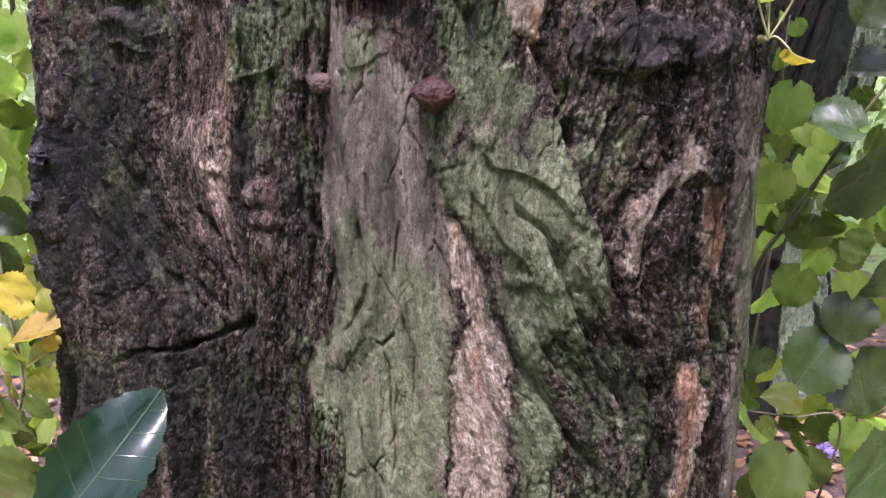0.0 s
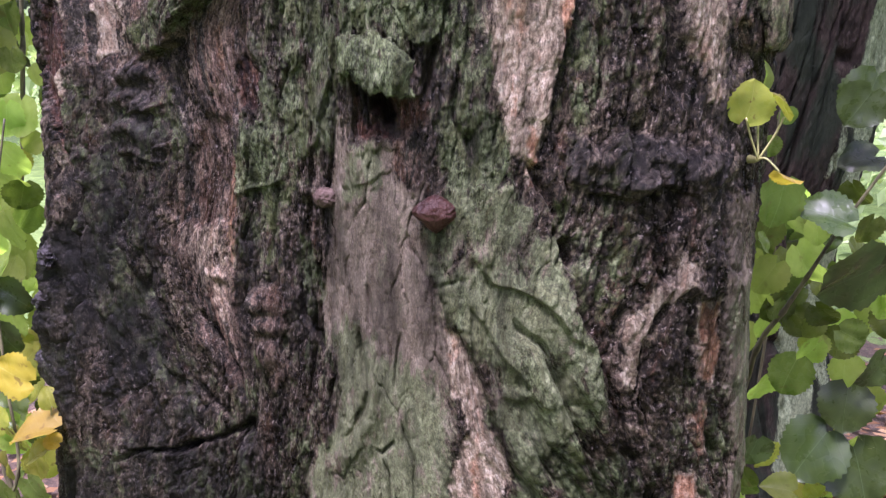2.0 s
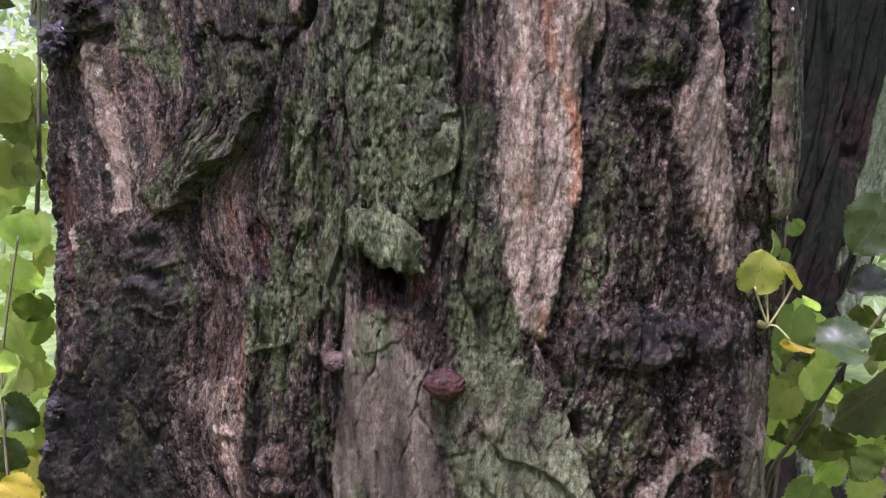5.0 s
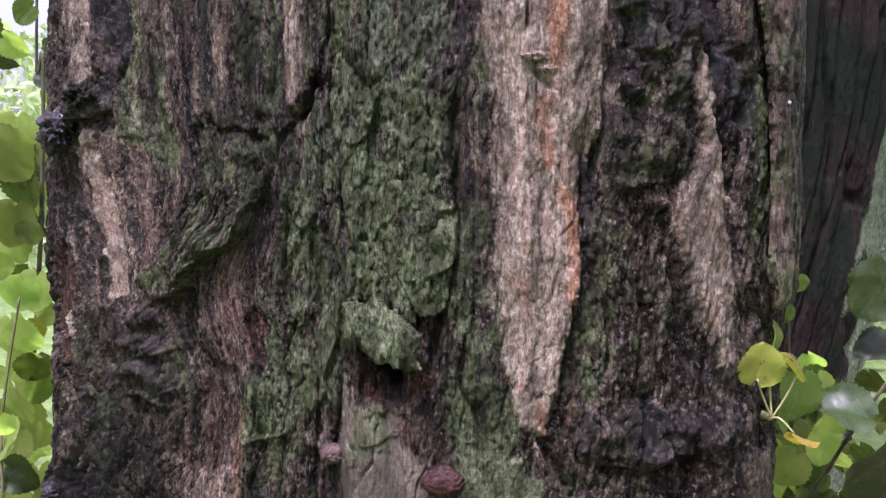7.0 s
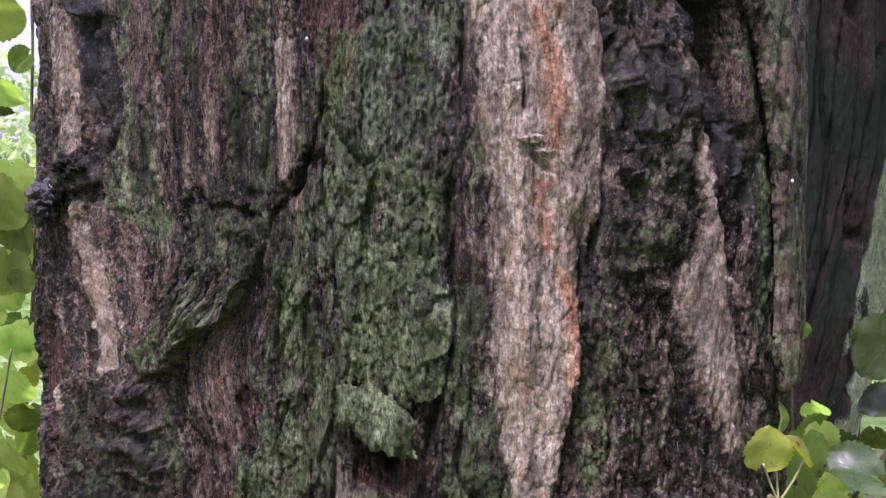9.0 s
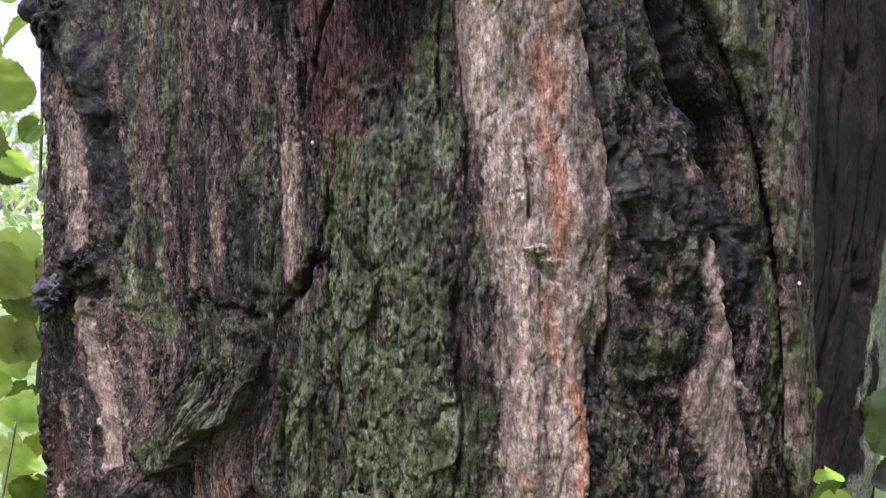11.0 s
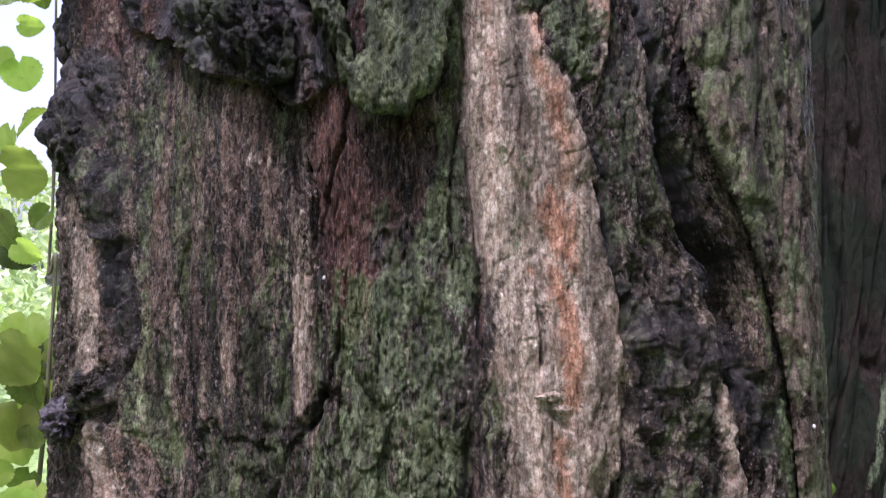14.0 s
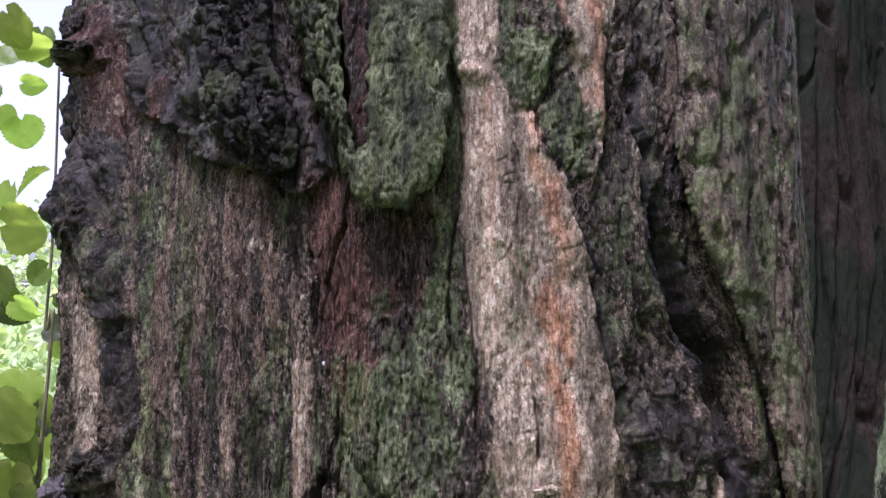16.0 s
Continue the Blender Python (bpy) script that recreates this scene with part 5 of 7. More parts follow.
# moss and lichen: small scales that lap over one another, with holes
tuft_gap, tuft = cells(SA * 95 + 0.6 * fbm(A * 90, Z * 60, 93, 2), Z * 62 + 0.6 * fbm(A * 80, Z * 70, 95, 2), 97)
leaflet_gap, leaflet = cells(A * 260, Z * 190, 99)
RELIEF += MOSS * (0.0026 * (tuft - 0.4) * ease(0.0, 0.3, tuft_gap) + 0.0014 * (leaflet - 0.5) + 0.0008 * fbm(SA * 190, Z * 110, 71, 3) + 0.003 * fbm(SA * 50, Z * 22, 73, 2))
# pits
RELIEF -= (0.3 + 0.9 * MOSS) * (1 - 0.6 * stringy) * 0.0035 * ease(0.36, 0.62, pnoise(SA * 150, Z * 75, 83)) * ease(-0.3, 0.3, pnoise(A * 14, Z * 9, 85))
RELIEF -= ease(0.28, 0.34, A) * 0.006 * ease(0.34, 0.5, pnoise(SA * 120, Z * 45, 86)) * ease(1.7, 1.8, Z)
RELIEF += 0.005 * fbm(A * 10, Z * 4, 81, 2)
stripe = ease(-0.08, 0.10, fbm(bentA * 30, Z * 2.0, 107, 3)) - 0.5
TONE = 0.5 + 0.26 * fbm(SA * 9, Z * 4, 101, 3) + 0.15 * fbm(SA * 70, Z * 12, 103, 2) + 0.30 * fbm(SA * 34, Z * 3.2, 105, 2) + 0.30 * (plate - 0.5) + 0.20 * (chip - 0.5) + 0.25 * stringy * (strand - 0.5) + 0.25 * MOSS * (tuft - 0.5)
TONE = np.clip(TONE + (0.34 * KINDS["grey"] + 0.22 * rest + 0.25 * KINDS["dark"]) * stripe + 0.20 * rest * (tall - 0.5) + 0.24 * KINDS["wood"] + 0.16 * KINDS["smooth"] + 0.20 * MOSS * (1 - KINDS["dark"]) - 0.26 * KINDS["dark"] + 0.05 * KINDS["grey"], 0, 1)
GROWTH["moss"] = np.maximum(GROWTH["moss"], 0.5 * KINDS["grey"] * ease(0.08, 0.25, fbm(bentA * 24, Z * 2.6, 109, 3)) * ease(1.75, 1.85, Z))


def on_trunk(a, z, out=0.0):
    """The place on the bark at (a, z) of the sheet, out metres off it (arrays)."""
    th = a / ROUND
    r = trunk_radius(np.degrees(th), z) + out
    return np.stack([AXIS_X + r * np.sin(th), AXIS_Y - r * np.cos(th), z + 0 * a], -1)


def set_floats(mesh, name, kind, values):
    mesh.attributes.new(name, kind, "POINT").data.foreach_set({"FLOAT_VECTOR": "vector", "FLOAT_COLOR": "color"}[kind], np.ascontiguousarray(values, np.float32).ravel())


def sheet_mesh(name, places, faces, a, z, deep, kinds, growth, wet, tone):
    mesh = bpy.data.meshes.new(name)
    mesh.vertices.add(len(places))
    mesh.vertices.foreach_set("co", np.ascontiguousarray(places, np.float32).ravel())
    mesh.loops.add(faces.size)
    mesh.loops.foreach_set("vertex_index", np.ascontiguousarray(faces, np.int32).ravel())
    mesh.polygons.add(len(faces))
    mesh.polygons.foreach_set("loop_start", np.arange(0, faces.size, faces.shape[1], dtype=np.int32))
    mesh.polygons.foreach_set("use_smooth", np.ones(len(faces), bool))
    one = np.ones_like(a)
    set_floats(mesh, "sheet", "FLOAT_VECTOR", np.stack([a, deep, z], -1))
    set_floats(mesh, "ground_kinds", "FLOAT_COLOR", np.stack([kinds["wood"], kinds["smooth"], kinds["grey"], one], -1))
    set_floats(mesh, "rough_kinds", "FLOAT_COLOR", np.stack([kinds["dark"], kinds["red"], wet, one], -1))
    set_floats(mesh, "growth", "FLOAT_COLOR", np.stack([growth["moss"], growth["orange"], tone, one], -1))
    mesh.update()
    mesh.validate()
    mesh.materials.append(OLD_BARK)
    return mesh


rows_n, cols_n = SHAPE
index = np.arange(rows_n * cols_n).reshape(SHAPE)
turned = np.roll(index, -1, axis=1)
quads = np.stack([index[:-1], turned[:-1], turned[1:], index[1:]], -1).reshape(-1, 4)
old_tree = tagged(new("old_tree"), "massive old tree with furrowed mossy bark, standing in undergrowth", "tree", "old trees")
old_tree.location = (AXIS_X, AXIS_Y, 0)


def under(ob, parent):
    ob.parent = parent
    return ob


trunk = under(new("trunk", sheet_mesh("trunk", on_trunk(A, Z, RELIEF) - np.array([AXIS_X, AXIS_Y, 0]), quads, SA, Z, RELIEF, KINDS, GROWTH, WET, TONE)), old_tree)
tagged(trunk, "thick trunk, dark bark with bare pinkish wood and green moss")


def mesh_of(name, bm, *materials):
    me = bpy.data.meshes.new(name)
    bm.to_mesh(me)
    bm.free()
    for m in materials:
        me.materials.append(m)
    return me


def part(name, bm, mat, parent, label="", smooth=True):
    me = mesh_of(name, bm, mat)
    if smooth:
        me.polygons.foreach_set("use_smooth", np.ones(len(me.polygons), bool))
    ob = new(name, me)
    ob.parent = parent
    return tagged(ob, label)


def bark_slab(name, label, points, lift, thick, kind, moss, seed, curl=0.0, pale=0.5, ragged=1.0):
    """A tongue of bark that stands off the trunk, with its own thickness and ragged edge."""
    step = 0.0016
    a0, a1, z0, z1 = min(points[0::2]) - 0.01, max(points[0::2]) + 0.01, min(points[1::2]) - 0.01, max(points[1::2]) + 0.01
    ga, gz = np.meshgrid(np.arange(a0, a1, step), np.arange(z0, z1, step))
    shape = ga.shape
    a, z = ga.ravel(), gz.ravel()
    torn = 0.005 if ragged > 0.3 else 0.002
    x = a + torn * fbm(a * 60, z * 40, seed, 3)
    y = z + torn * fbm(a * 60, z * 40, seed + 50, 3)
    n = len(points) // 2
    dist, inside = np.full(len(a), 9.0), np.zeros(len(a), bool)
    for k in range(n):
        x0, y0, x1, y1 = *points[2 * k:2 * k + 2], *points[(2 * k + 2) % (2 * n):(2 * k + 2) % (2 * n) + 2]
        dist = np.minimum(dist, to_segment(x, y, x0, y0, x1, y1)[0])
        inside ^= ((y0 > y) != (y1 > y)) & (x < (x1 - x0) * (y - y0) / (y1 - y0 + 1e-12) + x0)
    d = np.where(inside, dist, 0.0)
    round_off = np.sqrt(np.clip(d / 0.012, 0, 1))
    down = np.clip((z1 - z) / (z1 - z0), 0, 1)
    rough = ragged * (0.004 * fbm(a * 75, z * 20, seed + 3, 2) + 0.005 * fbm(a * 30, z * 12, seed + 5, 2)) + 0.0026 * min(1.0, ragged) * fbm(a * 260, z * 95, seed + 9, 2)
    fold_gap, fold = cells(x * 68, y * 26, seed)
    bit_gap, bit = cells(x * 180, y * 75, seed + 4)
    rough = rough + (1.3 if ragged > 1.4 else 0.35 if ragged > 0.3 else 0.15) * (0.004 * (fold - 0.5) - 0.005 * (1 - ease(0.0, 0.2, fold_gap)) + 0.0024 * (bit - 0.5) - 0.0018 * (1 - ease(0.0, 0.25, bit_gap)))
    if ragged < 0.3:
        # a hard old plate: upright strands and rows of pits
        rough = rough + 0.0030 * fbm(a * 70, z * 6, seed + 11, 3) + 0.0012 * fbm(a * 240, z * 40, seed + 13, 2) - 0.0060 * ease(0.26, 0.46, pnoise(a * 120, z * 34, seed + 15)) - 0.0050 * (1 - ease(0.0, 0.10, cells(x * 36, y * 5, seed + 17)[0]))
    top = lift + curl * down ** 2 + (thick + rough) * round_off
    low = lift + curl * down ** 2 - 0.3 * thick * round_off
    keep = inside.reshape(shape)
    cell = keep[:-1, :-1] & keep[1:, :-1] & keep[:-1, 1:] & keep[1:, 1:]
    idx = np.arange(len(a)).reshape(shape)
    q = np.stack([idx[:-1, :-1], idx[:-1, 1:], idx[1:, 1:], idx[1:, :-1]], -1)[cell]
    walls = []
    pad = np.pad(cell, 1)
    m = len(a)
    for dy, dx, p0, p1 in ((-1, 0, (0, 0), (0, 1)), (1, 0, (1, 1), (1, 0)), (0, -1, (1, 0), (0, 0)), (0, 1, (0, 1), (1, 1))):
        r, c = np.nonzero(cell & ~pad[1 + dy:1 + dy + cell.shape[0], 1 + dx:1 + dx + cell.shape[1]])
        u, v = idx[r + p0[0], c + p0[1]], idx[r + p1[0], c + p1[1]]
        walls.append(np.stack([u + m, v + m, v, u], -1))
    faces = np.concatenate([q, q[:, ::-1] + m, *walls])
    used = np.unique(faces)
    renumber = np.zeros(2 * m, np.int64)
    renumber[used] = np.arange(len(used))
    places = np.concatenate([on_trunk(a, z, top), on_trunk(a, z, low)])[used] - np.array([AXIS_X, AXIS_Y, 0])
    aa, zz = np.concatenate([a, a])[used], np.concatenate([z, z])[used]
    zero = np.zeros(len(used))
    kinds = {k: zero + (k == kind) for k in KINDS}
    if ragged < 0.3:
        kinds["smooth"], kinds["grey"] = zero + 0.5, zero + 0.5
    growth = {"moss": np.clip(moss + 0.4 * fbm(aa * 30, zz * 20, seed, 2), 0, 1), "orange": zero}
    ob = under(new(name, sheet_mesh(name, places, renumber[faces], aa, zz, np.concatenate([top, low])[used] + 0.3, kinds, growth, zero, np.clip(pale + 0.5 * fbm(aa * 40, zz * (20 if ragged > 0.3 else 5), seed + 7, 2), 0, 1))), old_tree)
    return tagged(ob, label)


CHIP = "bare wood"
CHIP_AT = (0.125, 1.869)


def blob(name, label, a, z, out, wide, deep, high, mat, seed, rough=0.15, pointed=0.0):
    """A lump that grows out of the bark."""
    bm = bmesh.new()
    bmesh.ops.create_icosphere(bm, subdivisions=5, radius=1)
    off = Vector((seed * 3.1, seed * 1.7, 0))
    for v in bm.verts:
        n = v.co.normalized()
        k = 1 + rough * (noise.noise(n * 1.6 + off) + 0.6 * noise.noise(n * 4 + off) + 0.35 * noise.noise(n * 9 + off))
        v.co = Vector((n.x * wide * k, n.y * deep * k, n.z * high * k * (1 - pointed * abs(n.x)) - 0.25 * pointed * high * (1 - abs(n.x))))
    bare = mat == CHIP
    ob = part(name, bm, OLD_BARK if bare else mat, old_tree, label)
    if bare or mat is OLD_BARK:
        n = len(ob.data.vertices)
        set_floats(ob.data, "sheet", "FLOAT_VECTOR", np.array([v.co + off for v in ob.data.vertices]))
        set_floats(ob.data, "ground_kinds", "FLOAT_COLOR", np.tile(np.array([float(bare), 0.0, 0.0, 1.0]), (n, 1)))
        set_floats(ob.data, "growth", "FLOAT_COLOR", np.tile(np.array([0.0 if bare else 0.30, 0.0, 0.9 if bare else 0.22, 1.0]), (n, 1)))
    th = a / ROUND
    here = on_trunk(np.array([a]), np.array([z]), out)[0]
    ob.matrix_local = Matrix.Translation(Vector(here) - Vector((AXIS_X, AXIS_Y, 0))) @ Matrix.Rotation(th, 4, "Z")
    return ob

# tongues and lumps of bark that stand out
bark_slab("bark_flap", "pale green flap of bark over a dark hollow", (-0.063, 1.654, -0.026, 1.659, 0.003, 1.654, 0.028, 1.633, 0.025, 1.603, 0.007, 1.601, -0.010, 1.603, -0.035, 1.612, -0.060, 1.624), 0.012, 0.008, "bark", 1.0, 5, 0.008, 0.85, 0.6)
bark_slab("bark_plate", "loose plate of lichen-covered bark", (-0.005, 1.768, 0.050, 1.776, 0.056, 1.724, 0.052, 1.656, 0.025, 1.646, 0.004, 1.684, -0.005, 1.729), 0.001, 0.004, "bark", 0.95, 8, 0.006, 0.6)
bark_slab("mossy_tongue", "hanging tongue of bark covered with green moss", (-0.032, 2.349, 0.051, 2.331, 0.051, 2.181, 0.040, 2.123, 0.017, 2.101, -0.010, 2.097, -0.046, 2.106, -0.058, 2.142, -0.033, 2.160), 0.012, 0.014, "bark", 1.0, 12, 0.016, 0.5, 0.6)
bark_slab("bare_strip", "bare purple-brown strip between mossy bark", (-0.082, 2.362, -0.030, 2.348, -0.030, 2.155, -0.041, 2.145, -0.057, 2.195), 0.010, 0.005, "red", 0.1, 15, 0.004, 0.12, 0.6)
bark_slab("mossy_bark", "ragged mossy bark beside the bare strip", (-0.179, 2.375, -0.079, 2.362, -0.061, 2.195, -0.038, 2.140, -0.045, 2.115, -0.071, 2.149, -0.104, 2.201, -0.123, 2.252), 0.012, 0.012, "bark", 0.95, 18, 0.008, 0.5, 1.5)
bark_slab("bark_overhang", "dark ragged overhanging bark crust", (-0.281, 2.388, -0.186, 2.376, -0.169, 2.250, -0.132, 2.192, -0.136, 2.143, -0.174, 2.136, -0.201, 2.161, -0.241, 2.180, -0.259, 2.239, -0.273, 2.304), 0.010, 0.014, "dark", 0.38, 22, 0.010, 0.12, 1.5)
bark_slab("outer_plate", "long grey plate of pitted lichen-covered bark", (0.232, 2.340, 0.229, 2.220, 0.224, 2.149, 0.232, 2.100, 0.250, 2.050, 0.272, 2.000, 0.290, 1.950, 0.308, 1.880, 0.318, 1.800, 0.322, 1.740, 0.318, 1.680, 0.330, 1.645, 0.442, 1.640, 0.442, 2.340), 0.008, 0.010, "smooth", 0.36, 27, 0.0, 0.62, 0.15)
blob('knot', 'red-brown knot split by a pale seam', 0.047, 1.502, 0.000, 0.022, 0.014, 0.018, KNOT, 3, 0.10, 0.6)
blob('knot', 'small pale round knot', -0.086, 1.502, 0.003, 0.012, 0.011, 0.01, KNOT_PALE, 4, 0.15)
blob('branch_stub', 'black rotten branch stub', -0.475, 1.814, 0.004, 0.024, 0.02, 0.02, BLACK_CRUST, 5, 0.5)
blob('branch_stub', 'dark crusted knob above the branch stub', -0.457, 1.848, -0.004, 0.026, 0.016, 0.014, OLD_BARK, 25, 0.5)
blob('burl', 'dark knobbly burl with grey crust', -0.514, 2.111, -0.006, 0.05, 0.024, 0.034, OLD_BARK, 6, 0.3)
blob('burl', 'dark knobbly burl with grey crust', -0.532, 2.160, -0.010, 0.032, 0.022, 0.045, OLD_BARK, 7, 0.3)
blob('burl', "black lump at the trunk's edge", -0.532, 2.236, -0.010, 0.028, 0.020, 0.040, OLD_BARK, 8, 0.3)
blob('burl', 'small brown shelf of bark', -0.497, 2.301, 0.002, 0.042, 0.024, 0.012, OLD_BARK, 9, 0.4)
blob('burl', "small black lump at the trunk's edge", -0.529, 2.340, -0.008, 0.03, 0.02, 0.030, OLD_BARK, 10, 0.3)
blob('wood_chip', 'pale loose chip of wood', CHIP_AT[0], CHIP_AT[1], 0.003, 0.015, 0.005, 0.005, CHIP, 11, 0.3, 0.5)
blob('wood_chip', 'small pale splinter under the loose chip', CHIP_AT[0] + 0.010, CHIP_AT[1] - 0.010, 0.002, 0.010, 0.004, 0.004, CHIP, 12, 0.3, 0.5)
blob('resin_drop', 'small white drop on the bark', 0.330, 1.832, 0.018, 0.0016, 0.0016, 0.002, WHITE_DROP, 13, 0.1)
blob('resin_drop', 'small white drop on the bark', -0.103, 1.964, 0.002, 0.0014, 0.0014, 0.002, WHITE_DROP, 14, 0.1)
blob('bark_lump', 'wet black lump on the bark', -0.487, 1.403, 0.004, 0.02, 0.014, 0.014, BLACK_CRUST, 15, 0.4)
blob('bark_lump', 'wet black lump on the bark', -0.507, 1.346, 0.004, 0.02, 0.014, 0.014, BLACK_CRUST, 16, 0.4)
blob('bark_lump', 'wet black lump on the bark', -0.535, 1.262, 0, 0.02, 0.014, 0.014, BLACK_CRUST, 17, 0.4)

# ---------------------------------------------------------------- limbs, crown and the second tree
def tube(bm, points, radii, sides=10, wobble=0.0, seed=0):
    """A tapering tube through the points."""
    rings = []
    for i, p in enumerate(points):
        p = Vector(p)
        ahead = (Vector(points[min(i + 1, len(points) - 1)]) - Vector(points[max(i - 1, 0)])).normalized()
        side = ahead.orthogonal().normalized() if abs(ahead.z) > 0.99 else ahead.cross(Vector((0, 0, 1))).normalized()
        up = ahead.cross(side)
        ring = []
        for k in range(sides):
            w = 2 * math.pi * k / sides
            d = side * math.cos(w) + up * math.sin(w)
            ring.append(bm.verts.new(p + d * radii[i] * (1 + wobble * noise.noise(p * 9 + d * 2 + Vector((seed, 0, 0))))))
        rings.append(ring)
    for a, b in zip(rings, rings[1:]):
        for k in range(sides):
            bm.faces.new((a[k], a[(k + 1) % sides], b[(k + 1) % sides], b[k]))
    bm.faces.new(rings[0][::-1])
    bm.faces.new(rings[-1])
    bmesh.ops.recalc_face_normals(bm, faces=bm.faces)


def curve_points(points, steps=6):
    """Smooth points along a few given ones."""
    p = [Vector(points[0])] + [Vector(q) for q in points] + [Vector(points[-1])]
    out = []
    for i in range(1, len(p) - 2):
        for k in range(steps):
            u = k / steps
            out.append(0.5 * ((2 * p[i]) + (p[i + 1] - p[i - 1]) * u + (2 * p[i - 1] - 5 * p[i] + 4 * p[i + 1] - p[i + 2]) * u * u + (3 * p[i] - p[i - 1] - 3 * p[i + 1] + p[i + 2]) * u ** 3))
    return out + [p[-2]]


# the crown is out of view, added to take some sky off the trunk
def limbs_and_crown(tree, top, reach, low, seed, leaves):
    rnd = random.Random(seed)
    tips = []
    for k in range(7):
        w = k * 0.9 + rnd.uniform(-0.3, 0.3)
        base = Vector((0, 0, top - rnd.uniform(0.2, 1.0)))
        end = base + Vector((math.sin(w) * reach * rnd.uniform(0.6, 1), math.cos(w) * reach * rnd.uniform(0.6, 1), rnd.uniform(1.2, 3.2)))
        mid = base.lerp(end, 0.5) + Vector((0, 0, 0.4))
        pts = curve_points([base, mid, end], 5)
        bm = bmesh.new()
        tube(bm, pts, [0.14 * (1 - 0.85 * i / (len(pts) - 1)) for i in range(len(pts))], 8, 0.2, k)
        part("limb", bm, LIMB_BARK, tree)
        tips += [pts[-1], pts[-3], pts[-5]]
    pts, faces = [], []
    clumps = [t + Vector((rnd.gauss(0, 0.8), rnd.gauss(0, 0.8), rnd.gauss(0.2, 0.6))) for t in tips for _ in range(3)]
    for i in range(leaves):
        c = clumps[i % len(clumps)] + Vector((rnd.gauss(0, 0.42), rnd.gauss(0, 0.42), rnd.gauss(0, 0.3)))
        if c.z < low:
            c.z = low + rnd.random()
        u = Vector((rnd.gauss(0, 0.6), rnd.gauss(0, 0.6), 1)).normalized()
        w = u.orthogonal().normalized()
        w.rotate(Matrix.Rotation(rnd.uniform(0, 6.28), 3, u))
        s, n = rnd.uniform(0.05, 0.10), u.cross(w)
        k = len(pts)
        pts += [c - w * s, c + n * s * 0.6 - w * s * 0.3, c + w * s, c - n * s * 0.6 - w * s * 0.3]
        faces.append((k, k + 1, k + 2, k + 3))
    me = bpy.data.meshes.new("crown")
    me.from_pydata(pts, [], faces)
    me.materials.append(CROWN)
    crown = new("crown", me)
    crown.parent = tree
    tagged(crown, "unseen open crown of green leaves, added to shade the trunk")


def foliage_material(name, low, mid, high):
    m, t = material(name)
    one = node(t, "ShaderNodeNewGeometry").outputs["Random Per Island"]
    at = node(t, "ShaderNodeTexCoord").outputs["Object"]
    c = ramp(t, mixed(t, 0.5, one, grain(t, at, 0.9, 4, 0.6)), (0.2, low), (0.5, mid), (0.8, high))
    p = t.nodes["Principled BSDF"]
    t.links.new(c, p.inputs["Base Color"])
    p.inputs["Roughness"].default_value = 0.5
    glow = node(t, "ShaderNodeBsdfTranslucent", {0: mixed(t, 1.0, c, (1.4, 1.5, 0.7), "MULTIPLY")})
    t.links.new(node(t, "ShaderNodeMixShader", {0: 0.4, 1: p.outputs[0], 2: glow.outputs[0]}).outputs[0], t.nodes["Material Output"].inputs[0])
    return m


CROWN = foliage_material("crown_foliage", (.03, .06, .015), (.06, .11, .025), (.12, .17, .045))
limbs_and_crown(old_tree, 6.0, 3.0, 4.9, 21, 900)


def far_material():
    m, t = material("far_bark")
    at = node(t, "ShaderNodeTexCoord").outputs["Object"]
    lichen = node(t, "ShaderNodeSeparateColor", {0: node(t, "ShaderNodeAttribute", attribute_name="lichen").outputs["Color"]}).outputs[0]
    n1 = grain(t, stretched(t, at, 1, 1, 0.45), 120, 6, 0.7, 0.4)
    n2 = grain(t, stretched(t, at, 1, 1, 0.35), 22, 5, 0.65)
    n3 = grain(t, stretched(t, at, 1, 1, 0.4), 5, 4, 0.6)
    c = ramp(t, mixed(t, 0.45, n1, n2), (0.36, (.010, .007, .005)), (0.5, (.034, .025, .019)), (0.66, (.085, .064, .048)))
    c = mixed(t, ramp(t, n3, (0.44, 0.0), (0.54, 0.85)), c, mixed(t, n2, (.006, .012, .007), (.026, .040, .020)))
    c = mixed(t, patchy(t, lichen, mixed(t, 0.5, n1, n2), 2.8, 2.2), c, ramp(t, n1, (0.38, (.12, .16, .08)), (0.62, (.36, .43, .26))))
    p = t.nodes["Principled BSDF"]
    t.links.new(c, p.inputs["Base Color"])
    t.links.new(node(t, "ShaderNodeBump", {"Height": n1, "Strength": 1.0, "Distance": 0.02}).outputs[0], p.inputs["Normal"])
    p.inputs["Roughness"].default_value = 0.75
    p.inputs["Specular IOR Level"].default_value = 0.15
    return m


second_tree = tagged(new("second_tree"), "dark old tree with furrowed bark and pale lichen", "tree", "old trees")
second_tree.location = (1.27, 3.41, -0.1)
fa, fz = np.meshgrid(np.linspace(-math.pi, math.pi, 520, endpoint=False), np.concatenate([np.linspace(-0.2, 3.4, 420), np.linspace(3.42, 6.0, 40)]))
fshape = fa.shape
fa, fz = fa.ravel(), fz.ravel()
fs = fa * 0.52
sway = 0.5 * pnoise(fs * 3, fz * 1.2, 3) + 0.2 * pnoise(fs * 9, fz * 3, 5)
fgap, fplate = cells(fs * 15 + 0.6 * sway - 0.5 * fz, fz * 1.0 + 0.4 * pnoise(fs * 5, fz * 2, 8), 31)
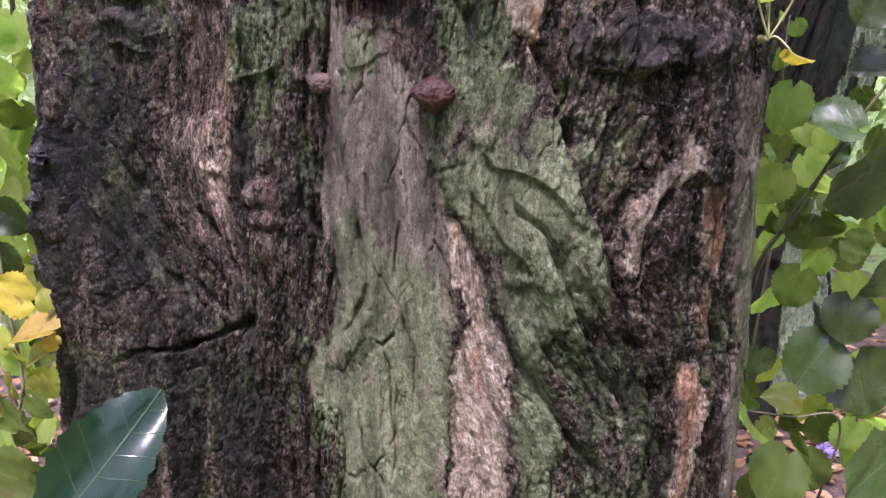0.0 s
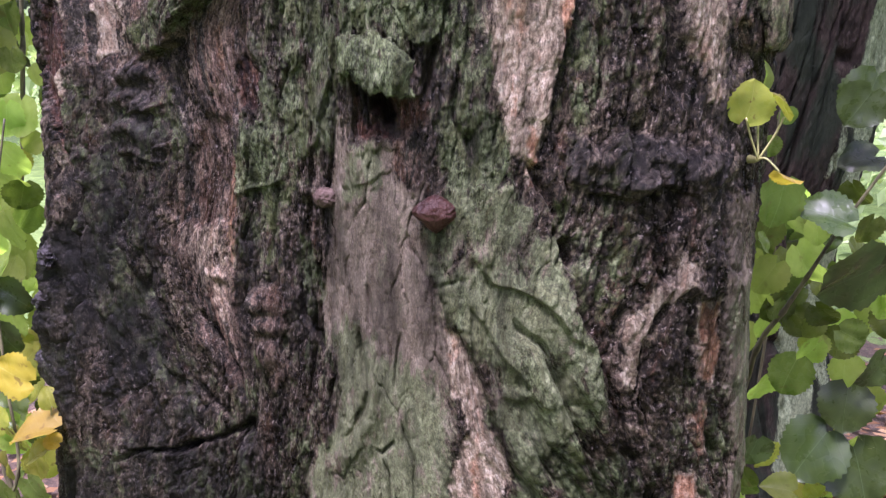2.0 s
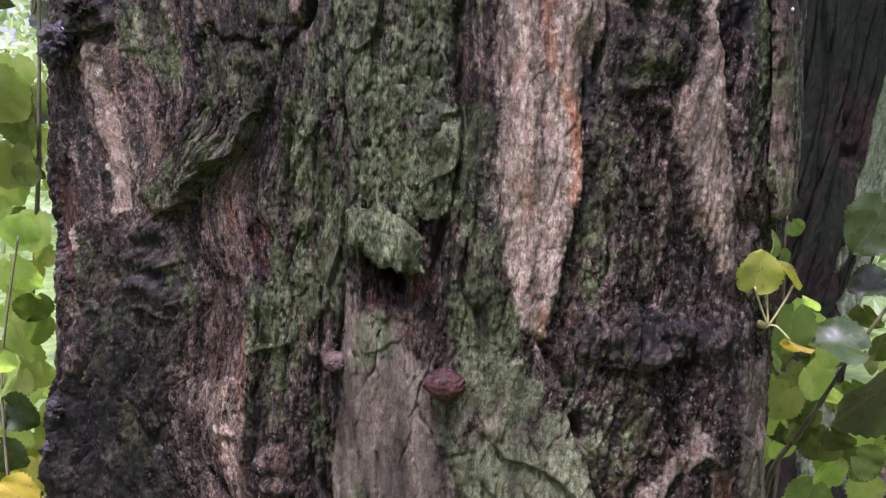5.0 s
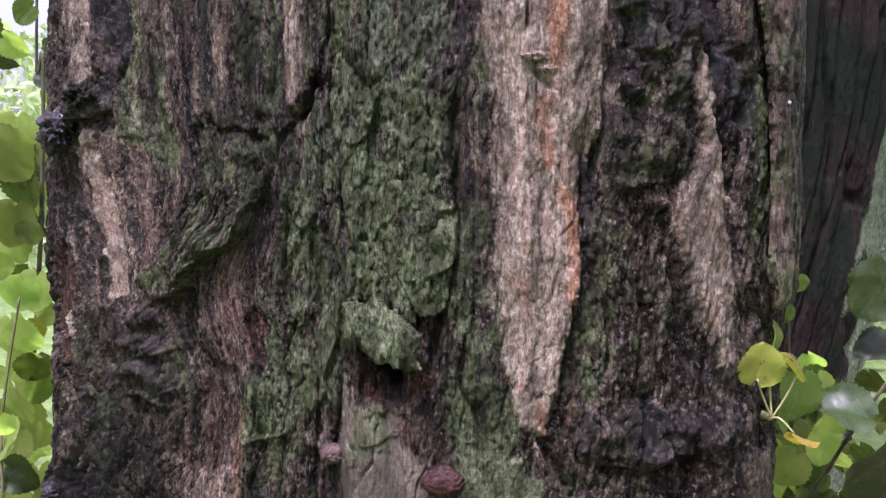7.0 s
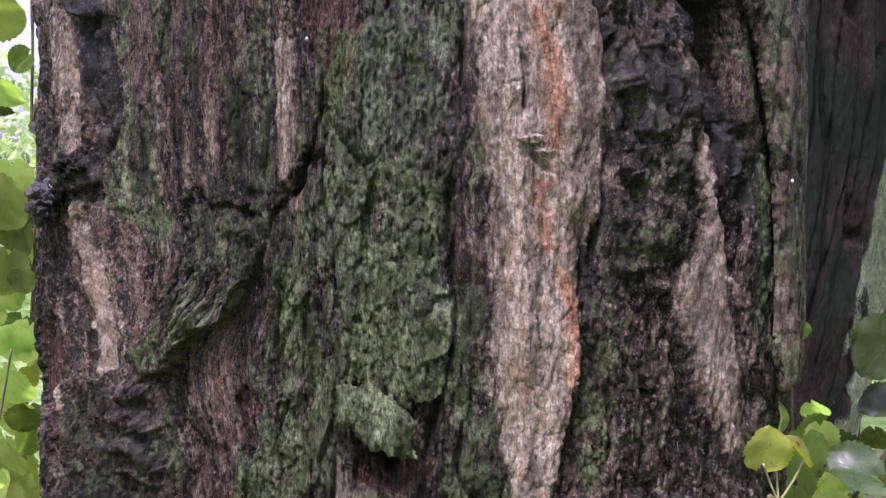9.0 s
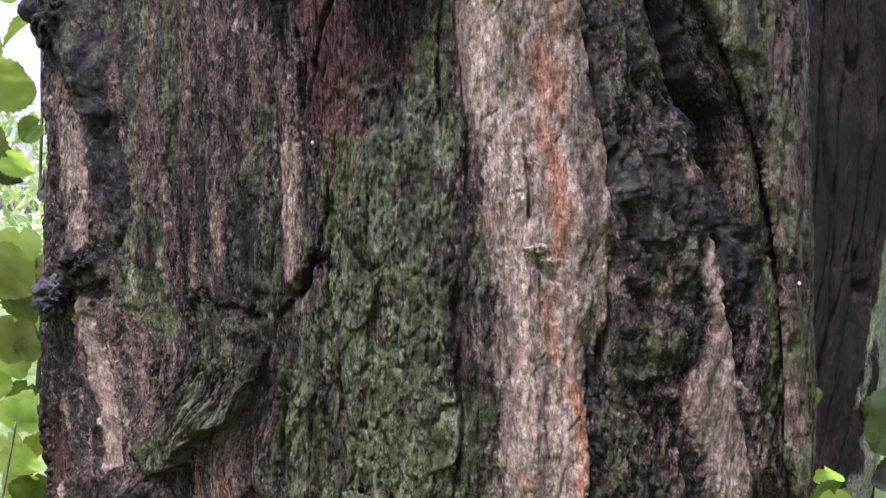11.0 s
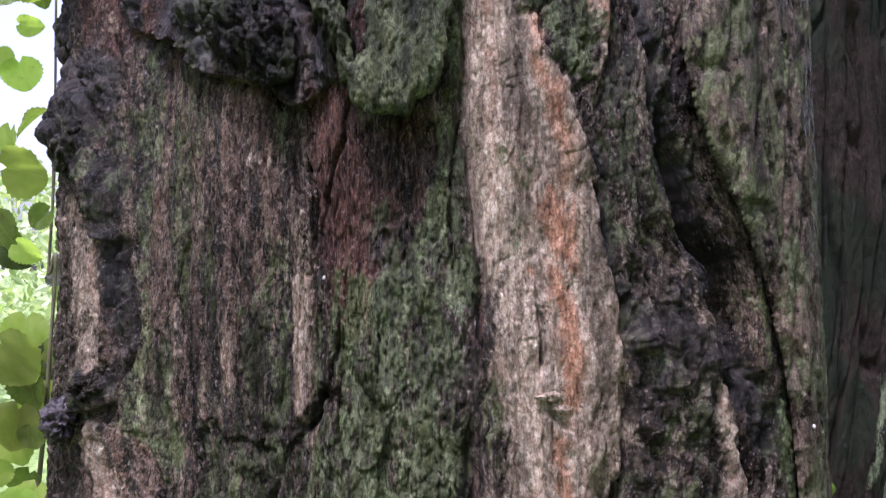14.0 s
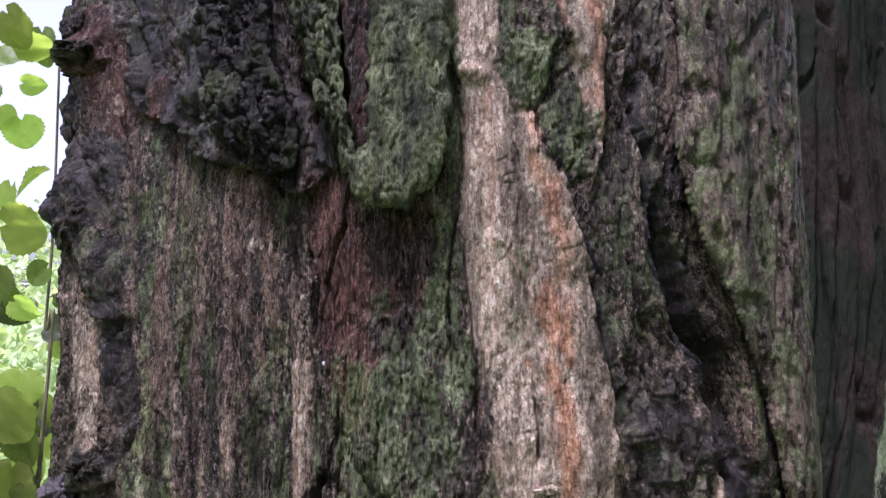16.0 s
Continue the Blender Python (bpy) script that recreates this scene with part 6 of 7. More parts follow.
fr = 0.48 + 0.25 * np.exp(-(fz + 0.1) / 0.3) * (1 + 0.4 * np.cos(fa * 5)) - 0.02 * np.clip(fz - 2, 0, 9) + 0.020 * (fplate - 0.5) - 0.034 * (1 - ease(0, 0.11, fgap)) + 0.02 * fbm(fs * 6, fz * 2, 40, 2) + 0.005 * fbm(fs * 60, fz * 25, 42, 3)
fplaces = np.stack([fr * np.sin(fa) - 0.19 * ease(0.0, 1.0, (2.1 - fz) / 1.5), -fr * np.cos(fa), fz], -1)
fi = np.arange(len(fa)).reshape(fshape)
fq = np.stack([fi[:-1], np.roll(fi, -1, 1)[:-1], np.roll(fi, -1, 1)[1:], fi[1:]], -1).reshape(-1, 4)
me = bpy.data.meshes.new("far_trunk")
me.from_pydata(fplaces.tolist(), [], fq.tolist())
me.polygons.foreach_set("use_smooth", np.ones(len(me.polygons), bool))
fl = ease(0.36, 0.50, fa + 0.16 * fbm(fs * 5, fz * 2.5, 51, 3) - 0.12 * (fz - 1.5)) * (1 - ease(0.95, 1.2, fa)) * ease(-0.35, 0.1, fbm(fs * 4, fz * 2.2, 57, 2)) * (fz < 2.35)
set_floats(me, "lichen", "FLOAT_COLOR", np.stack([fl, fl, fl, fl * 0 + 1], -1))
me.materials.append(far_material())
tagged(under(new("trunk", me), second_tree), "dark furrowed trunk with pale green lichen on one side")
limbs_and_crown(second_tree, 6.0, 2.6, 4.6, 33, 1600)

# ---------------------------------------------------------------- ground and distance
def lawn_material():
    m, t = material("lawn_and_litter")
    at = node(t, "ShaderNodeTexCoord").outputs["Object"]
    far = node(t, "ShaderNodeVectorMath", {0: at, 1: (0.2, 2.6, 0.0)}, operation="DISTANCE").outputs["Value"]
    blade = grain(t, stretched(t, at, 1, 1, 1), 130, 5, 0.7)
    tuft = grain(t, at, 6, 5, 0.65)
    grass = ramp(t, mixed(t, 0.5, blade, tuft), (0.38, (.05, .10, .018)), (0.5, (.13, .21, .045)), (0.64, (.27, .36, .11)))
    soil = ramp(t, mixed(t, 0.5, blade, grain(t, at, 25, 5, 0.7)), (0.38, (.022, .014, .010)), (0.5, (.085, .055, .038)), (0.64, (.22, .15, .10)))
    edge = sums(t, "ADD", sums(t, "MULTIPLY", far, 0.2), sums(t, "MULTIPLY", tuft, 0.8))
    p = t.nodes["Principled BSDF"]
    t.links.new(mixed(t, ramp(t, edge, (0.98, 0.0), (1.12, 1.0)), soil, grass), p.inputs["Base Color"])
    t.links.new(node(t, "ShaderNodeBump", {"Height": blade, "Strength": 0.8, "Distance": 0.02}).outputs[0], p.inputs["Normal"])
    p.inputs["Roughness"].default_value = 0.8
    return m


gb = bmesh.new()
bmesh.ops.create_grid(gb, x_segments=160, y_segments=160, size=400)
for v in gb.verts:
    # close-set in the middle, reaching the horizon
    for k in (0, 1):
        u = v.co[k] / 400
        v.co[k] = 400 * math.copysign(abs(u) ** 2.6, u)
    v.co.z = 0.04 * noise.noise(v.co * 0.5) * min(1, v.co.length) - 0.012 * max(0.0, min(20.0, v.co.y - 2))
ground = tagged(new("ground", mesh_of("ground", gb, lawn_material())), "short green lawn, bare soil and litter under the trees", "ground", kind="structure")


def leafy_belt(name, label, category, count, spread, size, mat, seed, kind=""):
    """Foliage of many small leaves; spread(random) gives the middle of a leaf."""
    rnd = random.Random(seed)
    pts, faces = [], []
    for i in range(count):
        c = Vector(spread(rnd))
        u = Vector((rnd.gauss(0, 1), rnd.gauss(0, 1), rnd.gauss(0, 0.7))).normalized()
        w = u.orthogonal().normalized()
        w.rotate(Matrix.Rotation(rnd.uniform(0, 6.28), 3, u))
        s = size * rnd.uniform(0.6, 1.4)
        n = u.cross(w)
        k = len(pts)
        pts += [c - w * s, c + n * s * 0.5 + u * s * 0.12, c + w * s, c - n * s * 0.5 + u * s * 0.12]
        faces.append((k, k + 1, k + 2, k + 3))
    me = bpy.data.meshes.new(name)
    me.from_pydata(pts, [], faces)
    me.materials.append(mat)
    return tagged(new(name, me), label, category, kind=kind)


# much paler than leaves: the distance's washed-out glare is put into this colour
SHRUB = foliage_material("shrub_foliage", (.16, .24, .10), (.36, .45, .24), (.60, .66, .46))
UNSEEN_WOODS = foliage_material("unseen_wood_foliage", (.02, .045, .012), (.045, .085, .022), (.09, .14, .04))


def round_belt(rad0, rad1, ang0, ang1, low, high, lumps, seed):
    rr = random.Random(seed)
    centres = [(rr.uniform(rad0, rad1), radians(rr.uniform(ang0, ang1)), rr.uniform(0.55, 1.0) * high, rr.uniform(0.5, 1.1) * (rad1 - rad0) * 0.5) for _ in range(lumps)]

    def spread(rnd):
        d, a, top, wide = centres[rnd.randrange(lumps)]
        x, y = d * math.sin(a), d * math.cos(a)
        u, v, w = rnd.gauss(0, 0.5), rnd.gauss(0, 0.5), rnd.random() ** 0.7
        fat = wide * (1.1 - 0.75 * w * w)
        return x + u * fat, y + v * fat, low + w * (top - low)
    return spread


# bushes across the lawn, and taller unseen woods all round behind the path
leafy_belt("bushes", "bushes along the far side of the lawn, green paled like haze", "bushes", 12000, round_belt(12.5, 17, -60, -5, -0.2, 3.9, 40, 4), 0.11, SHRUB, 41, "stuff")
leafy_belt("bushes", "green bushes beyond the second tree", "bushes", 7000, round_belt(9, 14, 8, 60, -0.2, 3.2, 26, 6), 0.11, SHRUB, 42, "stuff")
# never in view; added to keep the low sky's light off the trunk
leafy_belt("woods", "unseen dark green trees behind the path, added to block low sky", "woods", 16000, round_belt(14, 22, 70, 290, -0.3, 8.0, 90, 9), 0.30, UNSEEN_WOODS, 43, "stuff")

# ---------------------------------------------------------------- shoots and their leaves
def leaf_mesh(name, seed, mat, broad=1.0, fold=0.25, droop=0.2, teeth=0.03):
    """A toothed, heart-shaped leaf of length 1 from its base along y, its face up z."""
    rnd = random.Random(seed)
    rows_, half = 18, 4
    pts, flat, faces = [], [], []
    bend = rnd.uniform(-0.12, 0.12)
    for i in range(rows_ + 1):
        v = i / rows_
        w = 1.06 * broad * max(0.0, v + 0.004) ** 0.42 * max(0.0, 1 - v) ** 0.72
        for j in range(-half, half + 1):
            u = j / half
            edge = w * u
            if abs(j) == half:
                edge *= 1 + teeth * (1 if i % 2 else -1) * 1.6
            y = v - 0.16 * abs(u) * (1 - v) ** 3 * 1.2
            z = fold * abs(edge) - droop * v * v + 0.035 * math.sin(9 * v + seed) * abs(u) + 0.03 * math.sin(5 * edge * 3 + seed * 2 + 4 * v)
            pts.append((edge + bend * v * v, y, z))
            flat.append((edge, v, 0.0))
    n = 2 * half + 1
    for i in range(rows_):
        for j in range(n - 1):
            a = i * n + j
            faces.append((a, a + 1, a + n + 1, a + n))
    me = bpy.data.meshes.new(name)
    me.from_pydata(pts, [], faces)
    me.polygons.foreach_set("use_smooth", np.ones(len(faces), bool))
    set_floats(me, "blade", "FLOAT_VECTOR", np.array(flat))
    me.materials.append(mat)
    return me


LEAVES = {}
for kind_, mat_ in (("dark", LEAF_DARK), ("mid", LEAF_MID), ("light", LEAF_LIGHT), ("yellow", LEAF_YELLOW), ("wither", LEAF_WITHER)):
    LEAVES[kind_] = [leaf_mesh("leaf_blade", 11 * k + len(kind_), mat_, (1.22, 1.05, 1.35, 1.12)[k], (0.12, 0.3, 0.18, 0.5)[k], (0.1, 0.3, 0.05, 0.35)[k]) for k in range(4)]


LEAVES["broad"] = [leaf_mesh("leaf_blade", 91, LEAF_WET, 0.70, 0.34, 0.12, 0.03)] * 4


class Shoot:
    """A thin shoot: a stem through points, and leaves joined to it by their stalks."""

    def __init__(self, label, points, thick, mat=None, category="shoot", thing=None, name="leafy_shoot"):
        self.root = thing or tagged(new(name), label, category, "leafy shoots")
        if not thing:
            self.root.location = points[0]
        self.home = Vector(self.root.location)
        self.points = curve_points(points, 8)
        n = len(self.points)
        bm = bmesh.new()
        tube(bm, [p - self.home for p in self.points], [thick * (1 - 0.6 * i / (n - 1)) * (1.35 if i % 8 == 0 and 0 < i < n - 1 else 1.0) for i in range(n)], 8, 0.12)
        self.stem = part("sprout" if thing else "stem", bm, mat or STEM, self.root, "short sprout on the bark" if thing else "")
        self.on_bark = thing is not None

    def leaf(self, at, length, turn, pitch=0.0, roll=0.0, kind="mid", form=0, stalk=True, stalk_to=None):
        """A leaf with its middle at a place; turn: where its tip points (0 right, 90 down), pitch: the tip towards (+) or away, roll: about its rib."""
        tip = Vector((math.cos(radians(turn)), 0, -math.sin(radians(turn))))
        face = Vector((0, -1, 0))
        if not self.on_bark and kind != "broad":
            pitch, roll = pitch + 22 * noise.noise(Vector(at) * 37), roll + 45 * noise.noise(Vector(at) * 41 + Vector((5, 0, 0)))
        p = radians(pitch)
        tip, face = tip * math.cos(p) + face * math.sin(p), face * math.cos(p) - tip * math.sin(p)
        face.rotate(Matrix.Rotation(radians(roll), 3, tip))
        base = Vector(at) - tip * length * 0.45
        ob = new("leaf", LEAVES[kind][form % 4])
        ob.parent = self.stem if self.on_bark else self.root
        m = Matrix((tip.cross(face), tip, face)).transposed().to_4x4()
        ob.matrix_local = Matrix.Translation(base - self.home) @ m @ Matrix.Scale(length, 4)
        tagged(ob, {"dark": "glossy dark green leaf", "broad": "large wet dark green leaf", "mid": "green leaf", "light": "light green leaf", "yellow": "yellow leaf", "wither": "withering yellow-green leaf"}[kind])
        if stalk:
            end = Vector(stalk_to) if stalk_to else min(self.points, key=lambda q: (q - base).length + 0.25 * abs(q.z - base.z + 0.02) + 0.08 * noise.random())
            mid = base.lerp(end, 0.5) + (base - end).length * 0.18 * Vector((0, 0, 1)) - tip * 0.15 * (base - end).length
            pts = curve_points([end, mid, base], 4)
            bm = bmesh.new()
            tube(bm, [q - base for q in pts], [0.0011 if (base - end).length < 0.25 else 0.0025] * len(pts), 5)
            s = part("stalk", bm, PETIOLE if (base - end).length < 0.25 else STEM, self.stem if self.on_bark else ob)
            s.location = base - self.home
            if not self.on_bark:
                s.matrix_parent_inverse = ob.matrix_local.inverted()
        return ob

    def scatter(self, count, seed, middle, spread, sizes, kinds):
        """More leaves about a place."""
        rnd = random.Random(seed)
        for _ in range(count):
            at = [m + rnd.uniform(-s, s) for m, s in zip(middle, spread)]
            self.leaf(at, rnd.uniform(*sizes), rnd.uniform(40, 140), rnd.uniform(-15, 25), rnd.uniform(-55, 55), rnd.choice(kinds), rnd.randrange(4))

# shoots beside the trunk, on the second tree's side
branch = Shoot('slender leafy branch leaning out from behind the trunk', [(0.36, 1.62, 0.0), (0.575, 1.550, 0.883), (0.576, 1.450, 1.103), (0.596, 1.400, 1.192), (0.613, 1.360, 1.267), (0.638, 1.320, 1.359), (0.686, 1.280, 1.477)], 0.006)
branch.leaf((0.527, 1.300, 1.402), 0.075, 100, 10, 0, 'mid', 0)
branch.leaf((0.605, 1.300, 1.388), 0.077, 200, -10, 25, 'dark', 1)
branch.leaf((0.649, 1.280, 1.287), 0.107, 150, 10, -15, 'dark', 0)
branch.leaf((0.536, 1.340, 1.272), 0.062, 120, 0, 30, 'light', 1)
branch.leaf((0.620, 1.400, 1.287), 0.059, 60, 0, 0, 'light', 2)
branch.leaf((0.637, 1.300, 1.553), 0.061, 120, 0, 10, 'dark', 2)
branch.leaf((0.631, 1.380, 1.339), 0.041, 80, 20, 30, 'light', 3)
branch.leaf((0.589, 1.420, 1.192), 0.053, 140, 0, 20, 'mid', 1)
branch.leaf((0.637, 1.420, 1.166), 0.057, 60, 10, -30, 'mid', 0)
branch.leaf((0.586, 1.450, 1.146), 0.043, 100, 0, 0, 'light', 3)
branch.leaf((0.651, 1.360, 1.199), 0.048, 45, 0, 20, 'mid', 3)
branch.leaf((0.694, 1.340, 1.166), 0.059, 30, 10, 10, 'mid', 1)
branch.leaf((0.521, 1.360, 1.301), 0.026, 90, 0, 0, 'light', 1)
branch.leaf((0.619, 1.420, 1.227), 0.042, 170, 10, 0, 'mid', 2)
branch.leaf((0.728, 1.450, 1.114), 0.052, 110, 0, 40, 'mid', 2)
branch.leaf((0.802, 1.500, 1.147), 0.062, 80, 0, 0, 'light', 0)
branch.leaf((0.660, 1.420, 1.108), 0.051, 120, 0, -20, 'light', 1)
branch.leaf((0.681, 1.360, 1.407), 0.047, 60, 10, 30, 'mid', 3)
branch.leaf((0.777, 1.500, 1.316), 0.053, 110, 0, 0, 'mid', 1)
sucker = Shoot('low leafy sucker with drooping leaves', [(0.90, 1.50, 0.0), (0.937, 1.420, 0.679), (0.829, 1.380, 0.939), (0.778, 1.360, 1.119), (0.747, 1.340, 1.300), (0.720, 1.340, 1.514), (0.705, 1.360, 1.685)], 0.005)
sucker.leaf((0.705, 1.360, 1.027), 0.080, 100, 10, 10, 'dark', 0)
sucker.leaf((0.654, 1.360, 0.943), 0.102, 130, 10, -10, 'dark', 0)
sucker.leaf((0.749, 1.360, 0.904), 0.105, 75, 15, 10, 'dark', 2)
sucker.leaf((0.759, 1.300, 0.751), 0.130, 160, 35, 10, 'dark', 0)
sucker.leaf((0.608, 1.380, 1.080), 0.074, 110, 0, 20, 'mid', 1)
sucker.leaf((0.781, 1.420, 1.010), 0.061, 60, 0, 0, 'light', 1)
sucker.leaf((0.742, 1.340, 1.105), 0.064, 120, 10, 0, 'dark', 1)
sucker.leaf((0.667, 1.340, 1.568), 0.073, 110, 0, 15, 'dark', 0)
sucker.leaf((0.753, 1.400, 1.260), 0.065, 150, 0, 0, 'dark', 2)
sucker.leaf((0.691, 1.380, 1.463), 0.062, 170, 10, 20, 'dark', 1)
sucker.leaf((0.671, 1.360, 1.560), 0.073, 110, 0, 10, 'dark', 0)
twig = Shoot('thin side twig with small light leaves', [(0.62, 1.45, 0.0), (0.698, 1.360, 0.645), (0.698, 1.320, 0.853), (0.603, 1.300, 0.872), (0.484, 1.260, 0.911)], 0.003)
twig.leaf((0.581, 1.300, 0.907), 0.052, 200, 0, 40, 'light', 3)
twig.leaf((0.522, 1.270, 0.874), 0.065, 75, 0, 65, 'light', 3)
twig.leaf((0.581, 1.280, 0.764), 0.094, 120, 20, 10, 'mid', 0)
twig.leaf((0.628, 1.300, 0.814), 0.051, 80, 0, 70, 'mid', 1)
twig.leaf((0.657, 1.320, 0.746), 0.083, 60, 10, 0, 'mid', 1)
twig.leaf((0.528, 1.300, 0.977), 0.051, 100, 0, 0, 'dark', 2)
twig.leaf((0.521, 1.300, 0.924), 0.041, 70, 0, 40, 'mid', 1)
twig.leaf((0.739, 1.360, 0.801), 0.065, 110, 0, 10, 'light', 2)
twig.leaf((0.711, 1.400, 0.790), 0.059, 60, 0, 0, 'mid', 0)
twig.leaf((0.828, 1.400, 0.754), 0.065, 80, 0, 0, 'light', 1)
twig.leaf((0.584, 1.360, 0.754), 0.045, 90, 0, 0, 'dark', 2)
twig.leaf((0.568, 1.340, 0.695), 0.061, 100, 0, 0, 'mid', 1)
far_sucker = Shoot('small leafy sucker at the foot of the second tree', [(0.78, 2.05, 0.0), (0.777, 1.900, 1.019), (0.741, 1.850, 1.261), (0.713, 1.800, 1.448), (0.714, 1.800, 1.521)], 0.004)
far_sucker.leaf((0.732, 1.800, 1.494), 0.036, 60, 0, 0, 'mid', 0)
far_sucker.leaf((0.702, 1.800, 1.430), 0.041, 100, 0, 10, 'mid', 1)
far_sucker.leaf((0.690, 1.800, 1.521), 0.025, 250, 0, 0, 'light', 1)
far_sucker.leaf((0.772, 1.800, 1.325), 0.053, 50, 0, 50, 'light', 3)
far_sucker.leaf((0.757, 1.800, 1.276), 0.079, 140, 0, 0, 'mid', 0)
far_sucker.leaf((0.671, 1.700, 1.259), 0.066, 110, 0, 0, 'mid', 1)
far_sucker.leaf((0.779, 1.700, 1.259), 0.093, 20, 10, 10, 'dark', 0)
far_sucker.leaf((0.736, 1.700, 1.200), 0.076, 60, 0, 0, 'mid', 2)
far_sucker.leaf((0.634, 1.600, 1.203), 0.063, 90, 0, 0, 'mid', 0)

# shoots on the lawn side
stem_shoot = Shoot('tall thin upright shoot with large backlit leaves', [(-0.90, 2.02, 0.0), (-1.140, 2.000, 0.544), (-1.014, 2.000, 1.289), (-0.970, 2.000, 1.626), (-0.966, 2.000, 1.675), (-0.941, 2.000, 2.000), (-0.958, 2.000, 1.967), (-0.943, 2.000, 2.204), (-0.933, 2.000, 2.633)], 0.007)
stem_shoot.leaf((-0.986, 1.950, 2.194), 0.105, 15, 10, 0, 'light', 0)
stem_shoot.leaf((-0.923, 1.850, 2.295), 0.072, 150, 20, 50, 'mid', 3)
stem_shoot.leaf((-1.046, 2.000, 2.259), 0.089, 100, 0, 20, 'light', 1)
stem_shoot.leaf((-1.058, 2.000, 2.060), 0.088, 60, 0, 0, 'mid', 0)
stem_shoot.leaf((-1.037, 2.000, 2.001), 0.068, 50, 0, 20, 'dark', 3)
stem_shoot.leaf((-0.960, 2.060, 2.033), 0.037, 200, 0, 0, 'mid', 1)
stem_shoot.leaf((-0.960, 2.060, 1.962), 0.054, 20, 10, 0, 'dark', 2)
stem_shoot.leaf((-0.960, 2.060, 1.911), 0.044, 80, 0, 0, 'light', 1)
stem_shoot.leaf((-1.014, 2.050, 1.752), 0.080, 170, 50, 10, 'dark', 2)
stem_shoot.leaf((-0.982, 1.900, 1.772), 0.112, 50, 0, 10, 'light', 0)
stem_shoot.leaf((-0.988, 2.000, 1.616), 0.069, 60, 0, 20, 'dark', 1)
stem_shoot.leaf((-1.014, 1.950, 1.614), 0.097, 100, 0, 0, 'light', 0)
stem_shoot.leaf((-0.983, 1.900, 2.642), 0.087, 60, 0, 10, 'light', 0)
stem_shoot.leaf((-0.970, 1.950, 2.619), 0.079, 20, 0, 20, 'light', 1)
stem_shoot.leaf((-0.969, 1.950, 2.527), 0.049, 10, 0, 0, 'light', 1)
stem_shoot.leaf((-1.014, 2.000, 2.426), 0.069, 80, 0, 0, 'light', 2)
stem_shoot.leaf((-1.055, 2.000, 2.460), 0.050, 30, 0, 0, 'light', 2)
stem_shoot.leaf((-0.955, 1.900, 2.013), 0.056, 40, 0, 30, 'light', 3)
stem_shoot.leaf((-0.956, 1.950, 2.092), 0.057, 150, 0, 0, 'mid', 1)
stem_shoot.leaf((-0.991, 1.950, 1.767), 0.086, 60, 0, 0, 'mid', 1)
stem_shoot.leaf((-1.025, 2.050, 1.628), 0.080, 110, 0, 10, 'light', 0)
stem_shoot.leaf((-1.031, 2.000, 1.566), 0.089, 80, 0, 0, 'light', 2)
stem_shoot.leaf((-1.024, 2.000, 1.472), 0.079, 120, 0, 0, 'mid', 1)
stem_shoot.leaf((-0.993, 1.900, 1.360), 0.096, 70, 0, 0, 'light', 0)
stem_shoot.leaf((-1.051, 2.050, 1.237), 0.083, 30, 0, 0, 'light', 1)
stem_shoot.leaf((-1.032, 1.950, 1.158), 0.090, 110, 0, 0, 'light', 2)
stem_shoot.leaf((-1.030, 2.000, 1.069), 0.083, 60, 0, 0, 'light', 1)
low_shoot = Shoot('leafy shoot with yellowing leaves beside the trunk', [(-0.86, 1.66, 0.0), (-0.997, 1.620, 0.521), (-0.910, 1.640, 0.734), (-0.921, 1.660, 0.962), (-0.934, 1.700, 1.220), (-0.888, 1.720, 1.489)], 0.005)
low_shoot.leaf((-0.852, 1.560, 1.000), 0.079, 200, 0, 10, 'yellow', 0)
low_shoot.leaf((-0.897, 1.800, 1.484), 0.080, 100, 0, 0, 'light', 0)
low_shoot.leaf((-0.897, 1.750, 1.397), 0.070, 60, 0, 0, 'light', 1)
low_shoot.leaf((-0.937, 1.850, 1.306), 0.065, 110, 0, 0, 'mid', 2)
low_shoot.leaf((-0.941, 1.800, 1.235), 0.082, 70, 0, 20, 'light', 0)
low_shoot.leaf((-0.959, 1.850, 1.147), 0.075, 120, 0, 0, 'light', 1)
low_shoot.leaf((-0.904, 1.700, 1.117), 0.075, 30, 0, 10, 'dark', 1)
low_shoot.leaf((-0.962, 1.800, 1.016), 0.066, 80, 0, 0, 'light', 2)
low_shoot.leaf((-0.944, 1.800, 0.965), 0.056, 140, 0, 30, 'wither', 3)
low_shoot.leaf((-0.931, 1.700, 0.786), 0.056, 100, 0, 40, 'wither', 1)
low_shoot.leaf((-0.953, 1.680, 0.727), 0.066, 95, 0, 40, 'wither', 1)
low_shoot.leaf((-0.803, 1.500, 0.780), 0.058, 60, 0, 0, 'mid', 0)
low_shoot.leaf((-0.881, 1.600, 0.626), 0.059, 160, 0, 0, 'mid', 1)
low_shoot.leaf((-0.874, 1.500, 0.614), 0.115, 20, 10, 0, 'mid', 0)
low_shoot.leaf((-0.919, 1.550, 0.649), 0.081, 80, 0, 0, 'light', 0)
low_shoot.leaf((-0.978, 1.750, 0.797), 0.076, 150, 0, 0, 'light', 2)
low_shoot.leaf((-0.997, 1.850, 0.817), 0.059, 30, 0, 0, 'light', 1)
low_shoot.leaf((-0.933, 1.600, 0.701), 0.073, 60, 0, 0, 'mid', 2)
low_shoot.leaf((-0.928, 1.900, 1.417), 0.056, 150, 0, 0, 'light', 1)
low_shoot.leaf((-0.816, 1.500, 0.614), 0.052, 40, 0, 30, 'mid', 1)
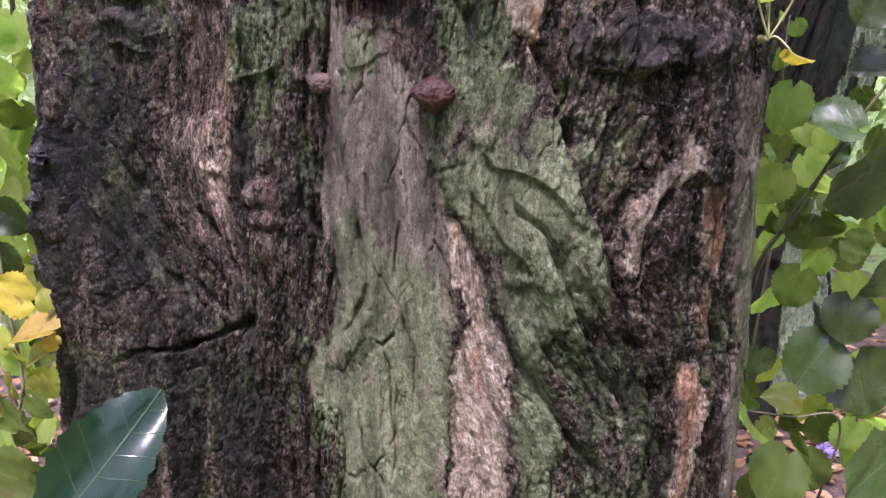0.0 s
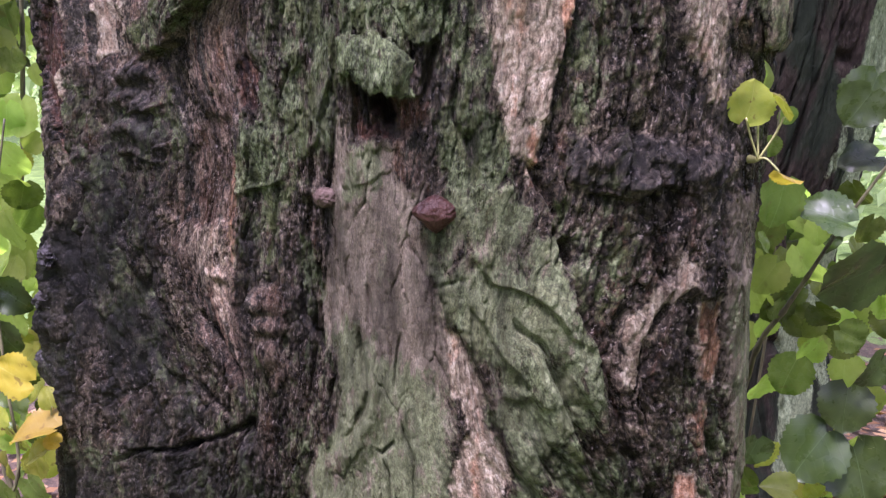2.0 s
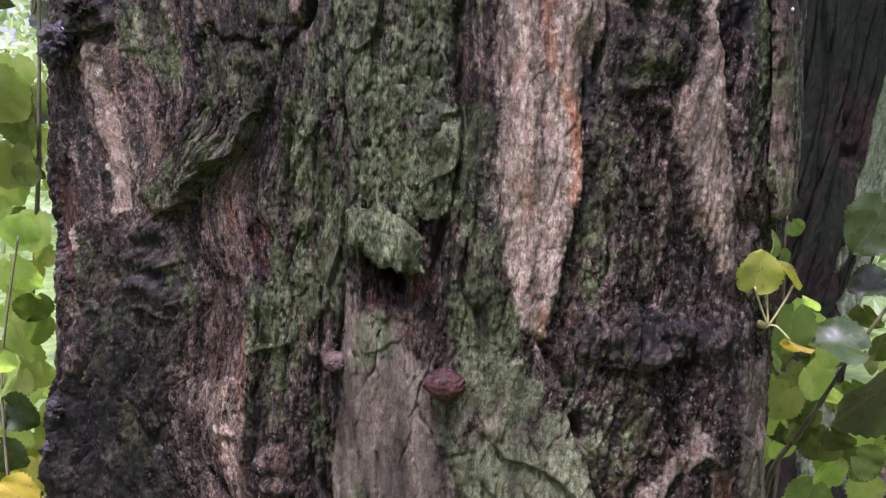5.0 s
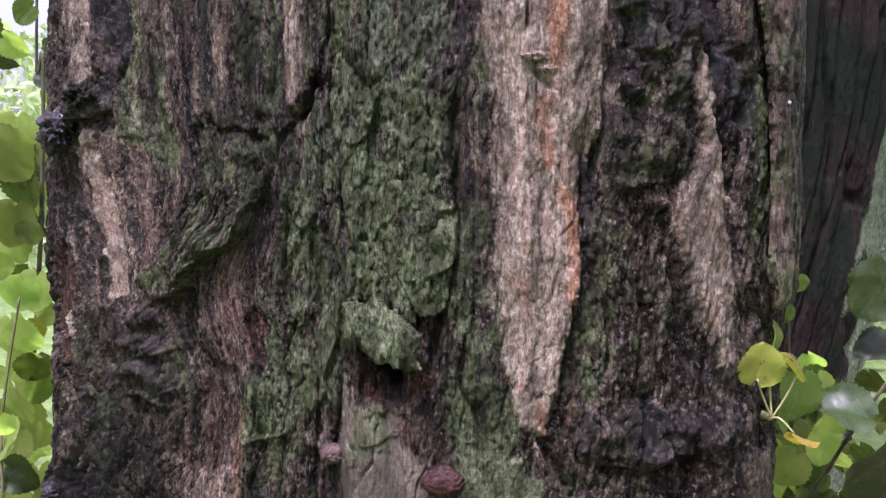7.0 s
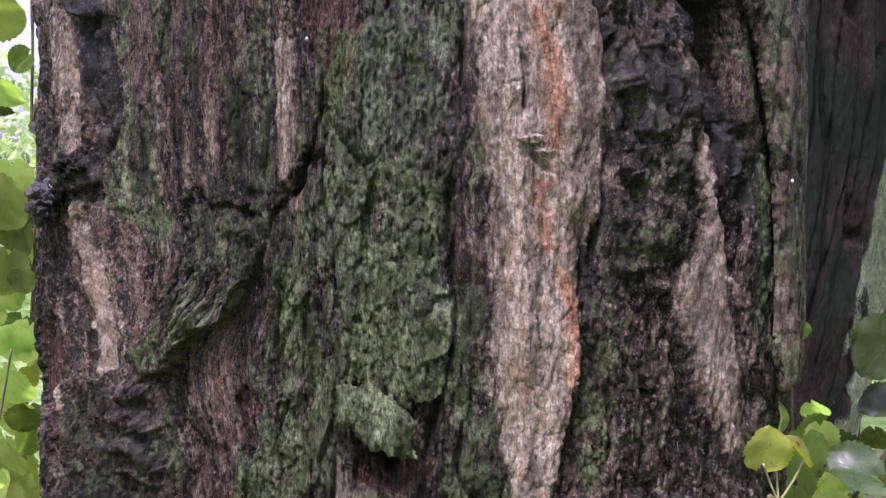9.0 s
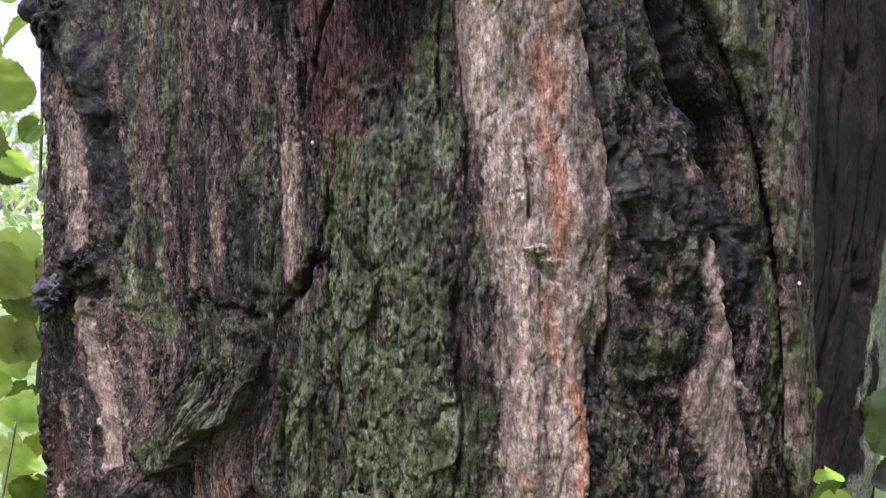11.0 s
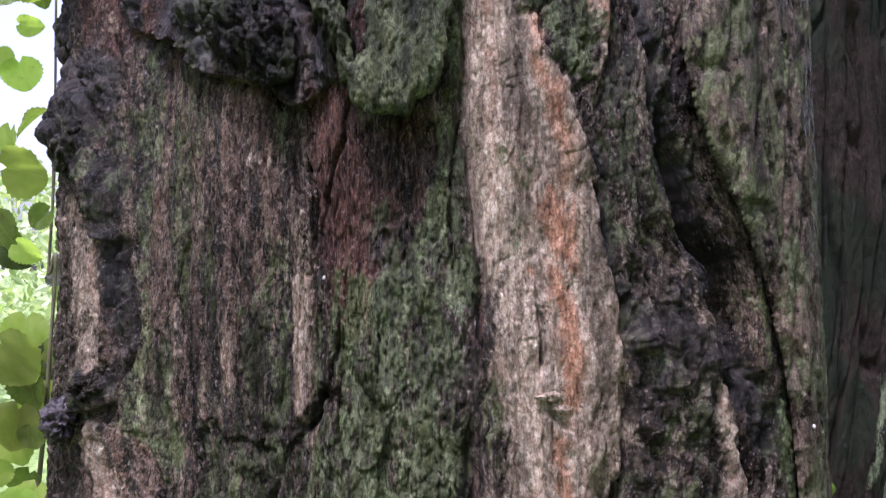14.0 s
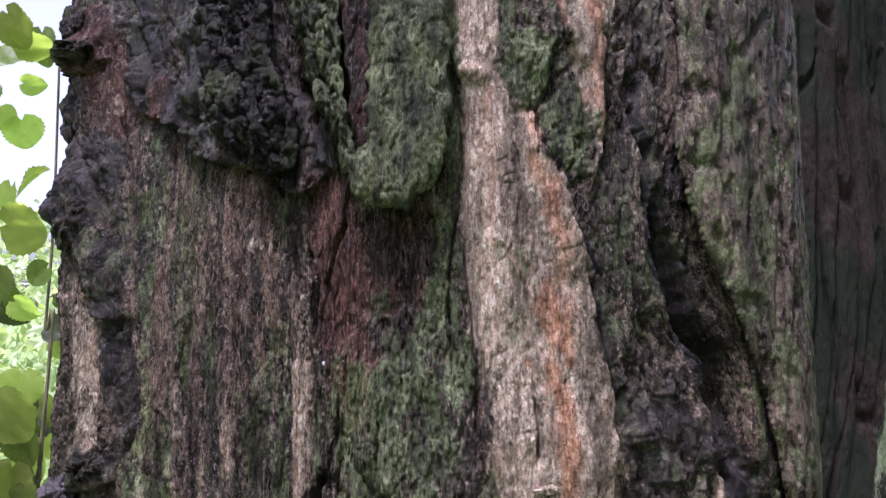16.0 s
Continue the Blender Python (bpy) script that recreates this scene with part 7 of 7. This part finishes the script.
low_shoot.leaf((-0.926, 1.800, 1.479), 0.072, 100, 0, 0, 'light', 0)
low_shoot.leaf((-0.952, 1.850, 1.333), 0.074, 50, 0, 0, 'light', 1)
low_shoot.leaf((-0.958, 1.800, 1.152), 0.074, 120, 0, 0, 'light', 2)
low_shoot.leaf((-0.930, 1.700, 1.020), 0.081, 60, 0, 0, 'dark', 1)
low_shoot.leaf((-0.969, 1.800, 0.905), 0.087, 100, 0, 0, 'mid', 0)
near_shoot = Shoot('young shoot with one broad wet leaf, close to the path', [(-0.36, 0.46, 0.0), (-0.35, 0.44, 0.5), (-0.33, 0.45, 0.95), (-0.31, 0.46, 1.18)], 0.004)
near_shoot.leaf((-0.218, 0.490, 1.295), 0.092, -46, -22, -14, 'broad', 0)
stem_shoot.scatter(14, 3, (-1.058, 2.050, 1.656), (0.10, 0.16, 0.22), (0.05, 0.085), ("light", "light", "mid"))
stem_shoot.scatter(5, 4, (-1.059, 2.000, 2.514), (0.09, 0.14, 0.16), (0.05, 0.085), ("light", "mid"))
low_shoot.scatter(34, 5, (-0.974, 1.800, 1.043), (0.10, 0.16, 0.34), (0.045, 0.075), ("light", "light", "wither", "mid"))
low_shoot.scatter(18, 9, (-0.935, 1.700, 0.720), (0.08, 0.12, 0.15), (0.05, 0.08), ("mid", "light", "wither"))
branch.scatter(42, 6, (0.700, 1.550, 1.170), (0.14, 0.16, 0.16), (0.035, 0.065), ("light", "light", "mid"))
twig.scatter(20, 7, (0.768, 1.500, 0.808), (0.13, 0.12, 0.10), (0.035, 0.06), ("light", "mid", "wither"))

# sprouts on the bark
sprout = Shoot('sprout', [(0.291, 0.804, 1.543), (0.295, 0.786, 1.545)], 0.005, PETIOLE, thing=old_tree)
sprout.leaf((0.280, 0.775, 1.600), 0.036, -80, 10, 10, 'wither', 2, stalk_to=(0.295, 0.786, 1.545))
sprout.leaf((0.298, 0.790, 1.622), 0.023, -75, 0, 50, 'light', 1, stalk_to=(0.295, 0.786, 1.545))
sprout.leaf((0.309, 0.780, 1.597), 0.027, -110, 0, 72, 'wither', 3, stalk_to=(0.295, 0.786, 1.545))
sprout.leaf((0.318, 0.770, 1.529), 0.024, 40, 0, 74, 'yellow', 3, stalk_to=(0.295, 0.786, 1.545))
old_sprout = Shoot('sprout', [(-0.486, 0.979, 1.150), (-0.492, 0.959, 1.152)], 0.005, PETIOLE, thing=old_tree)
old_sprout.leaf((-0.493, 0.930, 1.193), 0.053, 180, 0, 74, 'yellow', 3, stalk_to=(-0.492, 0.959, 1.152))
old_sprout.leaf((-0.472, 0.930, 1.179), 0.020, 200, 0, 40, 'yellow', 3, stalk_to=(-0.492, 0.959, 1.152))
old_sprout.leaf((-0.474, 0.940, 1.231), 0.025, -100, 0, 30, 'wither', 1, stalk_to=(-0.492, 0.959, 1.152))
old_sprout.leaf((-0.493, 0.930, 1.161), 0.031, 160, 0, 60, 'wither', 3, stalk_to=(-0.492, 0.959, 1.152))

# ---------------------------------------------------------------- fallen leaves on the soil
def litter(name, label, count, mat, seed, middle, wide, size):
    rnd = random.Random(seed)
    pts, faces = [], []
    for i in range(count):
        x, y = middle[0] + rnd.gauss(0, wide), middle[1] + rnd.gauss(0, wide)
        turn, s, tilt = rnd.uniform(0, 6.28), size * rnd.uniform(0.6, 1.3), rnd.uniform(-0.5, 0.5)
        k = len(pts)
        c, n = math.cos(turn), math.sin(turn)
        for u, v, w in ((-1, 0, 0), (-0.3, 0.55, 0.25), (0.3, 0.5, 0.2), (1, 0, 0.1), (0.3, -0.5, 0.25), (-0.3, -0.55, 0.15), (0, 0, -0.02)):
            zz = 0.025 + s * (w * rnd.uniform(0.2, 1.2) + tilt * u * 0.5 + 0.3 * abs(tilt))
            pts.append((x + s * (u * c - v * n), y + s * (u * n + v * c), zz - 0.012 * max(0.0, y - 2)))
        for j in range(6):
            faces.append((k + j, k + (j + 1) % 6, k + 6))
    me = bpy.data.meshes.new(name)
    me.from_pydata(pts, [], faces)
    me.materials.append(mat)
    return tagged(new(name, me), label, "litter", kind="stuff")


DEAD = foliage_material("dead_leaves", (.10, .045, .02), (.28, .15, .07), (.52, .36, .20))
litter("leaf_litter", "brown and orange fallen leaves on the soil", 1800, DEAD, 3, (1.9, 2.6), 0.75, 0.032)
litter("leaf_litter", "brown and yellow fallen leaves on the soil", 1300, DEAD, 4, (-1.2, 2.2), 0.9, 0.032)
litter("leaf_litter", "brown fallen leaves round the trees", 900, DEAD, 5, (0.3, 1.2), 1.6, 0.032)

PURPLE = simple("purple_petals", (.07, .04, .11), (.22, .15, .30), 60, 0.6, 0.002)
flower = tagged(new("purple_flower"), "small purple blossom lying among fallen leaves", "flower")
flower.location = (1.317, 2.530, 0.0)
rnd = random.Random(8)
for k in range(14):
    bm = bmesh.new()
    bmesh.ops.create_uvsphere(bm, u_segments=8, v_segments=6, radius=1)
    for v in bm.verts:
        v.co = Vector((v.co.x * 0.030, v.co.y * 0.014, v.co.z * 0.004 + 0.25 * v.co.x * v.co.x * 0.03))
    petal = part("petal", bm, PURPLE, flower)
    petal.matrix_local = pose(rnd.uniform(-0.02, 0.02), rnd.uniform(-0.02, 0.02), 0.03 + 0.03 * rnd.random(), rnd.uniform(-40, 40), rnd.uniform(-60, 20), k * 137)
